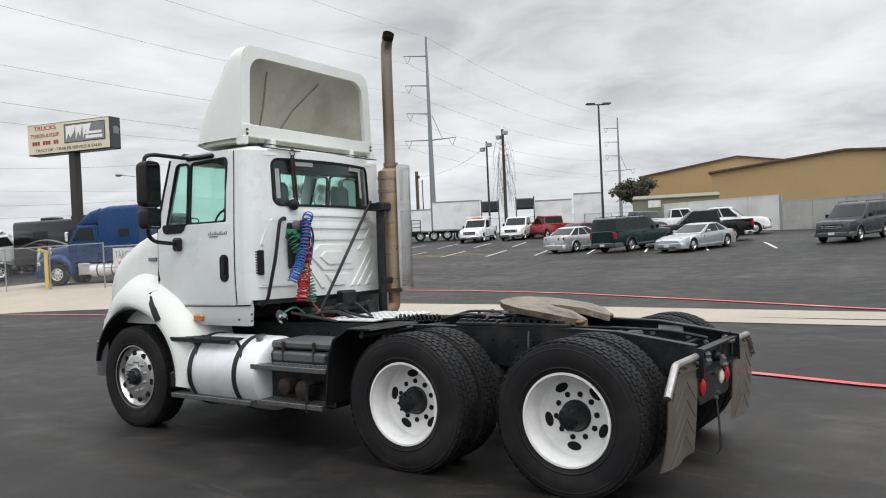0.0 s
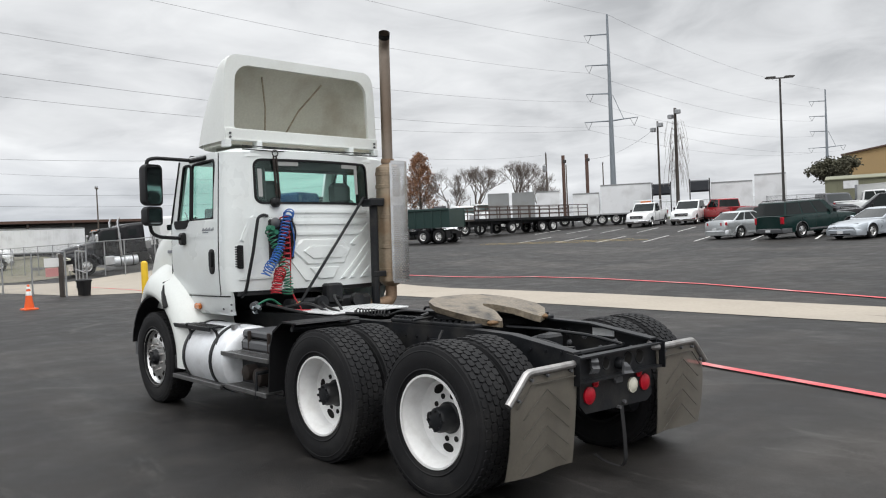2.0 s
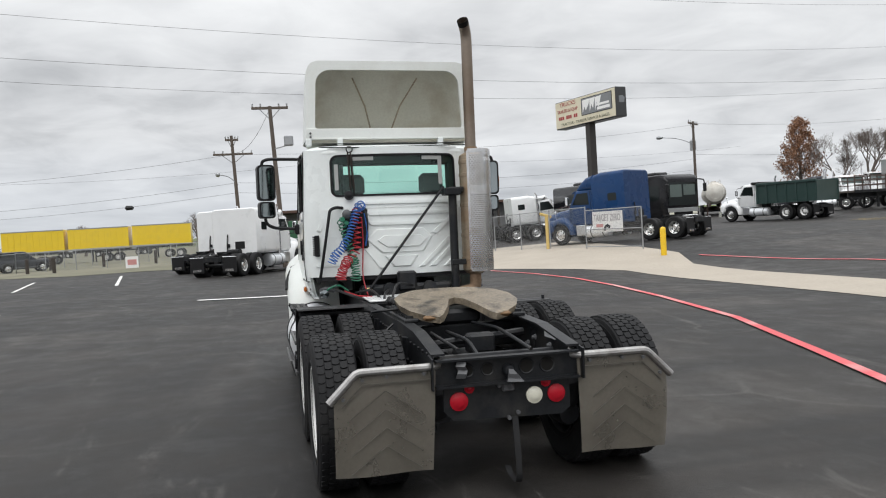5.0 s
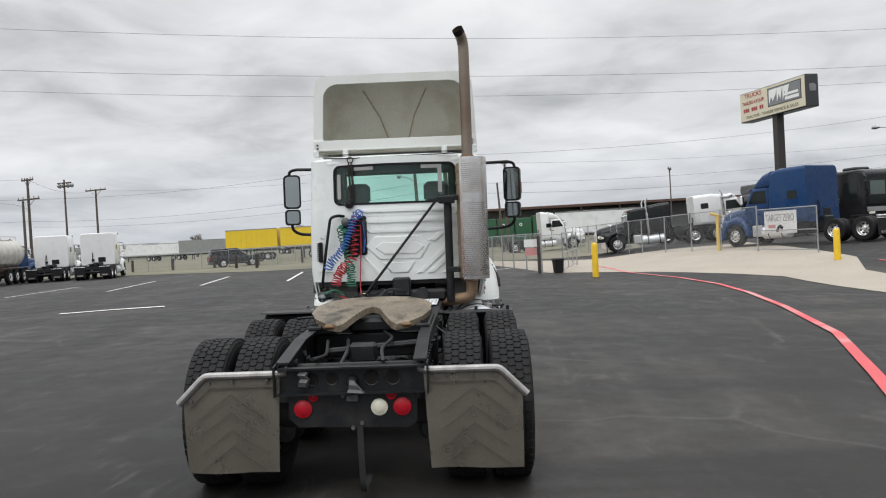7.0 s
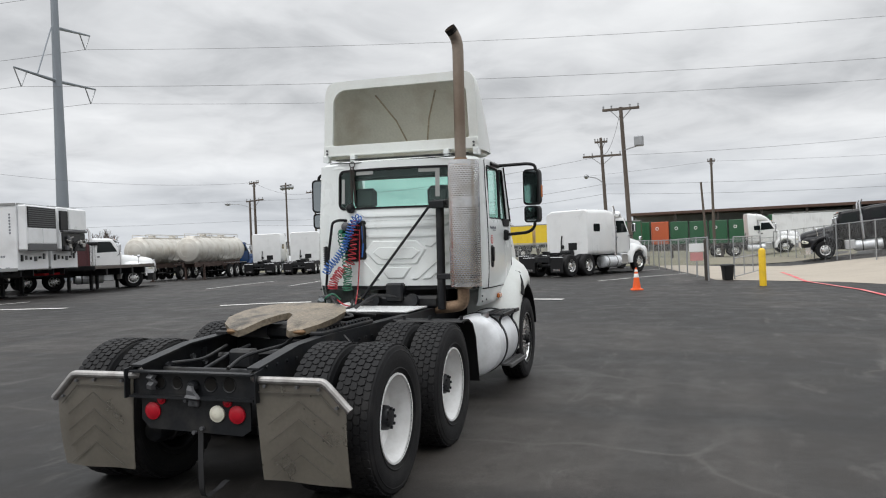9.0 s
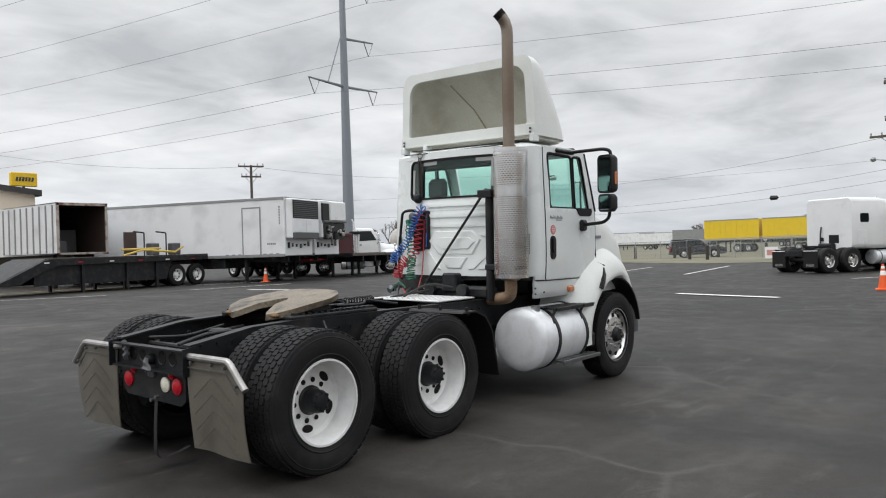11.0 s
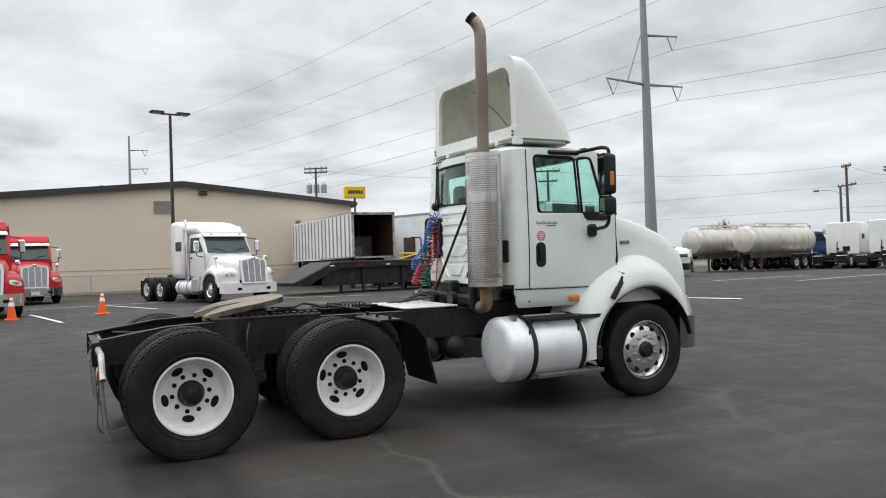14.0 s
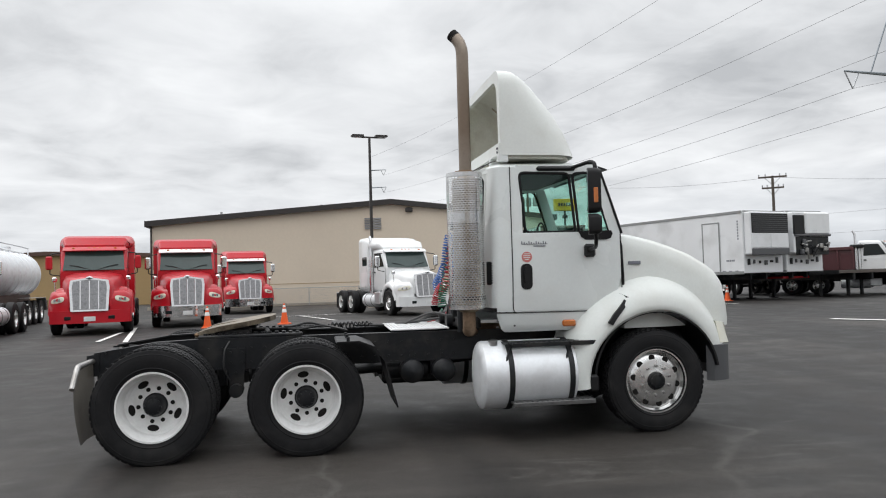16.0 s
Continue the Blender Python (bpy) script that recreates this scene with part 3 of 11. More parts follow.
def rear_wheel(truck, x, side, outer):
    # outer wheels take the white paint, inner ones the black frame colour
    w = part("wheel", RIM_DEEP if outer else RIM_INNER, "rim_white" if outer else "black_frame", truck, "white painted steel disc wheel" if outer else "black inner steel wheel")
    w.matrix_basis = pose(x, side * (1.055 if outer else 0.725), 0.475, 0, 37 * x, 0 if side > 0 else 180)
    part("tyre", TYRE_DRIVE, "rubber", w, "black drive tyre with block tread")
    if not outer:
        bm = bm_new()
        lathe(bm, [(0.001, -0.17), (0.12, -0.17), (0.20, -0.16), (0.215, -0.14), (0.215, 0.10), (0.001, 0.11)], seg=28)
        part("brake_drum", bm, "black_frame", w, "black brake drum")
    if outer:
        part("hub", HUB_REAR, "black_frame", w, "black greasy axle hub")
        ring_parts("hand_hole", RIM_HOLE, 5, "soot", w, 0.2)
        ring_parts("stud", RIM_STUD, 10, "soot", w, 0.1)
    return w


def truck_fender(bm, side):
    """The flared front mudguard, swept over the wheel."""
    cx, cz = 4.74, 0.50
    sec = lambda k: [(0.655, 1.10), (0.655, 1.155), (0.675, 1.175), (0.72, 1.172), (0.78 + 0.02 * k, 1.15), (0.83 + 0.05 * k, 1.10), (0.86 + 0.10 * k, 1.0), (0.88 + 0.17 * k, 0.86), (0.88 + 0.17 * k, 0.60)]
    rings = []
    for i in range(29):
        a = radians(18 + (186 - 18) * i / 28)
        k = max(0.0, math.sin(a)) ** 1.5
        front = max(0.0, math.cos(a))
        rings.append([(cx + (r + (0.06 if a > 2 else 0.0) * max(0, -math.cos(a))) * math.cos(a), side * (y - 0.16 * front * (1 if y > 0.7 else 0)), cz + r * math.sin(a) * (1.0 if r < 0.7 else 1.0)) for r, y in sec(k)])
    loft(bm, rings, cap=False, closed=False)
    # the guard's inner face, so that it has thickness
    inner = [[(p[0] * 0.985 + 0.015 * cx, p[1] - side * 0.012, p[2] * 0.985 + 0.015 * cz) for p in r] for r in rings]
    loft(bm, inner, cap=False, closed=False)


def half_ring(x, pts):
    """A closed ring across the truck from the half outline, mirrored."""
    return [(x, -y, z) for y, z in pts] + [(x, y, z) for y, z in reversed(pts)]


def panel_with_hole(bm, outer, hole, a, b, axis="x"):
    """A sheet between a and b along an axis, with an opening through it; both outlines have as many points."""
    def at(p, h):
        return {"x": (h, p[0], p[1]), "y": (p[0], h, p[1])}[axis]
    n = len(outer)
    R = [[bm.verts.new(at(p, h)) for p in pts] for h in (a, b) for pts in (outer, hole)]
    for i in range(n):
        j = (i + 1) % n
        face(bm, [R[0][i], R[0][j], R[1][j], R[1][i]])
        face(bm, [R[2][i], R[3][i], R[3][j], R[2][j]])
        face(bm, [R[0][i], R[2][i], R[2][j], R[0][j]])
        face(bm, [R[1][i], R[1][j], R[3][j], R[3][i]])


def coil(bm, a, b, turns, radius, r, sag=0.0, seg=6, per=12, squash=1.0):
    """A coiled hose from a to b."""
    a, b = Vector(a), Vector(b)
    d = (b - a).normalized()
    u = d.orthogonal().normalized()
    v = d.cross(u)
    pts = []
    n = int(turns * per)
    for i in range(n + 1):
        t = i / n
        ang = 2 * math.pi * turns * t
        rad = radius * min(1, 8 * t, 8 * (1 - t)) * (1 + 0.12 * math.sin(5 * t * math.pi))
        p = a.lerp(b, t) + rad * (math.cos(ang) * u + math.sin(ang) * v)
        p.x += sag * math.sin(math.pi * t)
        pts.append(p)
    tube(bm, pts, r, seg)


def coil_along(bm, pts, turns, radius, r, per=12, seg=6):
    """A coiled hose that follows a bent line."""
    pts = [Vector(p) for p in pts]
    cum = [0.0]
    for a, b in zip(pts, pts[1:]):
        cum.append(cum[-1] + (b - a).length)
    def at(t):
        d = t * cum[-1]
        for i in range(len(pts) - 1):
            if d <= cum[i + 1] + 1e-9:
                return pts[i].lerp(pts[i + 1], (d - cum[i]) / (cum[i + 1] - cum[i]))
        return pts[-1]
    out, n = [], int(turns * per)
    u = None
    for i in range(n + 1):
        t = i / n
        d = (at(min(1, t + 0.06)) - at(max(0, t - 0.06))).normalized()
        u = Vector((1, 0.2, 0.1)) if u is None else u
        u = (u - d * u.dot(d)).normalized()
        v = d.cross(u)
        ang = 2 * math.pi * turns * t
        rad = radius * (1 + 0.1 * math.sin(9 * t) + 0.06 * math.sin(23 * t))
        out.append(at(t) + rad * (math.cos(ang) * u + math.sin(ang) * v) + Vector((0, 0.004 * math.sin(31 * t), 0)))
    tube(bm, out, r, seg)


def cab_width(z):
    """The cab's half width at a height."""
    return 0.955 + 0.05 * smooth_step(0.95, 1.35, z) - 0.035 * smooth_step(1.55, 2.7, z)


def build_truck():
    T = thing("semi_truck", pose(0, -0.015, -0.02, 1.1, 0, 0.5), "white day-cab tractor truck with black frame parked on asphalt", "truck")
    # frame rails, bent down at the tail
    for s in (1, -1):
        bm = bm_new()
        y0, y1 = s * 0.478, s * 0.490
        web = [(5.25, 0.70), (5.25, 0.95), (2.9, 0.985), (0.35, 1.0), (-0.10, 0.985), (-0.65, 0.905), (-0.65, 0.70), (-0.2, 0.70)]
        prism(bm, web, "y", y0, y1)
        for a, b in zip(web[1:], web[2:6]):
            vs = [(a[0], s * 0.405, a[1] + 0.002), (a[0], s * 0.492, a[1] + 0.002), (b[0], s * 0.492, b[1] + 0.002), (b[0], s * 0.405, b[1] + 0.002)]
            loft(bm, [vs, [(p[0], p[1], p[2] - 0.014) for p in vs]])
        box(bm, -0.65, 5.2, s * 0.405, s * 0.492, 0.695, 0.708)
        part("frame_rail", bm, "black_frame", T, "black steel frame rail")
    for x in (0.66, 2.0, 2.95, 3.9, 4.9):
        bm = bm_new()
        box(bm, x - 0.05, x + 0.05, -0.477, 0.477, 0.74, 0.93, 0.01)
        part("cross_member", bm, "black_frame", T)
    # bolts along the rails
    for s in (1, -1):
        bm = bm_new()
        for i in range(26):
            x = -0.55 + i * 0.135
            for z in (0.76, 0.90):
                c = Vector((x, s * 0.490, z))
                tube(bm, [c, c + Vector((0, s * 0.014, 0))], 0.013, 6)
        tagged(part("rail_bolting", bm, "black_frame", T), kind="stuff")
    # drive axles, hangers and air springs
    for x in (0.0, 1.33):
        bm = bm_new()
        tube(bm, [(x, -0.62, 0.525), (x, -0.3, 0.525), (x, -0.22, 0.525), (x, 0.22, 0.525), (x, 0.3, 0.525), (x, 0.62, 0.525)], [0.075, 0.085, 0.16, 0.16, 0.085, 0.075], 14)
        lathe(bm, [(0.001, -0.2), (0.1, -0.19), (0.17, -0.1), (0.18, 0.0), (0.16, 0.15), (0.08, 0.22), (0.05, 0.30)], (x + 0.05, 0, 0.53), "x", 18)
        part("drive_axle", bm, "black_frame", T, "black drive axle with differential")
        for s in (1, -1):
            bm = bm_new()
            lathe(bm, [(0.10, 0.0), (0.135, 0.02), (0.15, 0.08), (0.135, 0.13), (0.15, 0.18), (0.12, 0.26), (0.09, 0.27)], (x - 0.33, s * 0.46, 0.43), "z", 16)
            part("air_spring", bm, "rubber", T)
            bm = bm_new()
            loft(bm, [[(x - 0.42, s * 0.33, 0.42), (x - 0.42, s * 0.47, 0.42), (x - 0.42, s * 0.47, 0.47), (x - 0.42, s * 0.33, 0.47)],
                      [(x, s * 0.36, 0.38), (x, s * 0.45, 0.38), (x, s * 0.45, 0.45), (x, s * 0.36, 0.45)],
                      [(x + 0.42, s * 0.37, 0.50), (x + 0.42, s * 0.44, 0.50), (x + 0.42, s * 0.44, 0.56), (x + 0.42, s * 0.37, 0.56)]])
            box(bm, x + 0.37, x + 0.47, s * 0.36, s * 0.47, 0.40, 0.72, 0.015)
            part("trailing_arm", bm, "black_frame", T)
            bm = bm_new()
            tube(bm, [(x + 0.22, s * 0.52, 0.45), (x + 0.16, s * 0.50, 0.70), (x + 0.15, s * 0.49, 0.92)], [0.028, 0.028, 0.04], 10)
            part("shock_absorber", bm, "black_frame", T)
    bm = bm_new()
    tube(bm, [(1.5, 0, 0.56), (2.3, 0, 0.60), (3.2, 0.0, 0.68)], 0.055, 12)
    part("drive_shaft", bm, "black_frame", T)
    for x, y in ((2.35, -0.28), (2.62, 0.28), (1.0, -0.2), (2.3, 0.1)):
        bm = bm_new()
        lathe(bm, [(0.001, -0.25), (0.07, -0.245), (0.10, -0.21), (0.10, 0.21), (0.07, 0.245), (0.001, 0.25)], (x, y, 0.60), "x", 16)
        part("air_tank", bm, "black_frame", T, "black air reservoir")
    # wheels
    for x in (0.0, 1.33):
        for s in (1, -1):
            rear_wheel(T, x, s, False)
            rear_wheel(T, x, s, True)
    for s in (1, -1):
        w = part("wheel", RIM_STEER, "polished_rim", T, "polished aluminium front wheel")
        w.matrix_basis = pose(4.715, s * 1.00, 0.468, 0, 20, 0 if s > 0 else 180)
        part("tyre", TYRE_STEER, "rubber", w, "black steer tyre")
        part("hub", HUB_STEER, "black_frame", w, "black wheel hub")
        ring_parts("hand_hole", STEER_HOLE, 10, "soot", w, 0.1)
        ring_parts("lug_nut", STEER_NUT, 10, "dull_aluminium", w, 0.25)
    bm = bm_new()
    tube(bm, [(4.72, -0.88, 0.52), (4.72, -0.5, 0.40), (4.72, 0.5, 0.40), (4.72, 0.88, 0.52)], 0.055, 10)
    for s in (1, -1):
        box(bm, 4.0, 5.3, s * 0.38, s * 0.48, 0.52, 0.58, 0.01)
    part("front_axle", bm, "black_frame", T)
    bm = bm_new()
    box(bm, 4.1, 5.2, -0.36, 0.36, 0.55, 1.45, 0.08)
    box(bm, 3.1, 4.2, -0.25, 0.25, 0.62, 0.98, 0.06)
    part("engine", bm, "black_frame", T, "black engine block and gearbox")

    # cab shell, lower half
    bm = bm_new()
    def cab_ring(z):
        tuck = max(0.0, (1.06 - z) / 0.075) ** 2
        w = cab_width(z) - 0.035 * tuck
        return [(x, y, z) for x, y in round_rect(3.0 + (0.05 if z < 1.1 else 0.0) + 0.09 * tuck, 4.46, -w, w, 0.16, 5)]
    loft(bm, [cab_ring(z) for z in (1.225, 1.35, 1.6, 1.8, 1.95)], cap=False)
    # below the back panel the shell is open behind
    low = [cab_ring(z) for z in (0.985, 0.99, 1.0, 1.02, 1.06, 1.15, 1.225)]
    open_low = [r[15:] + r[:9] for r in low]
    loft(bm, open_low, cap=False, closed=False)
    loft(bm, [[(p[0] * 0.97 + 0.03 * 3.75, p[1] * 0.97, p[2]) for p in r] for r in open_low], cap=False, closed=False)
    cab = part("cab", bm, "white_paint", T, "glossy white painted day cab shell", 40)
    bm = bm_new()
    box(bm, 3.04, 4.42, -0.9, 0.9, 1.18, 1.222)
    part("cab_floor", bm, "dark_interior", cab)
    # rear corner posts, roof rails and pillars
    for s in (1, -1):
        bm = bm_new()
        col = []
        for z in (1.95, 2.2, 2.4, 2.60):
            w = cab_width(z)
            pts = [(3.0 + 0.16 - 0.16 * math.sin(radians(k)), s * (w - 0.16 + 0.16 * math.cos(radians(k)))) for k in (0, 22, 45, 67, 90)]
            loop = [(3.44, s * w)] + pts + [(3.0, s * 0.72), (3.03, s * 0.72)] + [(3.03 + 0.13 - 0.13 * math.sin(radians(k)), s * (w - 0.16 + 0.13 * math.cos(radians(k)))) for k in (90, 67, 45, 22, 0)] + [(3.44, s * (w - 0.03))]
            col.append([(x, y, z) for x, y in loop])
        loft(bm, col)
        part("corner_post", bm, "white_paint", cab, "", 40)
        bm = bm_new()
        w = cab_width(2.55)
        loft(bm, [[(3.40, s * w, 2.545), (3.40, s * w, 2.62), (3.40, s * (w - 0.05), 2.62), (3.40, s * (w - 0.04), 2.545)],
                  [(4.24, s * w, 2.52), (4.20, s * w, 2.62), (4.20, s * (w - 0.05), 2.62), (4.24, s * (w - 0.04), 2.52)]])
        part("roof_rail", bm, "white_paint", cab, "", 40)
        bm = bm_new()
        wl = cab_width(2.0)
        loft(bm, [[(4.46, s * wl, 1.92), (4.34, s * wl, 1.92), (4.34, s * (wl - 0.05), 1.92), (4.46, s * (wl - 0.07), 1.92)],
                  [(4.24, s * w, 2.60), (4.14, s * w, 2.60), (4.14, s * (w - 0.05), 2.60), (4.24, s * (w - 0.07), 2.60)]])
        part("windshield_pillar", bm, "white_paint", cab, "", 40)
    # back wall round its window
    bm = bm_new()
    n = 5
    outer = round_rect(-0.72, 0.72, 1.952, 2.62, 0.004, n)
    hole = round_rect(-0.68, 0.695, 2.095, 2.53, 0.07, n)
    panel_with_hole(bm, outer, hole, 3.0, 3.03)
    part("back_panel", bm, "white_paint", cab, "", 40)
    # roof
    bm = bm_new()
    loft(bm, [[(x, y, z) for x, y in round_rect(3.0 + i, 4.26 - i * 0.9, -0.965 + i, 0.965 - i, 0.16, 5)] for z, i in ((2.56, 0.0), (2.59, 0.006), (2.617, 0.03), (2.638, 0.08), (2.653, 0.15), (2.658, 0.26))])
    part("roof", bm, "white_paint", cab, "", 40)

    # pressed pads of the back wall
    def pad(pts, h=0.016, rim=0.022):
        """A plateau pressed out of the sheet, with sloping flanks."""
        c = sum((Vector(p) for p in pts), Vector((0, 0))) / len(pts)
        def shrink(d):
            return [Vector(p) + (c - Vector(p)).normalized() * d for p in pts]
        loft(bm, [[(3.001, p[0], p[1]) for p in pts], [(3.001 - h, p.x, p.y) for p in shrink(rim)], [(3.001 - h, p.x, p.y) for p in shrink(rim * 1.01)]])
        return bm
    pads = [[(0.36, 1.995), (0.40, 2.03), (-0.66, 2.03), (-0.64, 1.995)], [(0.33, 1.875), (0.36, 1.915), (-0.64, 1.915), (-0.60, 1.875)], [(0.31, 1.765), (0.34, 1.80), (-0.58, 1.80), (-0.54, 1.765)],
            [(0.36, 1.614), (0.25, 1.724), (-0.28, 1.724), (-0.38, 1.625), (-0.28, 1.46), (0.20, 1.46)], [(0.17, 1.43), (-0.21, 1.43), (-0.13, 1.305), (0.07, 1.305)],
            [(-0.21, 1.29), (-0.27, 1.29), (-0.70, 1.67), (-0.70, 1.74)], [(-0.33, 1.29), (-0.40, 1.29), (-0.70, 1.555), (-0.70, 1.615)], [(-0.50, 1.29), (-0.70, 1.29), (-0.70, 1.46)], [(-0.42, 1.64), (-0.36, 1.66), (-0.66, 1.90), (-0.70, 1.87)],
            [(0.39, 1.53), (0.36, 1.50), (0.15, 1.285), (0.21, 1.285)], [(0.72, 1.98), (0.78, 1.95), (0.88, 1.72), (0.84, 1.70)], [(0.90, 1.36), (0.50, 1.36), (0.50, 1.34), (0.90, 1.34)]]
    for p in pads:
        bm = bm_new()
        pad(p)
        part("pressed_panel", bm, "white_paint", cab)
    bm = bm_new()
    pad([(0.25, 1.60), (0.18, 1.655), (-0.25, 1.65), (-0.32, 1.60), (-0.24, 1.52), (0.15, 1.52)], 0.03, 0.02)
    part("pressed_panel", bm, "white_paint", cab)
    # window glass with dark rubber seals
    bm = bm_new()
    prism(bm, round_rect(-0.67, 0.685, 2.105, 2.52, 0.06, 5), "x", 3.008, 3.014)
    part("rear_window", bm, "cab_glass", cab, "tinted rear window glass").visible_shadow = False
    bm = bm_new()
    panel_with_hole(bm, round_rect(-0.69, 0.706, 2.085, 2.542, 0.08, n), round_rect(-0.668, 0.684, 2.107, 2.520, 0.06, n), 2.992, 3.018)
    part("window_seal", bm, "rubber", cab)
    for y0, y1, z0, z1 in ((-0.53, -0.30, 2.475, 2.515), (0.24, 0.46, 2.475, 2.515), (0.62, 0.66, 2.16, 2.44), (-0.53, -0.485, 2.20, 2.474)):
        bm = bm_new()
        box(bm, 3.003, 3.007, y0, y1, z0, z1)
        part("window_tape", bm, "tape_grey", cab)
    for s in (1, -1):
        w = cab_width(2.25) - 0.022
        bm = bm_new()
        prism(bm, [(3.48, 1.95), (3.425, 2.54), (3.925, 2.53), (3.98, 1.95)], "y", s * w, s * (w - 0.006))
        part("side_window", bm, "cab_glass", cab, "green tinted door glass").visible_shadow = False
        bm = bm_new()
        prism(bm, [(4.03, 1.93), (3.97, 2.53), (4.15, 2.53), (4.36, 1.93)], "y", s * w, s * (w - 0.006))
        part("side_window", bm, "cab_glass", cab, "green tinted door glass").visible_shadow = False
        for line in ([(3.475, 1.955), (3.422, 2.542), (3.928, 2.532), (3.985, 1.955), (3.475, 1.955)], [(4.025, 1.91), (3.965, 2.53), (4.14, 2.54), (4.35, 1.905), (4.025, 1.91)]):
            bm = bm_new()
            tube(bm, [(p.x, s * (w + 0.014), p.z) for p in rounded([((line[0][0] + line[1][0]) / 2, 0, (line[0][1] + line[1][1]) / 2)] + [(x, 0, z) for x, z in line[1:]] + [((line[0][0] + line[1][0]) / 2, 0, (line[0][1] + line[1][1]) / 2)], 0.05)], 0.014, 6)
            part("window_seal", bm, "rubber", cab)
        bm = bm_new()
        prism(bm, [(4.005, 1.96), (4.03, 1.90), (4.075, 1.872), (4.29, 1.870), (4.335, 1.885), (4.355, 1.93), (4.34, 1.96)], "y", s * (w + 0.0), s * (cab_width(1.9) + 0.016))
        part("quarter_light_corner", bm, "rubber", cab, "black corner below the quarter light")
        bm = bm_new()
        tube(bm, [(4.245, s * (cab_width(2.55) + 0.001), 2.59), (4.35, s * (cab_width(2.25) + 0.001), 2.27), (4.455, s * (cab_width(1.95) + 0.001), 1.93)], 0.013, 6)
        part("windshield_gasket", bm, "rubber", cab)
    bm = bm_new()
    loft(bm, [[(4.45, -0.90, 1.96), (4.45, 0.90, 1.96), (4.44, 0.90, 1.96), (4.44, -0.90, 1.96)], [(4.235, -0.86, 2.59), (4.235, 0.86, 2.59), (4.225, 0.86, 2.59), (4.225, -0.86, 2.59)]])
    part("windshield", bm, "cab_glass", cab, "clear windshield").visible_shadow = False
    bm = bm_new()
    box(bm, 4.12, 4.42, -0.86, 0.86, 1.5, 1.93, 0.05)
    lathe(bm, [(0.20, -0.012), (0.215, 0.0), (0.20, 0.012), (0.19, 0.0)], (4.05, 0.42, 1.92), "x", 20, None)
    part("dashboard", bm, "dark_interior", cab)
    for y in (0.45, -0.45):
        bm = bm_new()
        box(bm, 3.25, 3.40, y - 0.25, y + 0.25, 1.45, 2.12, 0.06)
        box(bm, 3.27, 3.37, y - 0.14, y + 0.14, 2.10, 2.34, 0.05)
        box(bm, 3.30, 3.85, y - 0.26, y + 0.26, 1.35, 1.52, 0.06)
        part("seat", bm, "seat_grey", cab, "dark grey cab seat")

    bm = bm_new()
    box(bm, 3.08, 4.14, -0.88, 0.88, 2.548, 2.572, 0.005)
    box(bm, 3.07, 3.22, -0.84, 0.84, 2.425, 2.56, 0.02)
    for y0, y1 in ((0.56, 0.86), (-0.86, -0.60)):
        box(bm, 3.07, 3.20, y0, y1, 1.95, 2.54, 0.02)
    part("headliner", bm, "dark_interior", cab)
    # the back wall bows out behind the seats and leans in a little at the top
    for o in (cab, *cab.children):
        bm = bmesh.new()
        bm.from_mesh(o.data)
        if min(v.co.x for v in bm.verts) < 3.1:
            for y in (-0.6, -0.45, -0.3, -0.15, 0.0, 0.15, 0.3, 0.45, 0.6):
                bmesh.ops.bisect_plane(bm, geom=bm.verts[:] + bm.edges[:] + bm.faces[:], plane_co=(0, y, 0), plane_no=(0, 1, 0))
        for v in bm.verts:
            if v.co.x < 3.33:
                back = 3.0 + 0.13 * min(1.0, abs(v.co.y) / 0.75) ** 2 + 0.03 * smooth_step(1.9, 2.5, v.co.z)
                v.co.x = 3.33 - (3.33 - v.co.x) / 0.33 * (3.33 - back)
        bm.to_mesh(o.data)
        bm.free()

    # doors, with the shut lines round them
    for s in (1, -1):
        bm = bm_new()
        zs = [1.187, 1.3, 1.5, 1.7, 1.9, 1.935]
        rows = []
        for z in zs:
            xb = 3.332
            xf = 4.43 if z > 1.35 else 4.43 - (1.35 - z) * 1.15
            rows.append([(x, s * (cab_width(z) + 0.007), z) for x in (xb, xb + 0.02, 3.6, 3.9, xf - 0.02, xf)])
        loft(bm, rows, cap=False, closed=False)
        loft(bm, [[(p[0], p[1] - s * 0.012, p[2]) for p in row] for row in rows], cap=False, closed=False)
        edge = [row[0] for row in rows] + rows[-1][1:] + [row[-1] for row in reversed(rows[:-1])] + list(reversed(rows[0][1:-1]))
        loft(bm, [edge, [(p[0], p[1] - s * 0.012, p[2]) for p in edge]], cap=False)
        door = part("door", bm, "white_paint", T, "white cab door")
        bm = bm_new()
        seam = [(3.33, 2.60), (3.33, 2.3), (3.327, 1.9), (3.325, 1.5), (3.322, 1.225), (3.342, 1.175), (4.20, 1.168), (4.438, 1.36), (4.44, 1.95)]
        tube(bm, [(p.x, s * (cab_width(p.z) + 0.004), p.z) for p in rounded([(x, 0, z) for x, z in seam], 0.05)], 0.0048, 5)
        part("shut_line", bm, "rubber", door)
        bm = bm_new()
        tube(bm, [(3.16, s * (cab_width(1.18) - 0.008), 1.182), (3.20, s * (cab_width(1.18) + 0.001), 1.181), (3.36, s * (cab_width(1.18) + 0.001), 1.177)], 0.007, 5)
        part("sill_seam", bm, "rubber", T)
        bm = bm_new()
        yh = cab_width(1.53)
        prism(bm, round_rect(3.405, 3.52, 1.40, 1.65, 0.05), "y", s * (yh + 0.002), s * (yh + 0.014))
        prism(bm, round_rect(3.435, 3.49, 1.47, 1.63, 0.025), "y", s * (yh + 0.012), s * (yh + 0.032))
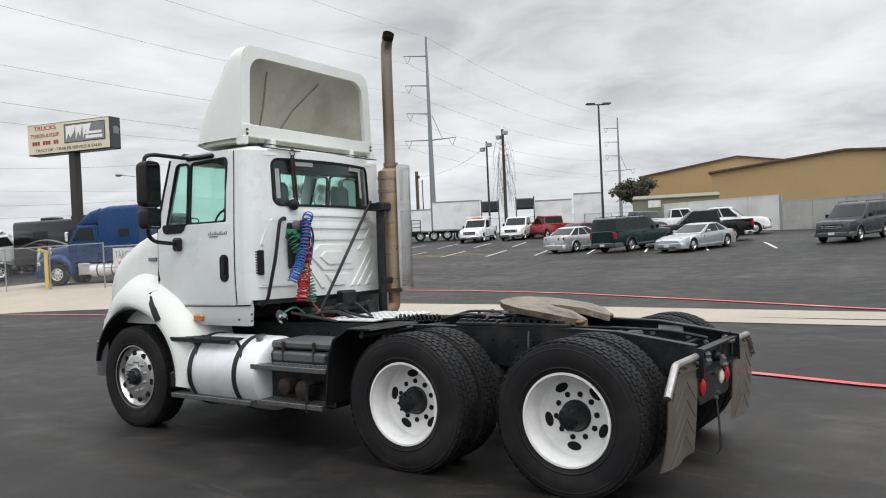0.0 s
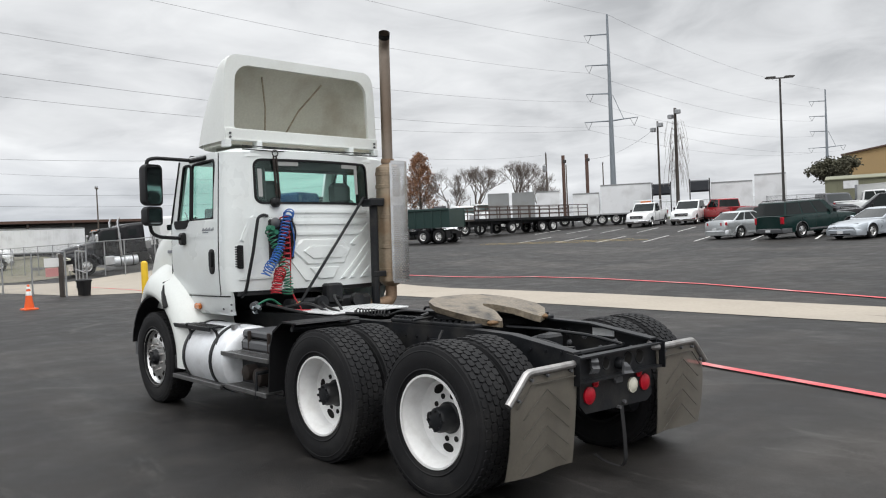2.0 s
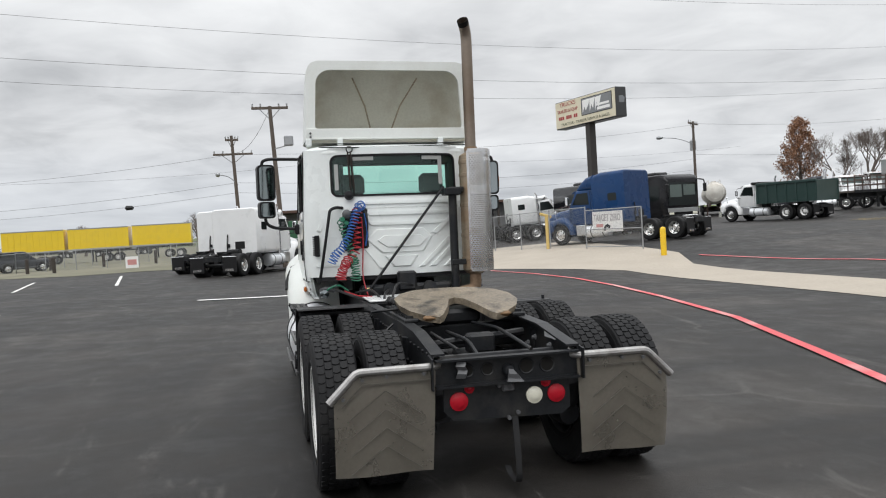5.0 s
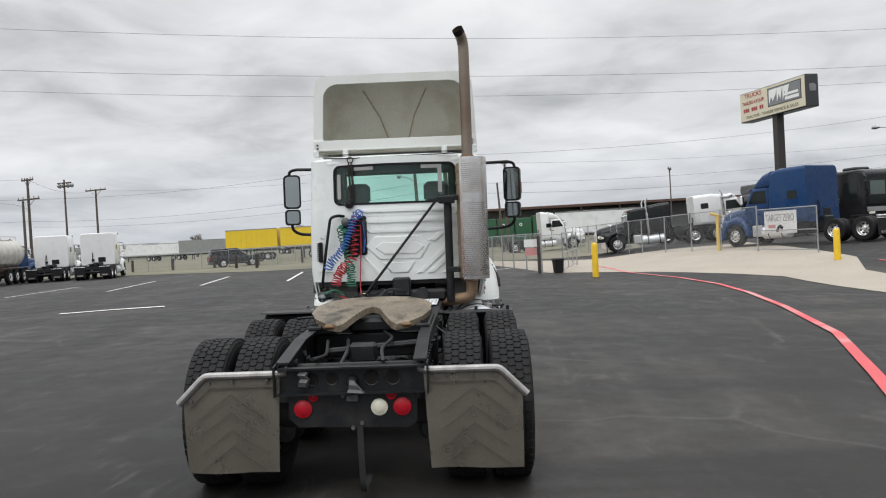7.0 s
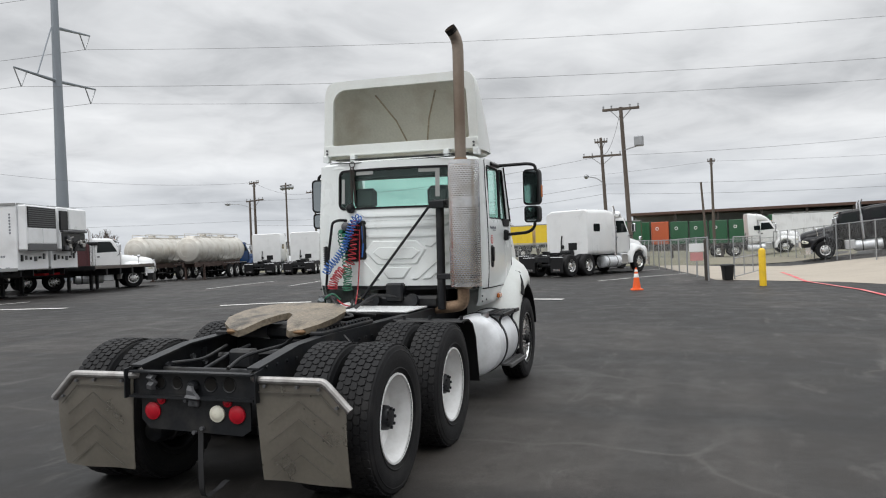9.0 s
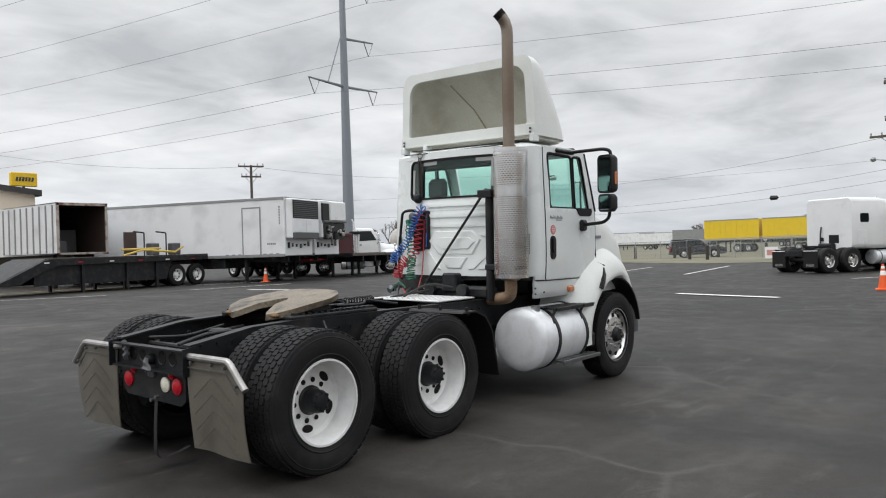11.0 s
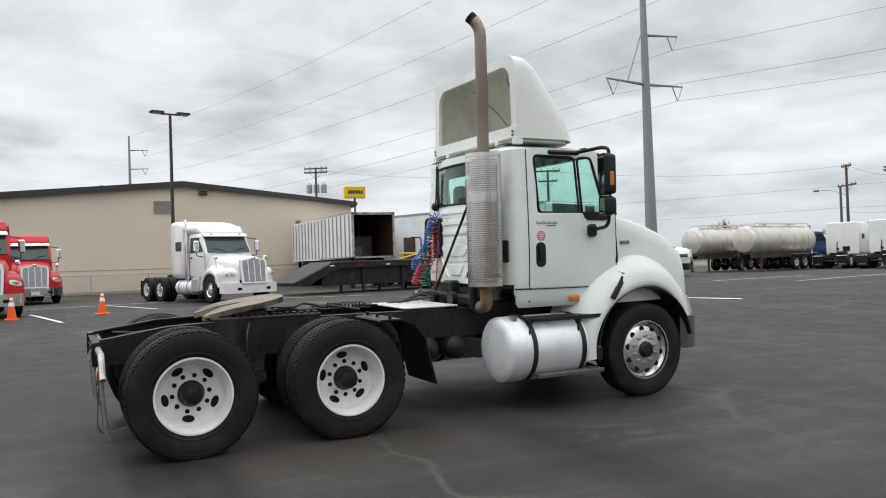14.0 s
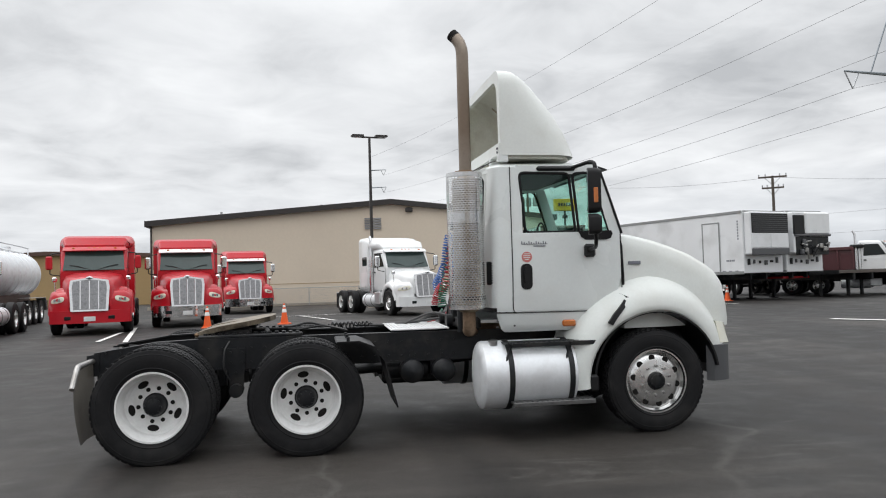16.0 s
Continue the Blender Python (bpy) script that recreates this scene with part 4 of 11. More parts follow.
        prism(bm, round_rect(3.43, 3.495, 1.41, 1.46, 0.02), "y", s * (yh + 0.012), s * (yh + 0.02))
        part("door_handle", bm, "black_plastic", door, "black pull handle")
        # maker's script on the door, as plain bars
        bm = bm_new()
        for k in range(11):
            x = 3.42 + k * 0.024
            box(bm, x, x + 0.009, s * (cab_width(1.85) + 0.008), s * (cab_width(1.85) + 0.011), 1.838, 1.868 - 0.008 * (k % 3))
            box(bm, x + 0.006, x + 0.022, s * (cab_width(1.85) + 0.008), s * (cab_width(1.85) + 0.011), 1.836, 1.842)
        box(bm, 3.54, 3.66, s * (cab_width(1.85) + 0.008), s * (cab_width(1.85) + 0.012), 1.815, 1.825)
        part("script_badge", bm, "lettering_grey", door, "small grey script on the door")
        bm = bm_new()
        mv = Matrix.Translation((3.142, s * (cab_width(1.55) - 0.118), 0)) @ Matrix.Rotation(s * radians(42), 4, "Z")
        box(bm, -0.05, 0.05, s * -0.01, s * 0.016, 1.45, 1.68, 0.008, mv)
        for k in range(9):
            z = 1.465 + k * 0.024
            box(bm, -0.038, 0.038, s * 0.014, s * 0.026, z, z + 0.012, 0, mv)
        part("air_vent", bm, "black_plastic", T, "black louvred cab vent")
        bm = bm_new()
        box(bm, 3.82, 3.955, s * (cab_width(1.05)), s * (cab_width(1.05) + 0.035), 1.025, 1.09, 0.015)
        part("turn_signal", bm, "amber_lens", T, "amber side turn signal")
        for x, z in ((3.17, 1.10), (3.17, 1.04), (3.34, 1.05)):
            bm = bm_new()
            c = Vector((x, s * (cab_width(1.05) - 0.004), z))
            tube(bm, [c, c + Vector((0, s * 0.012, 0))], 0.010, 8)
            part("sill_bolt", bm, "bumper_grey", T)
    bm = bm_new()
    lathe(bm, [(0.052, 0.0), (0.052, 0.003), (0.001, 0.003)], (3.47, 0, 1.715), "y", 20, Matrix.Diagonal((1, -1, 1, 1)) @ Matrix.Translation((0, cab_width(1.745) + 0.008, 0)))
    st = part("round_sticker", bm, "sticker_red", T, "round red and white permit sticker")
    bm = bm_new()
    for k, hw in enumerate((0.03, 0.036, 0.033, 0.02)):
        z = 1.742 - k * 0.018
        box(bm, 3.47 - hw, 3.47 + hw, -(cab_width(1.745) + 0.010), -(cab_width(1.745) + 0.013), z, z + 0.007)
    part("sticker_text", bm, "white_paint", st)

    # hood
    bm = bm_new()
    S = [(4.47, 0.96, 0.98, 1.78, 0.92, 1.92, 1.965), (4.75, 0.95, 0.98, 1.70, 0.88, 1.87, 1.935), (5.0, 0.93, 0.98, 1.62, 0.84, 1.80, 1.875), (5.25, 0.89, 0.98, 1.52, 0.79, 1.71, 1.785),
         (5.45, 0.84, 0.96, 1.41, 0.74, 1.61, 1.68), (5.60, 0.78, 0.95, 1.32, 0.68, 1.52, 1.58), (5.685, 0.72, 0.95, 1.24, 0.62, 1.44, 1.50), (5.725, 0.68, 0.95, 1.18, 0.56, 1.34, 1.39), (5.745, 0.66, 0.95, 1.10, 0.52, 1.23, 1.27)]
    loft(bm, [half_ring(x, [(wb, zb), (wb + 0.005, (zb + zm) / 2), (wb * 0.99, zm), ((wb + wt) / 2 * 1.01, (zm + zt) / 2 + 0.045), (wt, zt), (wt * 0.55, zc - 0.008), (wt * 0.2, zc)]) for x, wb, zb, zm, wt, zt, zc in S])
    hood = part("hood", bm, "white_gelcoat", T, "white fibreglass hood", 50)
    bm = bm_new()
    tube(bm, [(4.462, s, z) for s, z in [(-0.985, 1.13), (-0.985, 1.5), (-0.96, 1.80), (-0.90, 1.93), (-0.5, 1.955), (0.5, 1.955), (0.90, 1.93), (0.96, 1.80), (0.985, 1.5), (0.985, 1.13)]], 0.012, 6)
    part("cowl_gap", bm, "rubber", hood)
    for s in (1, -1):
        bm = bm_new()
        truck_fender(bm, s)
        f = part("fender", bm, "white_gelcoat", T, "white flared front fender", 50)
        bm = bm_new()
        loft(bm, [[(x - 0.022, s * (y - 0.02), z + 0.012), (x + 0.022, s * (y - 0.02), z - 0.012), (x + 0.022, s * (y + 0.014), z - 0.012), (x - 0.022, s * (y + 0.014), z + 0.012)] for x, y, z in ((4.235, 1.185, 1.045), (4.29, 1.18, 1.12), (4.37, 1.15, 1.20), (4.43, 1.115, 1.265))])
        loft(bm, [[(x, s * (y - 0.02), z - 0.02), (x, s * (y + 0.015), z - 0.02), (x, s * (y + 0.015), z + 0.02), (x, s * (y - 0.02), z + 0.02)] for x, y, z in ((4.385, 1.04, 1.315), (4.43, 1.10, 1.29), (4.48, 1.11, 1.265))])
        part("hood_latch", bm, "black_plastic", f, "black rubber hood latch")
        bm = bm_new()
        box(bm, 4.53, 4.66, s * 0.955, s * 0.968, 1.615, 1.65, 0.004)
        part("hood_badge", bm, "lettering_grey", hood)
        bm = bm_new()
        loft(bm, [[(5.47, s * 1.00, 0.80), (5.50, s * 0.90, 0.78), (5.46, s * 0.88, 1.02), (5.44, s * 0.97, 1.02)], [(5.62, s * 0.90, 0.79), (5.63, s * 0.84, 0.78), (5.57, s * 0.82, 1.0), (5.55, s * 0.90, 1.0)], [(5.69, s * 0.76, 0.80), (5.68, s * 0.68, 0.79), (5.64, s * 0.68, 0.98), (5.65, s * 0.76, 0.98)]])
        part("headlight", bm, "clear_lens", f, "clear headlight lens")
        bm = bm_new()
        box(bm, 4.12, 5.36, s * 0.50, s * 0.57, 0.42, 1.10, 0.02)
        part("arch_panel", bm, "black_plastic", f, "black inner wheel arch panel")
        # plastic inner arch
        bm = bm_new()
        rings = []
        for i in range(19):
            a = radians(8 + 180 * i / 18)
            rings.append([(4.74 + r * math.cos(a), s * y, 0.50 + r * math.sin(a)) for r, y in ((0.655, 1.12), (0.65, 0.58), (0.63, 0.58), (0.635, 1.12))])
        loft(bm, rings)
        part("wheel_arch", bm, "black_plastic", f, "black inner wheel arch")
        bm = bm_new()
        box(bm, 4.02, 4.12, s * 0.95, s * 1.16, 0.40, 0.56, 0.02)
        part("splash_guard", bm, "black_plastic", f)
    # bumper
    bm = bm_new()
    out = [(5.36, 1.07), (5.46, 1.06), (5.56, 0.99), (5.64, 0.85), (5.68, 0.0)]
    ring = [(x, y) for x, y in out] + [(x, -y) for x, y in reversed(out[:-1])]
    inn = [(x - 0.06, y * 0.96) for x, y in ring]
    loop = ring + list(reversed(inn))
    loft(bm, [[(x, y, z) for x, y in loop] for z in (0.43, 0.46, 0.76, 0.785)])
    part("bumper", bm, "bumper_grey", T, "dark grey plastic front bumper")
    bm = bm_new()
    box(bm, 5.55, 5.60, -0.45, 0.45, 0.85, 1.22, 0.02)
    part("grille", bm, "black_plastic", T)

    # roof fairing: a hollow shell, open behind
    prof = [(2.665, 4.08, 0.912), (2.80, 4.035, 0.908), (2.95, 3.965, 0.903), (3.10, 3.88, 0.898), (3.25, 3.755, 0.892), (3.40, 3.60, 0.882), (3.46, 3.53, 0.872), (3.51, 3.465, 0.852), (3.545, 3.415, 0.82), (3.566, 3.365, 0.765)]
    def shell(inset):
        rows = []
        for z, xf, w in prof:
            w, xf = w - inset, xf - inset * 1.4
            r = min(0.34, (xf - 3.24) * 0.6)
            side = [(3.226, -w + 0.004), (3.24, -w)] + [(3.24 + (xf - r - 3.24) * k, -w) for k in (0.5, 1)]
            front = [(xf - r + r * math.sin(radians(a)), -w + r * 0.9 - r * 0.9 * math.cos(radians(a))) for a in (22, 45, 67, 90)]
            half = side + front
            row = half + [(xf + 0.012, -0.3), (xf + 0.018, 0)] + [(xf + 0.012, 0.3)] + [(x, -y) for x, y in reversed(half)]
            rows.append([(x, y, z - inset * 0.9) for x, y in row])
        return rows
    bm = bm_new()
    rows = shell(0.0)
    loft(bm, rows, cap=False, closed=False)
    face(bm, [bm.verts.new(p) for p in rows[-1]])
    crest = [(0.890, 3.25), (0.880, 3.40), (0.870, 3.46), (0.850, 3.51), (0.818, 3.545), (0.763, 3.566), (0.60, 3.568)]
    foot = [(0.895, 2.67), (0.90, 2.67), (0.906, 2.67), (0.908, 2.70), (0.907, 2.74), (0.906, 2.78), (0.905, 2.82)]
    on = crest + [(-y, z) for y, z in reversed(crest)] + [(-y, z) for y, z in reversed(foot)] + foot
    hn = []
    for cu, cv, a0, r in ((0.812 - 0.16, 3.465 - 0.16, 0, 0.16), (-0.812 + 0.16, 3.465 - 0.16, 90, 0.16), (-0.812 + 0.03, 2.797 + 0.03, 180, 0.03), (0.812 - 0.03, 2.797 + 0.03, 270, 0.03)):
        hn += [(cu + r * math.cos(radians(a0 + 15 * k)), cv + r * math.sin(radians(a0 + 15 * k))) for k in range(7)]
    hn = [(y * (1 - 0.05 * (z - 2.665) / 0.9), z) for y, z in hn]
    panel_with_hole(bm, on, hn, 3.225, 3.27)
    box(bm, 3.205, 3.27, -0.905, 0.905, 2.685, 2.795, 0.004)
    box(bm, 3.20, 3.225, -0.905, 0.905, 2.672, 2.69, 0.002)
    fairing = part("roof_fairing", bm, "white_gelcoat", T, "white moulded roof air deflector open at the back", 38)
    fairing.matrix_basis = Matrix.Translation((0.148, 0, 2.74)) @ Matrix.Diagonal((0.965, 1.033, 0.965, 1)) @ Matrix.Translation((0, 0, -2.685))
    bm = bm_new()
    rows = shell(0.03)
    rows = [[(x + (0.03 if i in (0, len(r) - 1) else 0), y, z) for i, (x, y, z) in enumerate(r)] for r in rows]
    loft(bm, rows, cap=False, closed=False)
    face(bm, [bm.verts.new(p) for p in rows[-1]])
    face(bm, [bm.verts.new(p) for p in rows[0]])
    part("fairing_lining", bm, "fairing_inside", fairing, "stained bare fibreglass inside of the deflector")
    for s in (1, -1):
        bm = bm_new()
        tube(bm, [(3.94, s * 0.10, 2.80), (3.72, s * 0.20, 3.13), (3.47, s * 0.36, 3.42)], 0.010, 6)
        part("fairing_brace", bm, "fairing_rib", fairing, "rust-stained stiffening rib")
        for y in (0.88, 0.55):
            bm = bm_new()
            box(bm, 3.19, 3.30, s * y - 0.03, s * y + 0.03, 2.60, 2.68, 0.008)
            fb = part("fairing_bracket", bm, "white_paint", fairing)
        for y, z in ((0.86, 2.74), (0.86, 2.70)):
            bm = bm_new()
            tube(bm, [(3.202, s * y, z), (3.19, s * y, z)], 0.012, 8)
            part("bolt", bm, "bumper_grey", fairing)
    bm = bm_new()
    loft(bm, [[(4.14, -0.90, 2.63), (4.14, 0.90, 2.63), (4.14, 0.90, 2.655), (4.14, -0.90, 2.655)], [(4.38, -0.86, 2.575), (4.38, 0.86, 2.575), (4.38, 0.86, 2.585), (4.38, -0.86, 2.585)]])
    part("sun_visor", bm, "black_plastic", T, "dark sun visor over the windshield")

    bm = bm_new()
    tube(bm, [(3.10, 0.80, 2.628), (3.06, 0.70, 2.622), (3.05, 0.0, 2.612), (3.06, -0.74, 2.622), (3.10, -0.80, 2.628)], 0.005, 6)
    part("hanger_rod", bm, "black_frame", T, "thin steel rod across the roof edge")

    # exhaust stack with its perforated guard
    cx, cy = 2.88, -0.86
    bm = bm_new()
    pts = [(cx, cy, 2.50), (cx, cy, 3.72), (cx - 0.004, cy + 0.003, 3.79), (cx - 0.02, cy + 0.014, 3.85), (cx - 0.05, cy + 0.034, 3.905), (cx - 0.088, cy + 0.06, 3.95)]
    rings_r = [0.060, 0.060, 0.060, 0.060, 0.060, 0.060]
    tube(bm, pts, rings_r, 20, cap=False)
    tube(bm, pts, [r - 0.005 for r in rings_r], 20, cap=False)
    stack = part("stack_pipe", bm, "stack_steel", T, "heat-stained steel exhaust stack with curved tip")
    bm = bm_new()
    tube(bm, [(cx, cy, 2.54), (cx, cy, 2.585)], 0.072, 16)
    box(bm, cx - 0.10, cx - 0.06, cy - 0.012, cy + 0.012, 2.545, 2.58)
    part("stack_clamp", bm, "rust_pipe", stack)
    bm = bm_new()
    tube(bm, [(cx - 0.052, cy + 0.036, 3.908), (cx - 0.0885, cy + 0.0605, 3.9505)], [0.0608, 0.0612], 20, cap=False)
    part("sooty_tip", bm, "soot", stack)
    bm = bm_new()
    lathe(bm, [(0.065, 2.53), (0.10, 2.51), (0.132, 2.49), (0.135, 2.46), (0.135, 1.30), (0.132, 1.24), (0.09, 1.2), (0.062, 1.19)], (cx, cy, 0), "z", 28)
    for z in (1.36, 1.62, 1.95, 2.28, 2.42):
        lathe(bm, [(0.134, z - 0.022), (0.141, z - 0.018), (0.141, z + 0.018), (0.134, z + 0.022)], (cx, cy, 0), "z", 28)
    part("muffler", bm, "muffler", T, "tan rust-stained muffler with clamp bands")
    bm = bm_new()
    tube(bm, rounded([(cx, cy, 1.2), (cx, cy, 1.02), (cx + 0.05, cy + 0.30, 0.98), (cx + 0.25, cy + 0.55, 0.98), (3.5, -0.3, 0.95)], 0.14, 5), 0.064, 14)
    part("exhaust_pipe", bm, "rust_pipe", T, "rusty exhaust pipe elbow")
    # guard sheet with round perforations standing as real holes between bars
    R = 0.178
    a0, a1 = radians(-140), radians(66)
    cols, rws = 19, 60
    z0, z1 = 1.245, 2.53
    def gp(i, z, r=R):
        a = a0 + (a1 - a0) * i / cols - math.pi / 2 + radians(12)
        return (cx + r * math.cos(a), cy + r * math.sin(a), z)
    bm = bm_new()
    for k in range(rws + 1):
        z = z0 + (z1 - z0) * k / rws
        h = 0.0058 if 0 < k < rws else 0.022
        if 39 <= k <= 42:
            h = 0.012
        loft(bm, [[gp(i, z - h) for i in range(cols + 1)], [gp(i, z + h) for i in range(cols + 1)]], cap=False, closed=False)
    for k in range(rws):
        za, zb = z0 + (z1 - z0) * k / rws, z0 + (z1 - z0) * (k + 1) / rws
        off = 0.5 * (k % 2)
        for i in range(cols):
            c = i + off
            q = [bm.verts.new(gp(c + d, z)) for d, z in ((-0.2, za), (0.2, za), (0.2, zb), (-0.2, zb))]
            face(bm, q)
    for i in (0, cols):
        loft(bm, [[gp(i - 0.4, z0), gp(i - 0.4, z1)], [gp(i + 0.4, z0), gp(i + 0.4, z1)]], cap=False, closed=False)
    part("heat_shield", bm, "shield_steel", T, "shiny perforated steel heat shield")
    bm = bm_new()
    for z in (2.12, 1.33):
        lathe(bm, [(0.137, z - 0.02), (0.146, z - 0.02), (0.146, z + 0.02), (0.137, z + 0.02)], (cx, cy, 0), "z", 24)
        box(bm, cx - 0.10, cx - 0.02, cy + 0.12, -0.58, z - 0.03, z + 0.03, 0.008)
    tube(bm, [(2.83, -0.62, 0.98), (2.83, -0.62, 2.14)], 0.045, 12)
    box(bm, 2.74, 2.92, -0.70, -0.52, 2.06, 2.14, 0.01)
    part("muffler_bracket", bm, "black_frame", T, "black muffler mounting post")
    bm = bm_new()
    tube(bm, [(2.95, -0.51, 2.16), (2.90, 0.39, 1.04)], 0.015, 8)
    part("brace_rod", bm, "black_frame", T, "black diagonal brace rod")

    # air and light lines behind the cab
    bm = bm_new()
    tube(bm, rounded([(3.10, 0.58, 1.965), (3.03, 0.66, 1.975), (3.01, 0.735, 1.95), (3.02, 0.795, 1.60), (3.07, 0.86, 1.22), (3.14, 0.87, 1.17)], 0.05), 0.016, 8)
    part("grab_handle", bm, "black_plastic", T, "black grab handle behind the cab")
    bm = bm_new()
    tube(bm, [(3.02, 0.84, 2.58), (2.94, 0.53, 2.565), (2.94, -0.3, 2.575), (2.98, -0.80, 2.585)], 0.006, 6)
    part("tender_cable", bm, "black_frame", T, "thin steel cable across the cab back")
    bm = bm_new()
    lathe(bm, [(0.032, -0.004), (0.038, 0.0), (0.032, 0.004), (0.027, 0.0)], (2.93, 0.525, 2.545), "x", 16)
    ring_ob = part("tender_ring", bm, "black_frame", T)
    for y0, y1, z1 in ((0.545, 0.525, 2.09), (0.515, 0.49, 2.07)):
        bm = bm_new()
        coil(bm, (2.93, y0, 2.525), (2.92, y1, z1), 40, 0.010, 0.0055, per=8, seg=4)
        part("tender_spring", bm, "spring_brown", T, "dark coiled tender spring")
    bm = bm_new()
    lathe(bm, [(0.001, -0.05), (0.034, -0.042), (0.052, -0.015), (0.052, 0.015), (0.034, 0.042), (0.001, 0.05)], (2.90, 0.55, 2.07), "x", 18)
    part("rubber_ball", bm, "black_plastic", T)
    bm = bm_new()
    box(bm, 2.95, 2.998, 0.46, 0.63, 1.50, 1.93, 0.015)
    hb = part("hose_bracket", bm, "black_plastic", T, "black hose mounting plate")
    bm = bm_new()
    box(bm, 2.93, 2.998, 0.36, 0.47, 1.52, 1.96, 0.02)
    part("valve_block", bm, "black_plastic", T)
    bm = bm_new()
    lathe(bm, [(0.001, -0.02), (0.03, -0.018), (0.048, -0.004), (0.05, 0.012), (0.001, 0.014)], (2.90, 0.59, 1.895), "x", 18)
    part("glad_hand", bm, "bumper_grey", T, "dull grey air coupling")
    for y, z in ((0.60, 1.80), (0.64, 1.84)):
        bm = bm_new()
        tube(bm, [(2.96, y, z), (2.87, y, z)], [0.03, 0.024], 10)
        part("glad_hand", bm, "hose_green", T, "green air coupling")
    def coiled(name, mt, pts, turns, rad, lab):
        bm = bm_new()
        coil_along(bm, pts, turns, rad, 0.0066)
        part(name, bm, mt, T, lab)
    coiled("air_hose", "hose_blue", [(3.00, 0.39, 1.95), (2.97, 0.40, 1.99), (2.95, 0.44, 1.97), (2.93, 0.50, 1.80), (2.91, 0.555, 1.65), (2.88, 0.64, 1.53), (2.85, 0.72, 1.45), (2.86, 0.76, 1.38)], 24, 0.040, "blue coiled air hose")
    coiled("air_hose", "hose_red", [(3.02, 0.44, 1.97), (2.98, 0.45, 1.85), (2.96, 0.46, 1.68), (2.94, 0.48, 1.50), (2.91, 0.54, 1.42)], 11, 0.044, "red coiled air hose")
    coiled("air_hose", "hose_red", [(2.90, 0.56, 1.42), (2.86, 0.61, 1.36), (2.83, 0.65, 1.29), (2.83, 0.67, 1.20)], 11, 0.048, "red coiled air hose")
    coiled("power_cable", "hose_green", [(3.02, 0.62, 1.84), (2.98, 0.61, 1.76), (2.95, 0.58, 1.64), (2.93, 0.545, 1.54), (2.91, 0.52, 1.42)], 11, 0.038, "green coiled power cable")
    coiled("power_cable", "hose_green", [(2.91, 0.52, 1.42), (2.88, 0.505, 1.34), (2.87, 0.50, 1.26), (2.88, 0.51, 1.18)], 9, 0.046, "green coiled power cable")
    for mt, pts, r in (("hose_red", [(2.93, 0.43, 1.86), (2.91, 0.425, 1.61), (2.90, 0.45, 1.21), (2.75, 0.42, 1.03)], 0.007), ("hose_blue", [(2.93, 0.40, 1.90), (2.90, 0.375, 1.70), (2.92, 0.40, 1.55)], 0.008), ("hose_black", [(2.95, 0.40, 1.95), (2.90, 0.372, 1.85), (2.90, 0.367, 1.74), (2.93, 0.417, 1.60)], 0.010), ("hose_green", [(2.80, 0.62, 1.08), (2.82, 0.72, 1.16), (2.86, 0.84, 1.10), (2.90, 0.86, 1.04)], 0.010), ("hose_red", [(2.80, 0.66, 1.08), (2.72, 0.55, 1.03), (2.60, 0.40, 1.02)], 0.009), ("brass", [(2.86, 0.45, 1.02), (2.82, 0.43, 1.09), (2.82, 0.37, 1.10), (2.84, 0.34, 1.04)], 0.005)):
        bm = bm_new()
        tube(bm, rounded(pts, 0.1), r, 6)
        part("air_line", bm, mt, T)
    bm = bm_new()
    tube(bm, [(2.84, 0.90, 1.09), (2.92, 0.82, 1.10), (2.95, 0.76, 1.08)], [0.035, 0.03, 0.02], 10)
    part("glad_hand", bm, "bumper_grey", T, "dull grey air coupling")
    for pts in ([(2.95, 0.10, 1.10), (2.6, 0.25, 1.05), (2.3, 0.30, 1.02)], [(2.95, 0.5, 1.05), (2.7, 0.36, 1.10), (2.5, 0.30, 1.0), (1.9, 0.30, 1.02)], [(2.95, -0.2, 1.08), (2.7, 0.1, 1.16), (2.4, 0.2, 1.03)], [(2.92, 0.72, 1.1), (2.75, 0.60, 1.05), (2.6, 0.45, 1.0)]):
        bm = bm_new()
        tube(bm, rounded(pts, 0.12), 0.014, 6)
        part("cable", bm, "hose_black", T)
    bm = bm_new()
    coil(bm, (2.05, 0.30, 1.035), (1.55, 0.26, 1.035), 12, 0.028, 0.007)
    tube(bm, rounded([(1.55, 0.26, 1.03), (1.35, 0.30, 1.08), (1.2, 0.1, 1.05), (1.1, 0.3, 1.04)], 0.1), 0.012, 6)
    tube(bm, rounded([(1.75, -0.3, 1.02), (1.5, -0.1, 1.07), (1.3, -0.3, 1.05), (1.15, -0.1, 1.04)], 0.1), 0.012, 6)
    part("fifth_wheel_line", bm, "hose_black", T)
    bm = bm_new()
    box(bm, 2.90, 3.10, -0.55, 0.45, 0.985, 1.12, 0.03)
    box(bm, 2.86, 2.98, -0.15, 0.05, 1.05, 1.26, 0.02)
    tube(bm, [(2.78, -0.28, 1.08), (2.84, -0.28, 1.08)], 0.07, 12)
    tube(bm, [(2.78, 0.16, 1.08), (2.84, 0.16, 1.08)], 0.07, 12)
    part("cab_mount", bm, "black_frame", T, "black cab air-ride mount")
    bm = bm_new()
    lathe(bm, [(0.001, 0), (0.045, 0.005), (0.05, 0.03), (0.03, 0.05)], (2.88, 0.84, 1.06), "x", 12)
    part("work_lamp", bm, "mirror_glass", T, "small round work lamp")

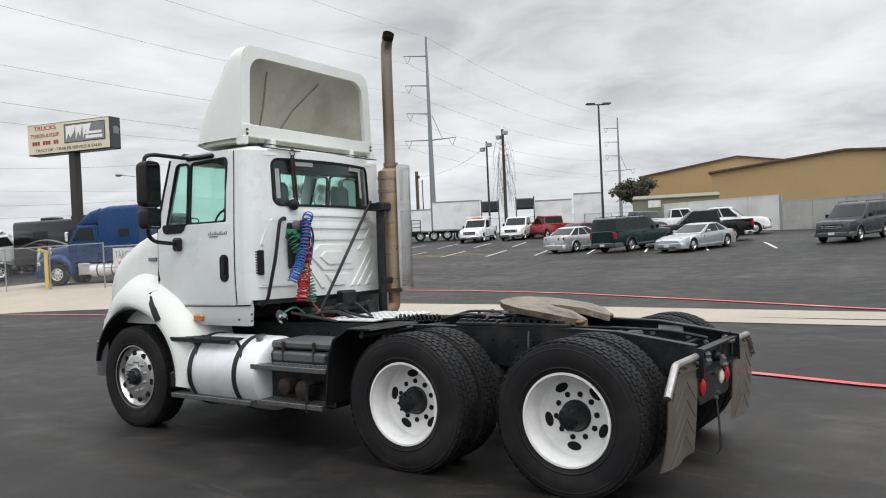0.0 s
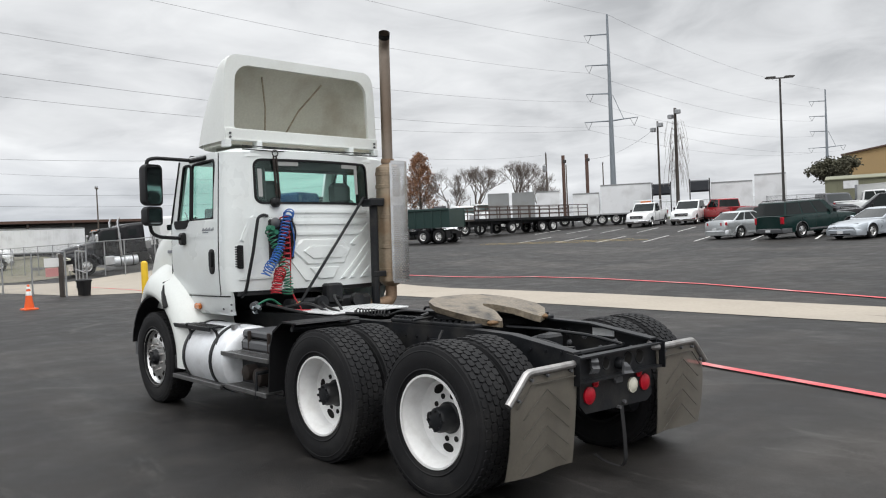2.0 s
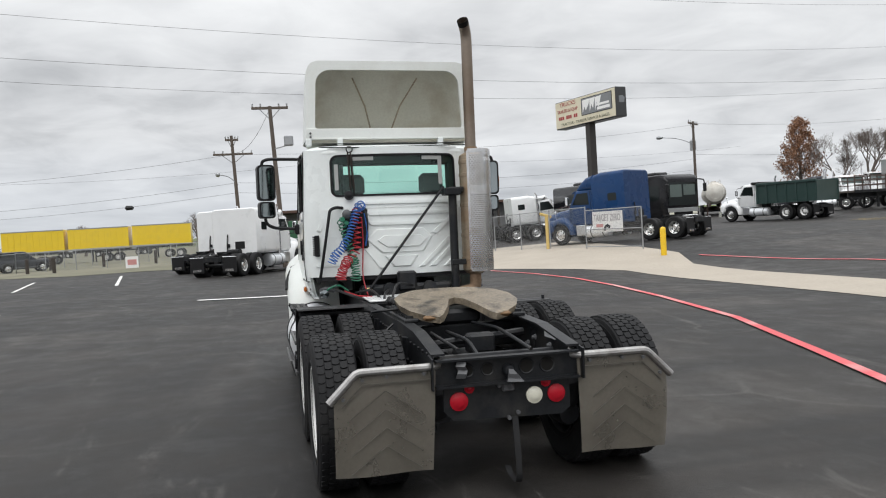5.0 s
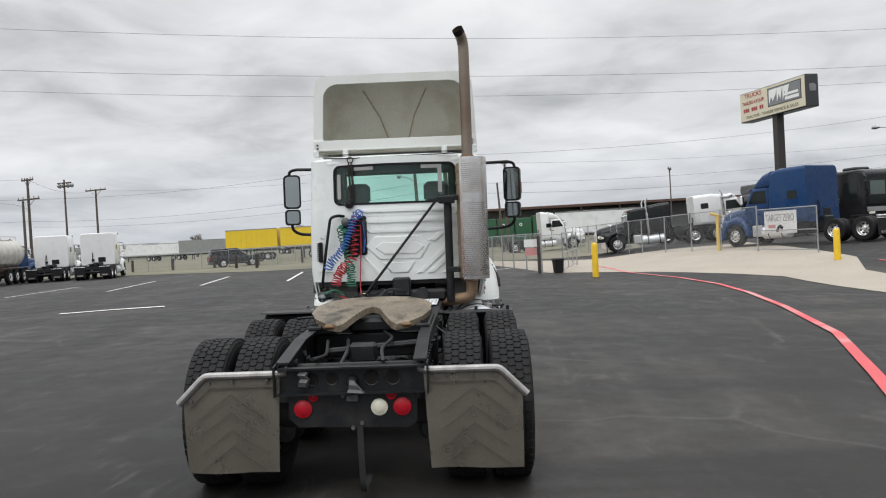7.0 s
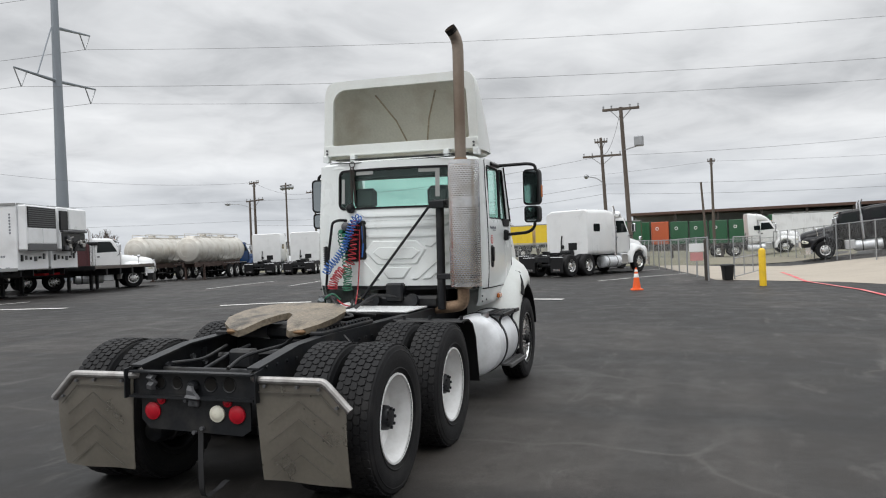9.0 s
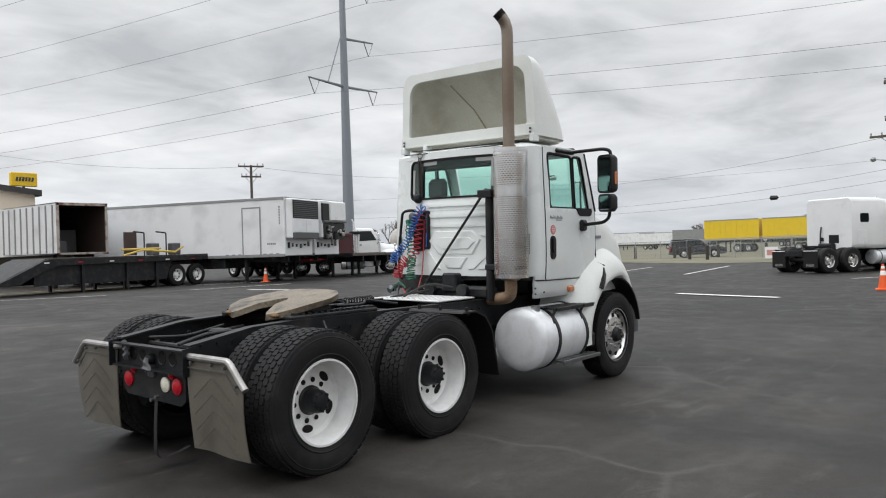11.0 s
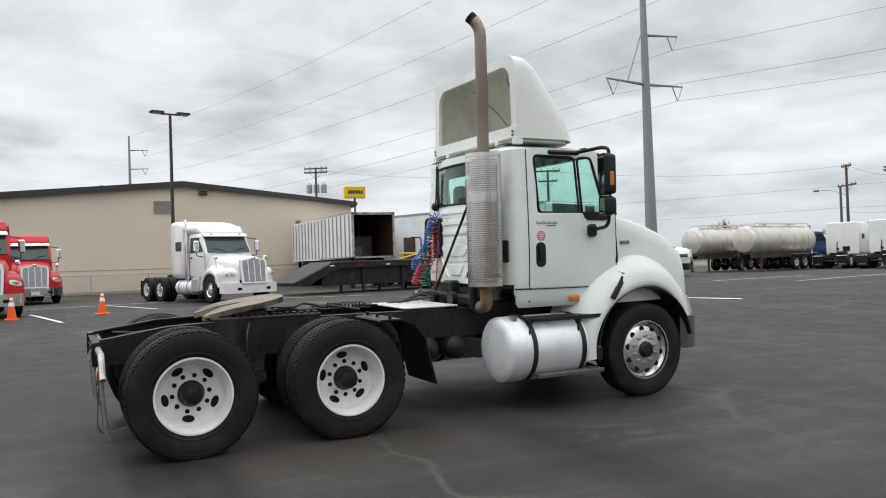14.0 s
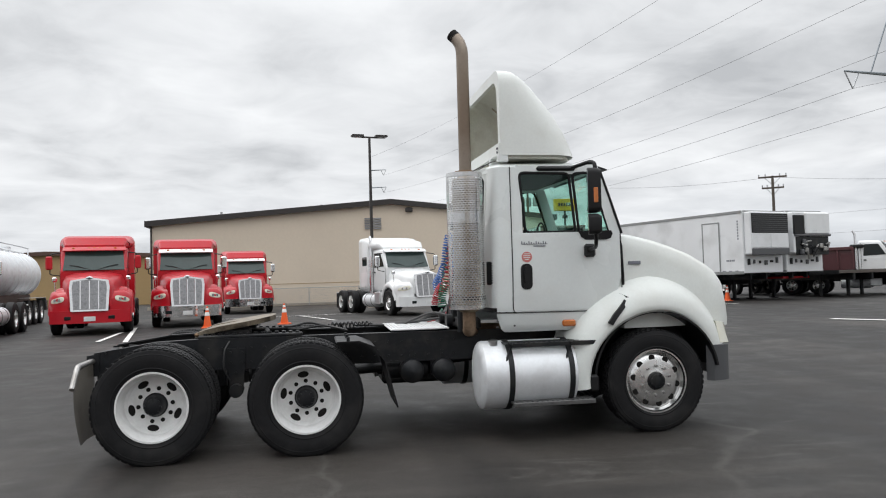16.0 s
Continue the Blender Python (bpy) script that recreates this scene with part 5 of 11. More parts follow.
    for o in T.children:
        kind_of = o.name.split(".")[0]
        if kind_of in ("tender_cable", "tender_ring", "tender_spring", "hanger_rod"):
            o.matrix_basis = Matrix.Translation((0.13, -0.03, 0.05))
        elif kind_of == "rubber_ball":
            o.matrix_basis = Matrix.Translation((0.14, -0.03, 0.03))
        elif kind_of in ("hose_bracket", "valve_block", "glad_hand", "air_line"):
            o.matrix_basis = Matrix.Translation((0.075, -0.03, 0))
        elif kind_of in ("stack_pipe", "muffler", "exhaust_pipe"):
            o.matrix_basis = Matrix.Translation((0.04, 0.035, 0))
        elif kind_of == "heat_shield":
            o.matrix_basis = Matrix.Translation((0.02, 0.01, 0))
        elif kind_of == "muffler_bracket":
            o.matrix_basis = Matrix.Translation((0.06, 0.03, 0))

    # deck plate with raised lozenges
    bm = bm_new()
    box(bm, 2.18, 2.78, -0.46, 0.46, 1.005, 1.022, 0.004)
    for i in range(16):
        for j in range(24):
            x, y = 2.20 + i * 0.036, -0.44 + j * 0.038
            a = radians(45 if (i + j) % 2 else -45)
            c, s = math.cos(a) * 0.013, math.sin(a) * 0.013
            vs = [bm.verts.new(p) for p in ((x - c, y - s, 1.0222), (x + s * 0.35, y - c * 0.35, 1.025), (x + c, y + s, 1.0222), (x - s * 0.35, y + c * 0.35, 1.025))]
            face(bm, vs)
    part("deck_plate", bm, "deck_plate", T, "bright aluminium tread plate behind the cab")

    # rods, lines and brake chambers between the rails
    for pts, r in (([(-0.42, -0.40, 0.84), (-0.42, 0.40, 0.84)], 0.022), ([(-0.28, -0.40, 0.80), (-0.28, 0.40, 0.80)], 0.03), ([(0.18, -0.40, 0.90), (0.10, 0.30, 0.86)], 0.028), ([(-0.45, 0.12, 0.82), (-0.1, 0.10, 0.90), (0.3, 0.16, 0.92)], 0.014), ([(-0.55, -0.2, 0.88), (-0.3, -0.16, 0.93), (0.2, -0.2, 0.94), (0.5, -0.1, 0.95)], 0.013), ([(-0.5, 0.28, 0.90), (-0.2, 0.24, 0.88), (0.2, 0.3, 0.93)], 0.012)):
        bm = bm_new()
        tube(bm, rounded(pts, 0.1), r, 8)
        part("frame_rod" if r > 0.02 else "frame_line", bm, "black_frame", T)
    for s in (1, -1):
        for x in (-0.30, 1.02):
            bm = bm_new()
            lathe(bm, [(0.001, -0.14), (0.07, -0.135), (0.085, -0.10), (0.088, 0.0), (0.10, 0.01), (0.10, 0.03), (0.088, 0.04), (0.085, 0.12), (0.001, 0.14)], (x, s * 0.50, 0.40), "x", 16)
            part("brake_chamber", bm, "black_frame", T, "black brake chamber")
        bm = bm_new()
        for k, (x, z) in enumerate(((-0.48, 0.82), (-0.34, 0.86), (-0.2, 0.80), (-0.05, 0.88), (0.1, 0.82))):
            lathe(bm, [(0.022, 0), (0.022, 0.012), (0.012, 0.016), (0.012, 0.03), (0.001, 0.03)], (x, s * 0.418, z), "y", 8)
        tagged(part("rail_fixing", bm, "bumper_grey", T), kind="stuff")
    bm = bm_new()
    box(bm, -0.10, 0.02, -0.10, 0.10, 0.80, 0.94, 0.02)
    part("relay_valve", bm, "black_frame", T)

    # fifth wheel
    bm = bm_new()
    half = [(0.235, 0.225), (0.27, 0.32), (0.36, 0.42), (0.50, 0.475), (0.72, 0.475), (0.88, 0.40), (0.98, 0.28), (1.02, 0.12)]
    ring = [(x, y) for x, y in half] + [(x, -y) for x, y in reversed(half)] + [(0.27, -0.185), (0.42, -0.11), (0.60, -0.06), (0.66, 0.0), (0.60, 0.06), (0.42, 0.11), (0.27, 0.185)]
    def tilt(x, y, z):
        return (x, y, z + (x - 0.62) * 0.15 - (0.05 * max(0, 0.42 - x) * 4 if x < 0.42 else 0))
    top = [tilt(x, y, 1.135) for x, y in ring]
    vs_top = [bm.verts.new(p) for p in top]
    vs_bot = [bm.verts.new((p[0], p[1] * 0.97, p[2] - 0.05)) for p in top]
    n = len(ring)
    for i in range(n):
        j = (i + 1) % n
        face(bm, [vs_top[i], vs_top[j], vs_bot[j], vs_bot[i]])
    bmesh.ops.triangle_fill(bm, use_beauty=True, edges=[e for e in bm.edges if all(v in set(vs_top) for v in e.verts)])
    bmesh.ops.triangle_fill(bm, use_beauty=True, edges=[e for e in bm.edges if all(v in set(vs_bot) for v in e.verts)])
    fw = part("fifth_wheel", bm, "fifth_wheel", T, "greasy worn fifth wheel coupling plate", 25)
    bm = bm_new()
    for s in (1, -1):
        box(bm, 0.44, 0.80, s * 0.30, s * 0.40, 0.99, 1.09, 0.02)
        box(bm, 0.30, 1.30, s * 0.36, s * 0.47, 0.995, 1.03, 0.01)
        for i in range(14):
            box(bm, 0.35 + i * 0.068, 0.385 + i * 0.068, s * 0.375, s * 0.455, 1.03, 1.048)
    box(bm, 0.60, 0.95, -0.2, 0.2, 0.93, 1.05, 0.03)
    part("slide_base", bm, "black_frame", fw)
    for s in (1, -1):
        bm = bm_new()
        box(bm, 0.245, 0.30, s * 0.22, s * 0.34, 1.012, 1.05, 0.015)
        part("worn_edge", bm, "worn_orange", fw)
    bm = bm_new()
    tube(bm, rounded([(0.80, 0.42, 1.06), (0.82, 0.62, 1.05), (0.78, 0.66, 1.05)], 0.03), 0.012, 6)
    part("release_handle", bm, "black_frame", fw)

    # quarter fenders ahead of the drive wheels
    for s in (1, -1):
        bm = bm_new()
        line = [(1.62, 0.985), (1.82, 0.985), (1.96, 0.93), (2.06, 0.80), (2.105, 0.60), (2.15, 0.42), (2.165, 0.37)] if s < 0 else [(1.62, 1.03), (1.85, 1.03), (2.00, 0.94), (2.06, 0.80), (2.08, 0.6), (2.10, 0.42)]
        ring = line + [(x - 0.012, z - 0.012) for x, z in reversed(line)]
        prism(bm, ring, "y", s * 0.56, s * 1.19)
        part("quarter_fender", bm, "black_plastic", T, "black half mudguard")
        bm = bm_new()
        tube(bm, [(1.72, s * 0.42, 0.97), (1.72, s * 1.17, 0.97)], 0.02, 8)
        for y in (0.6, 0.85, 1.15):
            tube(bm, [(1.72, s * y, 0.985), (1.72, s * y, 1.02)], 0.016, 6)
        part("fender_bracket", bm, "black_frame", T)

    # brackets between the axles and air tanks under the frame
    for s in (1, -1):
        bm = bm_new()
        prism(bm, [(0.57, 0.90), (0.75, 0.90), (0.735, 0.66), (0.72, 0.46), (0.60, 0.46), (0.585, 0.66)], "y", s * 0.493, s * 0.515)
        hg = part("suspension_hanger", bm, "black_frame", T, "black suspension hanger plate")
        for k, (dx, z) in enumerate(((-0.055, 0.86), (0.055, 0.86), (-0.05, 0.76), (0.05, 0.76), (0.0, 0.66))):
            bm = bm_new()
            tube(bm, [(0.66 + dx, s * 0.52, z), (0.66 + dx, s * 0.54, z)], 0.018, 6)
            part("bolt", bm, "black_frame", hg)
        bm = bm_new()
        tube(bm, [(0.66, s * 0.42, 0.50), (0.66, s * 0.62, 0.50)], 0.065, 14)
        part("pivot_bush", bm, "black_frame", hg)
        bm = bm_new()
        tube(bm, rounded([(0.60, s * 0.51, 0.97), (0.56, s * 0.60, 0.90), (0.55, s * 0.62, 0.72), (0.62, s * 0.60, 0.58)], 0.06), 0.009, 6)
        part("brake_line", bm, "hose_black", hg)
    for x, y in ((2.38, -0.46), (2.70, -0.46)):
        bm = bm_new()
        lathe(bm, [(0.001, -0.26), (0.07, -0.25), (0.115, -0.21), (0.12, -0.18), (0.12, 0.18), (0.115, 0.21), (0.07, 0.25), (0.001, 0.26)], (x, y + 0.1, 0.60), "y", 20)
        at = part("air_tank", bm, "black_frame", T, "black air reservoir slung under the frame")
        for dy in (-0.02, 0.22):
            bm = bm_new()
            lathe(bm, [(0.121, -0.012), (0.127, 0.0), (0.121, 0.012)], (x, y + dy, 0.60), "y", 20)
            box(bm, x - 0.02, x + 0.02, y + dy - 0.012, y + dy + 0.012, 0.71, 0.80)
            part("tank_band", bm, "black_frame", at)

    # fuel tanks with straps and steps
    for s, xa, xb in ((-1, 2.99, 3.90), (1, 2.90, 3.82)):
        cyy, cz, r = s * 0.88, 0.575, 0.33
        bm = bm_new()
        lathe(bm, [(0.001, xa - 0.03), (0.12, xa - 0.028), (0.24, xa - 0.02), (0.30, xa - 0.008), (0.325, xa + 0.012), (r, xa + 0.03), (r, xb - 0.03), (0.325, xb - 0.012), (0.28, xb + 0.01), (0.001, xb + 0.03)], (0, cyy, cz), "x", 48)
        tank = part("fuel_tank", bm, "tank_aluminium", T, "brushed aluminium cylindrical fuel tank")
        bm = bm_new()
        tube(bm, [(xa + 0.12, cyy + s * 0.12, cz + r - 0.03), (xa + 0.12, cyy + s * 0.125, cz + r + 0.02)], 0.045, 14)
        part("fuel_cap", bm, "aluminium", tank)
        for x in ((3.245, 3.835) if s < 0 else (3.15, 3.75)):
            bm = bm_new()
            lathe(bm, [(r + 0.001, -0.026), (r + 0.010, -0.024), (r + 0.010, 0.024), (r + 0.001, 0.026)], (x, cyy, cz), "x", 40)
            part("tank_strap", bm, "black_frame", tank, "black tank strap")
            bm = bm_new()
            tube(bm, rounded([(x, s * 1.18, 0.90), (x, s * 1.13, 0.83), (x - 0.05, s * 1.16, 0.72)], 0.03), 0.014, 6)
            part("step_support", bm, "black_frame", tank)
        for z, x0, x1, y0, y1 in ((0.893, 3.20, 4.09, 0.88, 1.17), (0.345, 3.24, 4.04, 0.98, 1.26)) if s < 0 else ((0.885, 3.25, 4.13, 0.88, 1.17), (0.37, 2.95, 4.02, 0.95, 1.22)):
            bm = bm_new()
            for yy in (y0, y1 - 0.02):
                box(bm, x0, x1, s * yy, s * (yy + 0.02), z - 0.035, z + 0.006, 0.004)
            for k in range(int((x1 - x0) / 0.05) + 1):
                x = x0 + k * 0.05
                box(bm, x, x + 0.028, s * (y0 + 0.02), s * (y1 - 0.02), z - 0.012, z + 0.004)
            for k in range(3):
                y = y0 + 0.06 + k * (y1 - y0 - 0.1) / 3
                box(bm, x0, x1, s * y, s * (y + 0.03), z - 0.006, z + 0.006)
            part("step", bm, "worn_tread" if z < 0.5 else "black_frame", T, "worn grip-tread access step" if z < 0.5 else "black grip-tread access step")
    # battery and step box on the left
    bm = bm_new()
    box(bm, 2.16, 2.92, 0.52, 1.02, 0.33, 0.80, 0.03)
    bx = part("battery_box", bm, "black_frame", T, "dark battery box with worn steps")
    for x0, x1, z in ((2.08, 2.95, 0.69), (2.13, 2.88, 0.39)):
        bm = bm_new()
        for yy in (1.02, 1.185):
            box(bm, x0, x1, yy, yy + 0.018, z - 0.035, z + 0.006, 0.004)
        for k in range(int((x1 - x0) / 0.05)):
            x = x0 + 0.004 + k * 0.05
            box(bm, x, x + 0.024, 1.038, 1.185, z - 0.012, z + 0.005)
        for yy in (1.07, 1.115, 1.16):
            box(bm, x0, x1, yy, yy + 0.02, z - 0.008, z + 0.002)
        part("box_step", bm, "worn_tread", bx, "worn grip-tread step")
    for y1, z0, z1, x0, x1 in ((1.0, 0.81, 0.88, 2.18, 2.90), (1.03, 0.70, 0.79, 2.24, 2.86)):
        bm = bm_new()
        box(bm, x0, x1, 0.56, y1, z0, z1, 0.018)
        part("box_lid", bm, "bumper_grey", bx, "grey battery cover")
    for x in (2.36, 2.72):
        bm = bm_new()
        box(bm, x, x + 0.018, 1.0, 1.035, 0.70, 0.88, 0.004)
        part("box_latch", bm, "spring_brown", bx, "brown strap latch")
    for x, z, r in ((2.43, 0.49, 0.085), (2.64, 0.51, 0.075)):
        bm = bm_new()
        lathe(bm, [(r, 0.98), (r, 1.09), (r * 0.9, 1.115), (r * 0.4, 1.13), (0.001, 1.132)], (x, 0, z), "y", 18)
        part("air_drier", bm, "spring_brown", bx, "dusty brown air canister")
    for line in ([(2.30, 0.4, 0.55), (2.30, 1.19, 0.55), (2.30, 1.19, 0.33)], [(4.05, -0.4, 0.40), (4.05, -1.1, 0.34)], [(3.30, -0.5, 0.42), (3.32, -1.1, 0.33)]):
        bm = bm_new()
        tube(bm, line, 0.02, 6)
        part("step_hanger", bm, "black_frame", T)

    # mirrors
    for s in (1, -1):
        bm = bm_new()
        tube(bm, rounded([(3.96, s * 0.97, 2.585), (4.02, s * 1.33, 2.60), (4.04, s * 1.41, 2.58), (4.04, s * 1.42, 2.40)], 0.05), 0.019, 8)
        part("mirror_arm", bm, "black_plastic", T, "black upper mirror arm")
        bm = bm_new()
        tube(bm, rounded([(4.10, s * 1.03, 1.77), (4.07, s * 1.30, 1.79), (4.04, s * 1.39, 1.84), (4.04, s * 1.40, 2.0)], 0.06), 0.019, 8)
        box(bm, 4.05, 4.16, s * 1.0, s * 1.06, 1.70, 1.83, 0.02)
        part("mirror_arm", bm, "black_plastic", T, "black lower mirror arm")
        bm = bm_new()
        box(bm, 3.60, 4.0, s * 0.93, s * 1.0, 2.558, 2.605, 0.018)
        part("mirror_mount", bm, "black_plastic", T)
        bm = bm_new()
        loft(bm, [[(4.0 + d, p[0] , p[1]) for p in [(s * 1.38 + (u - 1.45) * 1.0, v) for u, v in round_rect(1.345, 1.555, 2.11, 2.53, 0.05)]] for d in (-0.03, 0.04)] + [[(4.09, s * 1.38 + (u - 1.45) * 0.8, 2.32 + (v - 2.32) * 0.93) for u, v in round_rect(1.345, 1.555, 2.11, 2.53, 0.05)]])
        mr = part("mirror", bm, "black_plastic", T, "black door mirror housing")
        swing = Matrix.Translation((4.02, s * 1.40, 0)) @ Matrix.Rotation(s * radians(17), 4, "Z") @ Matrix.Translation((-4.02, -s * 1.40, 0))
        mr.matrix_basis = swing
        bm = bm_new()
        prism(bm, [(s * 1.38 + (u - 1.45), v) for u, v in round_rect(1.365, 1.535, 2.13, 2.51, 0.04)], "x", 3.966, 3.971)
        part("mirror_glass", bm, "mirror_glass", mr, "mirror glass")
        bm = bm_new()
        loft(bm, [[(4.0 + d, s * 1.38 + (u - 1.45) * q, 2.005 + (v - 2.005) * q) for u, v in round_rect(1.355, 1.545, 1.905, 2.10, 0.04)] for d, q in ((-0.03, 1.0), (0.05, 1.0), (0.09, 0.8))])
        spot = part("spot_mirror", bm, "black_plastic", T, "black wide-angle mirror")
        spot.matrix_basis = swing
        bm = bm_new()
        prism(bm, [(s * 1.38 + (u - 1.45), v) for u, v in round_rect(1.375, 1.525, 1.925, 2.08, 0.03)], "x", 3.966, 3.971)
        part("mirror_glass", bm, "mirror_glass", spot)
        if s < 0:
            bm = bm_new()
            box(bm, 4.02, 4.06, s * 1.478, s * 1.490, 2.20, 2.34, 0.005)
            part("mirror_lamp", bm, "amber_lens", mr)

    # tail: cross member, lamp plate, mud flaps
    bm = bm_new()
    prism(bm, [(-0.70, 0.695), (-0.70, 0.709), (-0.644, 0.712), (-0.644, 0.858), (-0.70, 0.861), (-0.70, 0.873), (-0.632, 0.873), (-0.632, 0.695)], "y", -0.475, 0.475)
    beam = part("tail_beam", bm, "black_frame", T, "black rear frame channel beam")
    for s in (1, -1):
        bm = bm_new()
        prism(bm, [(-0.712, 0.69), (-0.712, 0.885), (-0.60, 0.90), (-0.60, 0.69)], "y", s * 0.493, s * 0.503)
        part("beam_end_plate", bm, "black_frame", beam)
    for y, r in ((0.13, 0.034), (-0.13, 0.042), (0.26, 0.034), (-0.27, 0.042)):
        bm = bm_new()
        lathe(bm, [(r, 0.0), (r + 0.008, -0.004), (r + 0.012, 0.0)], (-0.645, y, 0.79), "x", 16)
        hole = part("beam_hole", bm, "black_frame", beam)
        bm = bm_new()
        # a dark disc paints the shade within the hole
        disc(bm, r, (-0.6455, y, 0.79), "x", 16)
        part("hole_shadow", bm, "soot", hole)
    bm = bm_new()
    loft(bm, [[(-0.66 - dx, 0.27 + dy, z), (-0.65 - dx, 0.33 + dy, z), (-0.67 - dx, 0.335 + dy, z + 0.008), (-0.69 - dx, 0.28 + dy, z + 0.005)] for dx, dy, z in ((0.0, 0.0, 0.845), (0.018, 0.012, 0.82), (0.006, -0.006, 0.795), (0.022, 0.004, 0.775), (0.008, 0.012, 0.745))])
    part("plug_socket", bm, "bumper_grey", beam, "dusty trailer plug socket in crumpled wrap")
    bm = bm_new()
    lathe(bm, [(0.001, -0.05), (0.03, -0.045), (0.042, -0.02), (0.042, 0.0)], (-0.645, -0.005, 0.775), "x", 14)
    part("air_valve", bm, "black_frame", beam)
    bm = bm_new()
    loft(bm, [[(-0.69 - dx, -0.03 + dy - w, z), (-0.68 - dx, -0.03 + dy + w, z), (-0.70 - dx, -0.03 + dy + w, z + 0.006), (-0.71 - dx, -0.03 + dy - w * 0.8, z)] for dx, dy, w, z in ((0.0, 0.02, 0.016, 0.785), (0.015, 0.01, 0.03, 0.755), (0.01, 0.0, 0.045, 0.725), (0.02, -0.005, 0.058, 0.706))])
    part("plastic_wrap", bm, "bumper_grey", beam, "torn pale plastic wrap on the valve")
    bm = bm_new()
    prism(bm, [(-0.42, 0.695), (0.42, 0.695), (0.42, 0.54), (0.36, 0.48), (-0.36, 0.46), (-0.42, 0.50)], "x", -0.640, -0.622)
    plate = part("lamp_plate", bm, "black_frame", T, "black tail lamp panel")
    for y, z, r, mt, lab in ((0.325, 0.600, 0.049, "red_lens", "round red tail lamp"), (-0.325, 0.600, 0.049, "red_lens", "round red tail lamp"), (-0.175, 0.600, 0.045, "clear_lens", "round white reversing lamp"), (0.255, 0.678, 0.022, "red_lens", "small red marker lamp"), (-0.255, 0.678, 0.022, "red_lens", "small red marker lamp")):
        bm = bm_new()
        lathe(bm, [(r + 0.01, 0.0), (r + 0.01, -0.012), (r, -0.014), (r * 0.8, -0.022), (r * 0.4, -0.027), (0.001, -0.028)], (-0.641, y, z), "x", 24)
        part("tail_lamp", bm, mt, plate, lab)
    bm = bm_new()
    for y, z in ((0.0, 0.66), (0.0, 0.47), (0.06, 0.68), (-0.06, 0.5)):
        tube(bm, [(-0.635, y, z), (-0.665, y, z)], 0.014, 6)
    box(bm, -0.665, -0.625, -0.04, 0.04, 0.64, 0.69, 0.008)
    part("plate_bracket", bm, "bumper_grey", plate)
    bm = bm_new()
    strap = rounded([(-0.64, -0.04, 0.47), (-0.655, -0.045, 0.28), (-0.66, -0.05, 0.09), (-0.63, -0.05, 0.035), (-0.48, -0.05, 0.045), (-0.38, -0.06, 0.08)], 0.04)
    loft(bm, [[(p.x - 0.003, p.y - 0.022, p.z), (p.x + 0.003, p.y - 0.022, p.z), (p.x + 0.003, p.y + 0.018, p.z + 0.004), (p.x - 0.003, p.y + 0.018, p.z + 0.004)] for p in strap])
    part("hanging_strap", bm, "hose_black", T, "black strap hanging from the tail")
    for s in (1, -1):
        bm = bm_new()
        tube(bm, rounded([(-0.62, s * 0.44, 0.835), (-0.665, s * 0.50, 0.835), (-0.665, s * 0.96, 0.835), (-0.665, s * 1.135, 0.66)], 0.03), 0.025, 10)
        tube(bm, [(-0.60, s * 0.43, 0.80), (-0.63, s * 0.46, 0.87)], 0.034, 10)
        hanger = part("flap_hanger", bm, "dull_aluminium", T, "bent dull metal mud flap hanger")
        bm = bm_new()
        cols, rws = 13, 15
        rows = []
        for j in range(rws + 1):
            v = j / rws
            row = []
            for i in range(cols + 1):
                u = i / cols
                y = 0.50 + u * 0.605 - 0.03 * (1 - u) * (1 - v)
                top = 0.815 if y < 0.955 else 0.815 - (y - 0.955) * 1.05
                z = top + (0.185 - 0.015 * u * (1 if s < 0 else 0) - top) * v
                x = -0.662 + 0.045 * v * v - 0.012 * math.sin(3 * u + (1 if s > 0 else 2)) * v * v + 0.016 * math.sin(7 * u) * v ** 3 - (0.05 * max(0, u - 0.7) * v if s < 0 else 0)
                row.append((x, s * y, z))
            rows.append(row)
        loft(bm, rows, cap=False, closed=False)
        loft(bm, [[(x + 0.008, y, z) for x, y, z in r] for r in rows], cap=False, closed=False)
        flap = part("mud_flap", bm, "flap_poly", T, "grey-brown plastic mud flap with chevron ribs")
        bm = bm_new()
        for k in range(4):
            z = 0.23 + k * 0.115
            for q in (-1, 1):
                yc = 0.79
                a = (yc, z + 0.14)
                b = (yc + q * 0.22, z - 0.02)
                fx = lambda zz: -0.671 + 0.045 * ((0.815 - zz) / 0.65) ** 2 - 0.010
                tube(bm, [(fx(a[1]), s * a[0], a[1]), (fx(b[1]), s * b[0], b[1])], 0.0036, 4)
        tube(bm, [(-0.674, s * 0.50, 0.76), (-0.674, s * 0.93, 0.76), (-0.674, s * 1.06, 0.63)], 0.005, 4)
        part("flap_rib", bm, "flap_grime", flap, "raised chevron ribs darkened for groove shading and grime")
        for y, z in ((0.55, 0.80), (0.78, 0.80), (0.93, 0.79), (1.05, 0.68)):
            bm = bm_new()
            tube(bm, [(-0.668, s * y, z), (-0.69, s * y, z)], 0.011, 6)
            part("flap_bolt", bm, "bumper_grey", flap)
    bm = bm_new()
    box(bm, -0.285, -0.08, -0.477, -0.473, 0.886, 0.944)
    part("frame_label", bm, "deck_plate", T, "pale maker's plate on the frame")
    return T


TRUCK = build_truck()


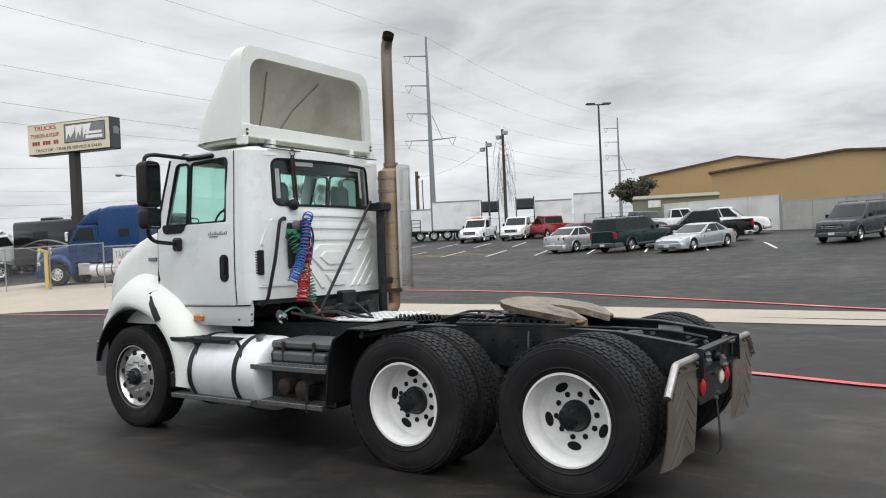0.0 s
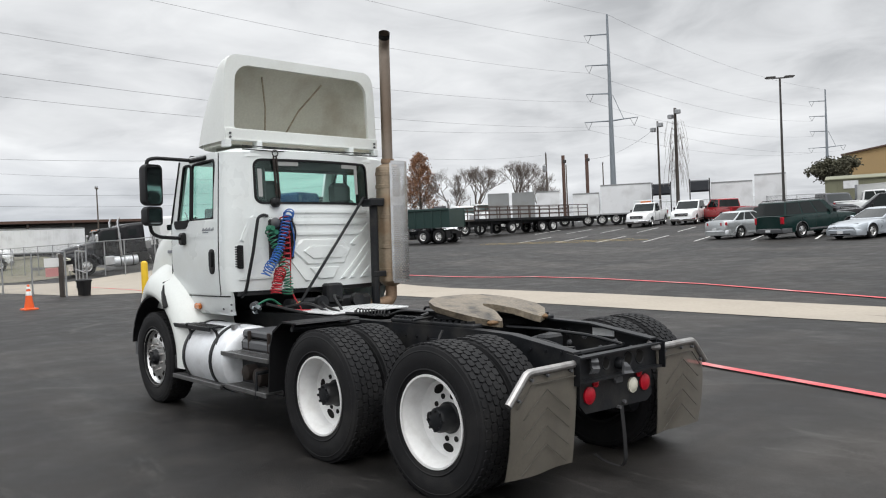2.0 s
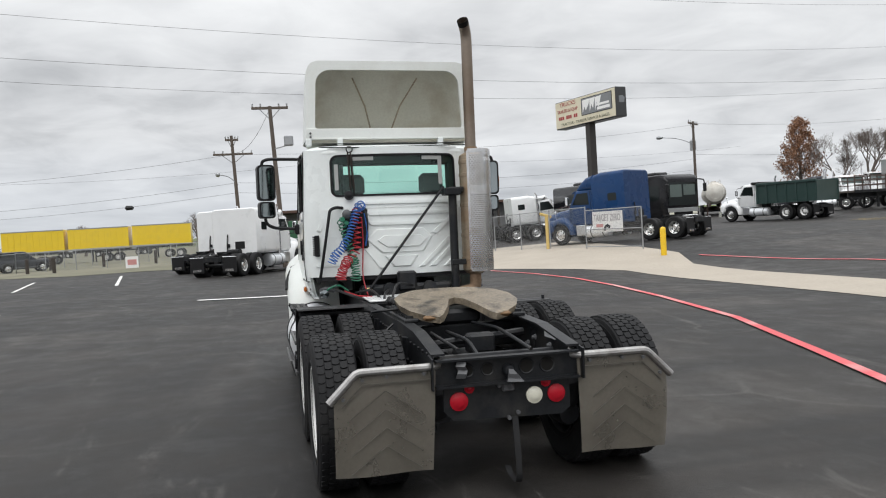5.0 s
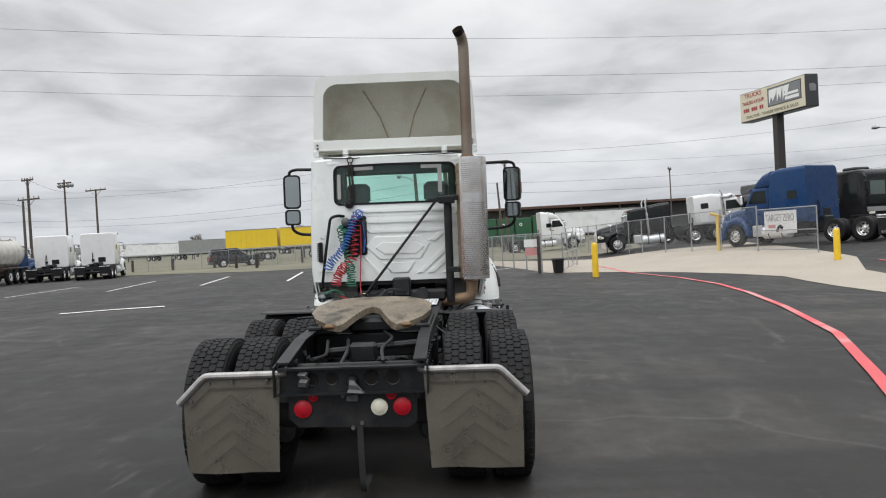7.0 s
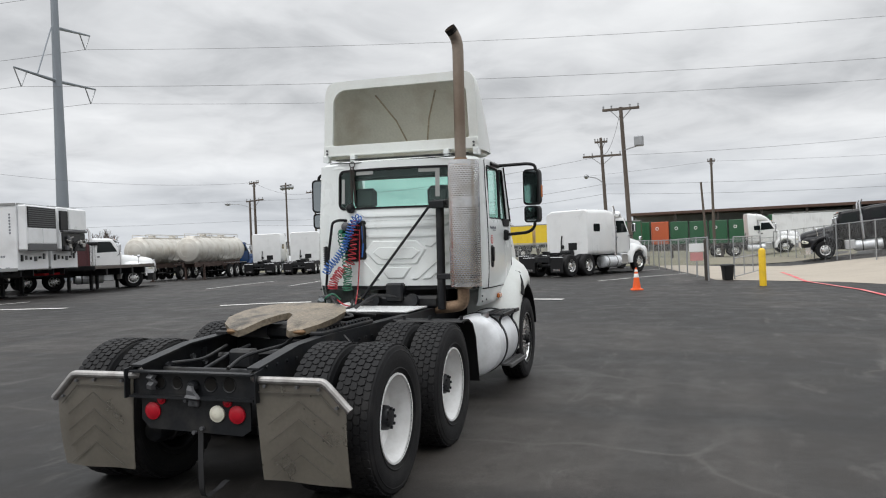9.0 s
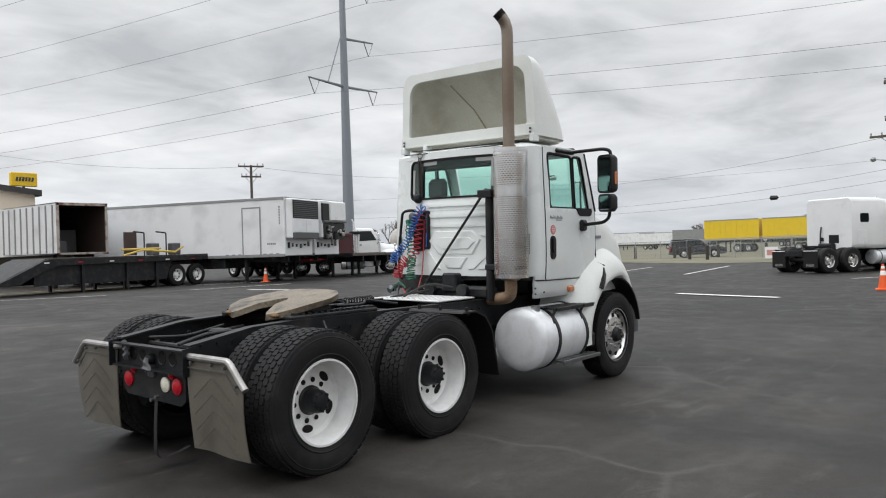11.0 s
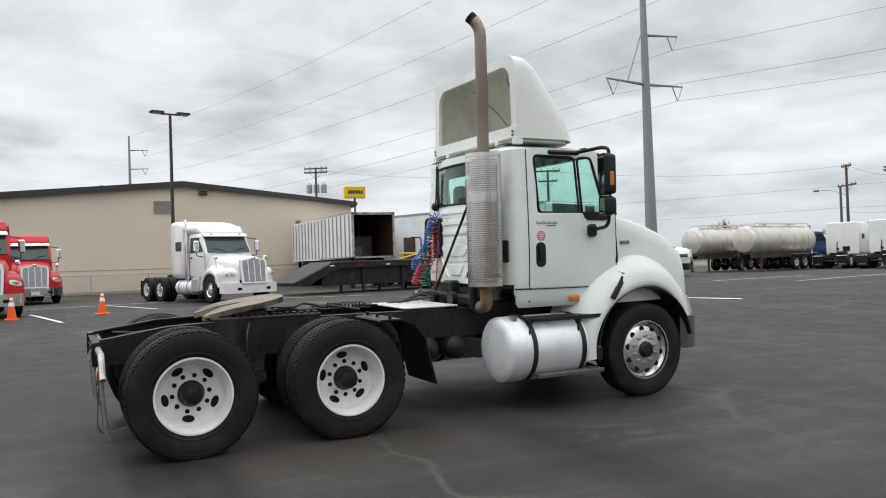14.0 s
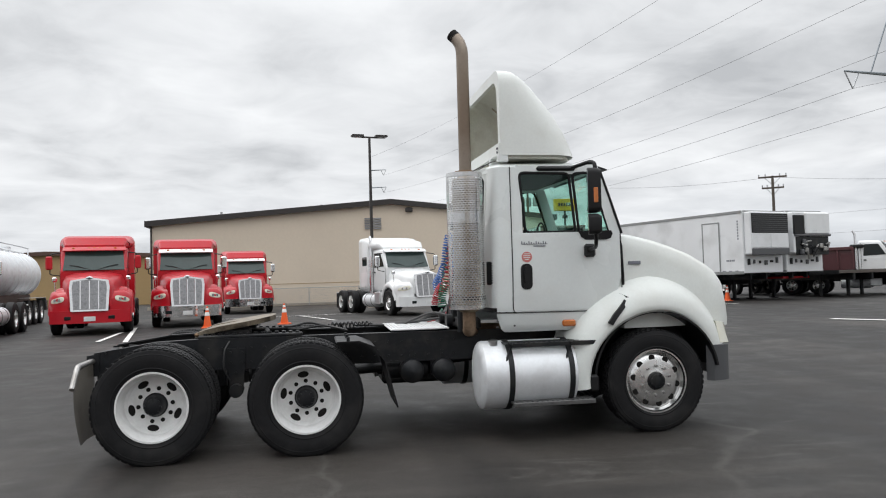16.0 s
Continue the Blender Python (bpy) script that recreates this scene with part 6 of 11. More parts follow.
# ---- parked cars and trucks ----
def paint(key, colour, rough=0.25, metal=0.0, coat=0.5, spec=0.5):
    if key not in MAT:
        mat(key, colour, rough, metal, vary=0.04, scale=1.5, coat=coat, spec=spec, dirt=tuple(c * 0.75 + 0.03 for c in colour), dirt_amount=0.25, dirt_scale=2)
    return key


WHEELS = {}
def wheel_set(r, w, look_kind):
    """A tyre with its wheel, made once for each size."""
    key = (r, w, look_kind)
    if key not in WHEELS:
        bm = bm_new()
        rim = r * (0.57 if look_kind != "car" else 0.62)
        lathe(bm, [(rim, -w / 2), (r * 0.9, -w / 2), (r, -w * 0.36), (r, w * 0.36), (r * 0.9, w / 2), (rim, w / 2), (rim * 0.97, w * 0.3)], seg=28)
        ty = to_mesh("tyre", bm, 35)
        ty.materials.append(MAT["rubber"])
        bm = bm_new()
        if look_kind == "deep":
            lathe(bm, [(rim, w * 0.46), (rim * 0.95, w * 0.42), (rim * 0.88, 0.0), (rim * 0.7, -0.03), (rim * 0.42, -0.02), (rim * 0.40, w * 0.25), (rim * 0.3, w * 0.32), (0.001, w * 0.32)], seg=28)
        else:
            lathe(bm, [(rim, w * 0.46), (rim * 0.95, w * 0.44), (rim * 0.88, w * 0.28), (rim * 0.6, w * 0.40), (rim * 0.34, w * 0.42), (rim * 0.3, w * 0.55), (0.001, w * 0.56)], seg=28)
        ri = to_mesh("rim", bm, 30)
        holes = round_holes(5 if look_kind == "car" else 8, rim * 0.68, rim * 0.13, w * (0.385 if look_kind != "deep" else 0.0), 0.2, 1.3)
        holes.materials.append(MAT["soot"])
        WHEELS[key] = (ty, ri, holes)
    return WHEELS[key]


def add_wheel(owner, x, y, r, w, look_kind="car", rim_mat="polished_rim"):
    ty, ri, holes = wheel_set(r, w, look_kind)
    key = ("m", r, w, look_kind, rim_mat)
    if key not in WHEELS:
        WHEELS[key] = ri.copy()
        WHEELS[key].materials.append(MAT[rim_mat])
    wob = part("wheel", WHEELS[key], rim_mat, owner)
    wob.matrix_basis = pose(x, y, r, 0, 23 * x, 0 if y > 0 else 180)
    part("tyre", ty, "rubber", wob)
    part("hand_hole", holes, "soot", wob)
    return wob


def quad_panel(bm, pts, inset, out, depth=0.012):
    """A pane set slightly proud of a four-cornered opening; out: the way it faces."""
    c = sum((Vector(p) for p in pts), Vector()) / len(pts)
    o = Vector(out).normalized()
    ring = [Vector(p) + (c - Vector(p)).normalized() * inset for p in pts]
    loft(bm, [[p + o * 0.004 for p in ring], [p + o * depth for p in ring]])


CAR_FORMS = {
    # belt, bonnet: shares of the height; cab: foot and head of the rear pillar, head and foot of the front one
    "sedan": dict(g=0.18, belt=0.66, cab=(0.42, 1.18, 2.42, 3.42), cuts=(0.03, 0.30, 0.62, 0.93), tops=((0, 0.60), (0.04, 0.675), (0.5, 0.69), (1.2, 0.69), (2.4, 0.67), (3.4, 0.645), (4.0, 0.615), (4.5, 0.565), (4.74, 0.51), (4.85, 0.46))),
    "coupe": dict(g=0.17, belt=0.66, cab=(0.55, 1.42, 2.45, 3.45), cuts=(0.12, 0.40, 0.94), tops=((0, 0.56), (0.05, 0.665), (0.5, 0.69), (1.3, 0.69), (2.4, 0.665), (3.4, 0.625), (4.2, 0.585), (4.7, 0.535), (4.94, 0.485), (5.05, 0.43))),
    "suv": dict(g=0.30, belt=0.62, cab=(0.03, 0.20, 3.15, 4.05), cuts=(0.02, 0.34, 0.63, 0.90), tops=((0, 0.60), (0.03, 0.615), (1.5, 0.62), (3.0, 0.62), (4.0, 0.60), (4.9, 0.575), (5.35, 0.54), (5.47, 0.49), (5.57, 0.40))),
    "crew": dict(g=0.32, belt=0.62, cab=(1.72, 1.86, 3.45, 4.25), cuts=(0.05, 0.46, 0.92), tops=((0, 0.60), (0.03, 0.63), (1.5, 0.63), (3.0, 0.62), (4.25, 0.61), (5.2, 0.585), (5.55, 0.55), (5.70, 0.49), (5.8, 0.40))),
    "pickup": dict(g=0.32, belt=0.62, cab=(2.35, 2.46, 3.55, 4.25), cuts=(0.05, 0.92), tops=((0, 0.60), (0.03, 0.63), (1.5, 0.63), (3.0, 0.62), (4.25, 0.61), (5.2, 0.585), (5.55, 0.55), (5.70, 0.49), (5.8, 0.40))),
}


def car(name, x, y, heading, colour, label, category, L=4.7, W=1.8, H=1.42, style="sedan", group="parked cars", wheel_r=0.33, extras=()):
    """A car or pickup; x forward, origin under its middle."""
    ch, sh = math.cos(radians(heading)) * L * 0.3, math.sin(radians(heading)) * L * 0.3
    zf, zr = land(x + ch, y + sh), land(x - ch, y - sh)
    C = thing(name, pose(x, y, (zf + zr) / 2, 0, -math.degrees(math.atan2(zf - zr, L * 0.6)), heading), label, category, group)
    F = CAR_FORMS[style]
    a, w, g = L / 2, W / 2, F["g"]
    k = L / F["tops"][-1][0]
    tops = [(-a + q * k, h * H) for q, h in F["tops"]]
    belt = F["belt"] * H
    work = style in ("pickup", "crew", "suv")
    fx, rx = a - (0.92 if not work else 0.95), -a + (1.02 if not work else 1.22)
    ra = wheel_r + (0.045 if not work else 0.075)

    def top_at(xx):
        for (xa, za), (xb, zb) in zip(tops, tops[1:]):
            if xx <= xb:
                return za + (zb - za) * (xx - xa) / (xb - xa)
        return tops[-1][1]

    def under(xx):
        for c in (fx, rx):
            if abs(xx - c) < ra:
                return max(g, wheel_r + math.sqrt(ra * ra - (xx - c) ** 2))
        return g + 0.10 * smooth_step(a - 0.5, a, abs(xx))

    # body, with the arches cut into its flanks
    xs = {t[0] for t in tops} | {-a + 0.015, -a + 0.14, -a + 0.3, a - 0.05, a - 0.2}
    for c in (fx, rx):
        xs |= {c + ra * 1.0001 * math.cos(radians(15 * i)) for i in range(13)} | {c - ra - 0.03, c + ra + 0.03}
    bm = bm_new()
    rings = []
    for xx in sorted(xs):
        e = 0.20 * (abs(xx) / a) ** 7
        ww, zt, zu = w - e, top_at(xx), under(xx)
        zm = max(g + (zt - g) * 0.60, zu + 0.02)
        half = [(ww - 0.03, zu), (ww, max(zu + 0.01, g + 0.16)), (ww + 0.006, zm), (ww - 0.012, max(zm + 0.01, zt - 0.12)), (ww - 0.05, max(zm + 0.02, zt - 0.035)), (ww - 0.13, zt - 0.004), (ww * 0.5, zt + 0.018), (0.0, zt + 0.024)]
        rings.append([(xx, -u, v) for u, v in half] + [(xx, u, v) for u, v in reversed(half[:-1])])
    loft(bm, rings)
    part("body", bm, colour, C, "", 32)
    bm = bm_new()
    box(bm, -a + 0.25, a - 0.25, -w + 0.24, w - 0.24, g - 0.02, belt * 0.8)
    part("underbody", bm, "dark_interior", C)
    # cabin
    x0, x1, x2, x3 = (-a + q * k for q in F["cab"])
    tw, bw = w - (0.24 if not work else 0.17), w - 0.055
    zb = belt - 0.03
    base = [(x0, -bw, zb), (x3, -bw + 0.03, zb - 0.03), (x3, bw - 0.03, zb - 0.03), (x0, bw, zb)]
    top = [(x1, -tw, H - 0.055), (x2, -tw, H - 0.045), (x2, tw, H - 0.045), (x1, tw, H - 0.055)]
    bm = bm_new()
    def level(f, grow_in=0.0, z_add=0.0):
        """The cabin's outline at share f of its height, with rounded corners."""
        q = [Vector(base[i]).lerp(Vector(top[i]), f) for i in range(4)]
        xa, xb, hb, hf = q[0].x + grow_in, q[1].x - grow_in, -q[0].y - grow_in, -q[1].y - grow_in
        z = q[0].z + z_add
        out = []
        for i in range(13):
            t = i / 12
            out.append((xa + 0.10 - 0.10 * (1 - (2 * t - 1) ** 2), hb * (1 - 2 * t), z))
        for i in range(13):
            t = i / 12
            out.append((xb - 0.12 + 0.12 * (1 - (2 * t - 1) ** 2), -hf * (1 - 2 * t), z))
        return out
    loft(bm, [level(0.0), level(0.5), level(1.0), level(1.0, 0.05, 0.028), level(1.0, 0.16, 0.048), level(1.0, 0.35, 0.055)])
    part("roof", bm, colour, C, "", 38)
    # glass
    for s in (-1, 1):
        i, j = (0, 1) if s < 0 else (3, 2)
        bl, fl, ft, bt = Vector(base[i]), Vector(base[j]), Vector(top[j]), Vector(top[i])
        bl, bt, fl, ft = bl + Vector((0.10, 0, 0)), bt + Vector((0.10, 0, 0)), fl - Vector((0.12, 0, 0)), ft - Vector((0.12, 0, 0))
        cuts = F["cuts"]
        for n in range(len(cuts) - 1):
            lo, hi = cuts[n], cuts[n + 1] - 0.025
            q = [bl.lerp(fl, lo), bl.lerp(fl, hi), bt.lerp(ft, hi), bt.lerp(ft, lo)]
            bm = bm_new()
            quad_panel(bm, [q[0].lerp(q[3], 0.10), q[1].lerp(q[2], 0.10), q[2].lerp(q[1], 0.06), q[3].lerp(q[0], 0.06)], 0.012, (0, s, 0.4), 0.010)
            part("side_window", bm, "car_glass", C)
    for front, nm in ((True, "windshield"), (False, "rear_window")):
        bm = bm_new()
        rows = []
        for f in (0.10, 0.5, 0.93):
            lv = level(f)[13:] if front else level(f)[:13]
            o = Vector((0.012 if front else -0.012, 0, 0.006))
            rows.append([Vector((p[0], p[1] * 0.93, p[2])) + o for p in lv])
        loft(bm, rows, cap=False, closed=False)
        edge = rows[0] + [r[-1] for r in rows[1:]] + list(reversed(rows[-1][:-1])) + [r[0] for r in reversed(rows[1:-1])]
        loft(bm, [edge, [p - o * 3 for p in edge]], cap=False)
        part(nm, bm, "car_glass", C)
    # wheels
    for xx in (fx, rx):
        for s in (-1, 1):
            add_wheel(C, xx, s * (w - 0.115), wheel_r, 0.21)
            bm = bm_new()
            arc = [(xx + ra * math.cos(radians(q)), s * (w - 0.012), wheel_r + ra * math.sin(radians(q))) for q in range(0, 181, 15)]
            tube(bm, [p for p in arc if p[2] > g + 0.02], 0.022, 6)
            part("arch_lip", bm, "bumper_grey" if style == "suv" else colour, C)
    # lamps, bumpers, plates
    zl = top_at(a - 0.02) - 0.035 if not work else top_at(a - 0.12) - 0.08
    zt = tops[1][1] - 0.15
    for s in (-1, 1):
        bm = bm_new()
        loft(bm, [[(a - d - 0.25 * (abs(u) / w) ** 4, s * u, zl + dz) for d, dz in ((0.10, -0.075), (0.045, -0.07), (0.075, 0.03), (0.14, 0.035))] for u in (w - 0.52, w - 0.38, w - 0.25, w - 0.15)])
        part("headlight", bm, "clear_lens", C, "clear headlight")
        bm = bm_new()
        if work:
            box(bm, -a - 0.012, -a + 0.12, s * (w - 0.26), s * (w - 0.115), zt - 0.24, zt + 0.10, 0.02)
        else:
            loft(bm, [[(-a + d + 0.25 * (u / w) ** 6, s * u, zt + dz) for d, dz in ((-0.012, -0.085), (-0.012, 0.06), (0.06, 0.085), (0.06, -0.085))] for u in (w - 0.46, w - 0.36, w - 0.22, w - 0.12)])
        part("tail_light", bm, "red_lens", C, "red tail light")
    for s, nm in ((1, "front_bumper"), (-1, "rear_bumper")):
        bm = bm_new()
        line = [(-w + 0.015, -0.42), (-w + 0.05, -0.16), (-w + 0.16, -0.03), (-w * 0.5, 0.03), (0, 0.05), (w * 0.5, 0.03), (w - 0.16, -0.03), (w - 0.05, -0.16), (w - 0.015, -0.42)]
        zlo, zhi = g + 0.02, g + (0.24 if work else 0.30)
        loft(bm, [[(s * (a + d), u, zlo), (s * (a + d + 0.02), u, zlo + 0.06), (s * (a + d + 0.02), u, zhi - 0.04), (s * (a + d - 0.01), u, zhi), (s * (a + d - 0.12), u * 0.97, zhi), (s * (a + d - 0.12), u * 0.97, zlo)] for u, d in line])
        part(nm, bm, ("chrome" if style != "suv" else "bumper_grey") if work else colour, C)
    bm = bm_new()
    gh = 0.20 if work else 0.05
    box(bm, a - 0.08, a + 0.006, -w * 0.52, w * 0.52, zl - gh, zl + (0.05 if work else -0.01), 0.015)
    gr = part("grille", bm, "black_plastic", C)
    for z in ((zl - 0.13, zl - 0.05) if work else (zl - 0.03,)):
        bm = bm_new()
        box(bm, a + 0.003, a + 0.016, -w * 0.52, w * 0.52, z - 0.012, z + 0.012, 0.004)
        part("grille_bar", bm, "chrome", gr)
    if not work:
        bm = bm_new()
        box(bm, a + 0.045, a + 0.075, -w * 0.55, w * 0.55, g + 0.06, g + 0.12, 0.01)
        part("air_intake", bm, "black_plastic", C)
    for xx in (a + 0.075, -a - 0.075):
        bm = bm_new()
        z = g + 0.17 if xx > 0 else (g + 0.12 if work else g + 0.36)
        xx = xx if xx > 0 or work else -a - 0.02
        box(bm, xx - 0.008, xx + 0.006, -0.15, 0.15, z - 0.06, z + 0.06, 0.003)
        part("number_plate", bm, "deck_plate", C, "pale number plate")
    doors = (x0 + x3) / 2
    for s in (-1, 1):
        bm = bm_new()
        box(bm, x3 - 0.62, x3 - 0.50, s * (w + 0.0), s * (w + 0.17), belt + 0.0, belt + (0.13 if not work else 0.20), 0.035)
        part("door_mirror", bm, colour if not work else "black_plastic", C)
        for xx in (doors - 0.25,) if style in ("pickup", "coupe") else (doors - 0.62, doors + 0.30):
            bm = bm_new()
            box(bm, xx, xx + 0.17, s * (w - 0.004), s * (w + 0.022), belt - 0.17, belt - 0.135, 0.008)
            part("door_handle", bm, "chrome" if style == "crew" else colour, C)
        for xx in ((doors - 0.42, x3 - 0.28) if style in ("pickup", "coupe") else (doors - 0.78, doors + 0.16, x3 - 0.28)):
            bm = bm_new()
            box(bm, xx, xx + 0.010, s * (w - 0.004), s * (w + 0.0085), g + 0.17, belt - 0.14)
            part("door_seam", bm, "black_plastic", C)
        bm = bm_new()
        box(bm, rx + ra + 0.06, fx - ra - 0.06, s * (w - 0.03), s * (w + 0.012), g + 0.06, g + 0.15, 0.012)
        part("rocker_trim", bm, "bumper_grey" if style == "suv" else ("black_plastic" if work else colour), C)
    if style in ("pickup", "crew"):
        bm = bm_new()
        box(bm, -a + 0.10, x0 - 0.08, -w + 0.16, w - 0.16, belt + 0.012, belt + 0.034)
        part("bed_floor", bm, "dark_interior", C)
        for s in (-1, 1):
            bm = bm_new()
            box(bm, -a + 0.08, x0 - 0.05, s * (w - 0.15), s * (w - 0.03), belt - 0.02, belt + 0.07, 0.02)
            part("bed_rail", bm, colour, C)
        bm = bm_new()
        box(bm, -a + 0.0, -a + 0.075, -w + 0.13, w - 0.13, belt - 0.45, belt + 0.07, 0.02)
        part("tailgate", bm, colour, C)
    if "rack" in extras:
        bm = bm_new()
        for xx in (-a + 0.3, x0 - 0.1, 0.9):
            for s in (-1, 1):
                tube(bm, [(xx, s * (w - 0.1), belt), (xx, s * (w - 0.12), H + 0.16)], 0.025, 6)
            tube(bm, [(xx, -w + 0.12, H + 0.16), (xx, w - 0.12, H + 0.16)], 0.025, 6)
        for s in (-1, 1):
            tube(bm, [(-a + 0.3, s * (w - 0.12), H + 0.16), (0.9, s * (w - 0.12), H + 0.16)], 0.025, 6)
        part("ladder_rack", bm, colour, C, "white ladder rack")
        bm = bm_new()
        box(bm, 0.2, 0.35, -0.45, 0.45, H + 0.0, H + 0.12, 0.03)
        part("light_bar", bm, "amber_lens", C, "amber warning light bar")
    if "rails" in extras:
        for s in (-1, 1):
            bm = bm_new()
            tube(bm, [(x1 + 0.2, s * (tw - 0.12), H - 0.01), (x1 + 0.24, s * (tw - 0.12), H + 0.05), (x2 - 0.24, s * (tw - 0.12), H + 0.05), (x2 - 0.2, s * (tw - 0.12), H - 0.01)], 0.018, 6)
            part("roof_rail", bm, "black_plastic", C)
    return C


def semi(name, x, y, heading, colour, label, group="", sleeper=1.6, roof=3.6, hood_top=1.85, hood_len=1.75, bumper="chrome", visor="", grille="crown", stacks=2, cab_h=2.85, wb=5.6, rims="polished_rim", fairing=True, slope_nose=False, flaps=True, daycab_rear="", square=False, mirrors="chrome"):
    """A conventional tractor; x forward, origin under its front axle. square: an upright bonnet."""
    z0 = land(x, y)
    c, s_ = math.cos(radians(heading)), math.sin(radians(heading))
    zr = land(x - wb * c, y - wb * s_)
    T = thing(name, pose(x, y, z0, 0, -math.degrees(math.atan2(z0 - zr, wb)), heading), label, "truck", group)
    xc = -0.55                     # cowl
    xb = xc - 1.45                 # back of the doors
    xe = xb - sleeper              # back of the sleeper
    nose = xc + hood_len
    # frame
    for s in (-1, 1):
        bm = bm_new()
        box(bm, -wb - 1.35, nose - 0.3, s * 0.36, s * 0.44, 0.68, 0.95, 0.01)
        part("frame_rail", bm, "black_frame", T)
    for xx in (-wb - 1.3, -wb, -wb + 1.2):
        bm = bm_new()
        box(bm, xx - 0.06, xx + 0.06, -0.358, 0.358, 0.69, 0.92, 0.01)
        part("cross_member", bm, "black_frame", T)
    bm = bm_new()
    box(bm, xe - 0.3, nose - 0.35, -0.33, 0.33, 0.45, 1.2, 0.05)
    part("engine", bm, "black_frame", T)
    bm = bm_new()
    prism(bm, [(-wb - 0.5, 0.26), (-wb - 0.2, 0.46), (-wb + 0.25, 0.46), (-wb + 0.48, 0.2), (-wb + 0.48, -0.2), (-wb + 0.25, -0.46), (-wb - 0.2, -0.46), (-wb - 0.5, -0.26), (-wb - 0.2, 0.0)], "z", 1.05, 1.11)
    box(bm, -wb - 0.3, -wb + 0.3, -0.38, 0.38, 0.94, 1.05, 0.02)
    part("fifth_wheel", bm, "black_frame", T)
    for ax in (-wb + 0.66, -wb - 0.66):
        bm = bm_new()
        tube(bm, [(ax, -0.9, 0.51), (ax, 0.9, 0.51)], 0.08, 10)
        part("axle", bm, "black_frame", T)
        for s in (-1, 1):
            add_wheel(T, ax, s * 1.06, 0.51, 0.27, "deep", rims)
            add_wheel(T, ax, s * 0.74, 0.51, 0.27, "deep", rims)
    for s in (-1, 1):
        add_wheel(T, 0, s * 1.03, 0.51, 0.28, "steer", "polished_rim")
    # cab and sleeper
    bm = bm_new()
    def ring(xx, w, z1, r=0.16, z_lo=0.95):
        return [(xx, u, v) for u, v in round_rect(-w, w, z_lo, z1, r, 3)]
    wcab, wsl = 1.0, 1.16
    loft(bm, [ring(xc, wcab * 0.98, cab_h - 0.80, 0.1), ring(xc - 0.02, wcab * 0.98, cab_h - 0.78, 0.1), ring(xc - 0.42, wcab, cab_h - 0.04), ring(xc - 0.62, wcab, cab_h), ring(xb, wcab, cab_h + 0.03)])
    cab = part("cab", bm, colour, T, "", 40)
    if sleeper > 0.1:
        bm = bm_new()
        loft(bm, [ring(xb + 0.02, wcab, cab_h + 0.03), ring(xb - 0.12, wsl, (roof - 0.12) if fairing else cab_h + 0.10, 0.22), ring(xb - 0.6, wsl, roof if fairing else cab_h + 0.16, 0.2), ring(xe + 0.05, wsl, roof if fairing else cab_h + 0.16, 0.2), ring(xe, wsl - 0.04, (roof if fairing else cab_h + 0.16) - 0.05, 0.18)])
        sl = part("sleeper", bm, colour, T, "", 40)
        for s in (-1, 1):
            bm = bm_new()
            prism(bm, round_rect(xe + 0.45, xe + 0.95, 2.05, 2.42, 0.06), "y", s * (wsl - 0.005), s * (wsl + 0.012))
            part("sleeper_window", bm, "car_glass", sl)
            bm = bm_new()
            box(bm, xe + 0.3, xe + 0.85, s * (wsl - 0.002), s * (wsl + 0.010), 1.15, 1.75, 0.02)
            part("luggage_door", bm, colour, sl)
        bm = bm_new()
        box(bm, xe - 0.012, xe + 0.01, -0.5, 0.0, 1.2, 1.55, 0.02)
        tube(bm, [(xe - 0.03, 0.35, 1.9), (xe - 0.08, 0.36, 1.6), (xe - 0.05, 0.4, 1.2)], 0.03, 6)
        box(bm, xe - 0.08, xe, 0.25, 0.42, 1.30, 1.45, 0.02)
        part("connector_box", bm, "black_plastic", sl)
        if fairing:
            bm = bm_new()
            loft(bm, [ring(xc - 0.50, wcab * 0.90, cab_h + 0.05, 0.04, cab_h - 0.06), ring(xc - 0.75, wcab * 0.98, cab_h + 0.30, 0.12, cab_h - 0.06), ring(xb + 0.35, wcab * 1.05, roof - 0.18, 0.2, cab_h - 0.06), ring(xb - 0.14, wsl, roof - 0.06, 0.22, cab_h - 0.06)])
            part("roof_fairing", bm, colour, cab, "", 40)
    # windshield, side windows
    if square:
        panes = [(-0.90, -0.03), (0.03, 0.90)]
    else:
        panes = [(-0.91, 0.91)]
    for y0, y1 in panes:
        bm = bm_new()
        rows = []
        for f, tz in ((0.0, 0.0), (0.03, 0.03), (0.5, 0.5), (0.97, 0.97), (1.0, 1.0)):
            row = []
            for k in range(9):
                yy = y0 + (y1 - y0) * k / 8
                pull = 0.0 if square else 0.07 * (1 - (yy / 0.91) ** 2)
                row.append((xc + 0.012 + pull - 0.40 * f, yy * (1 - 0.05 * f), cab_h - 0.78 + 0.68 * tz))
            rows.append(row)
        loft(bm, rows, cap=False, closed=False)
        back = [[(p[0] - 0.10, p[1], p[2] - 0.03) for p in r] for r in rows]
        edge = rows[0] + [r[-1] for r in rows[1:]] + list(reversed(rows[-1][:-1])) + [r[0] for r in reversed(rows[1:-1])]
        loft(bm, [edge, [(p[0] - 0.10, p[1], p[2] - 0.03) for p in edge]], cap=False)
        part("windshield", bm, "car_glass" if square else "screen_glass", cab)
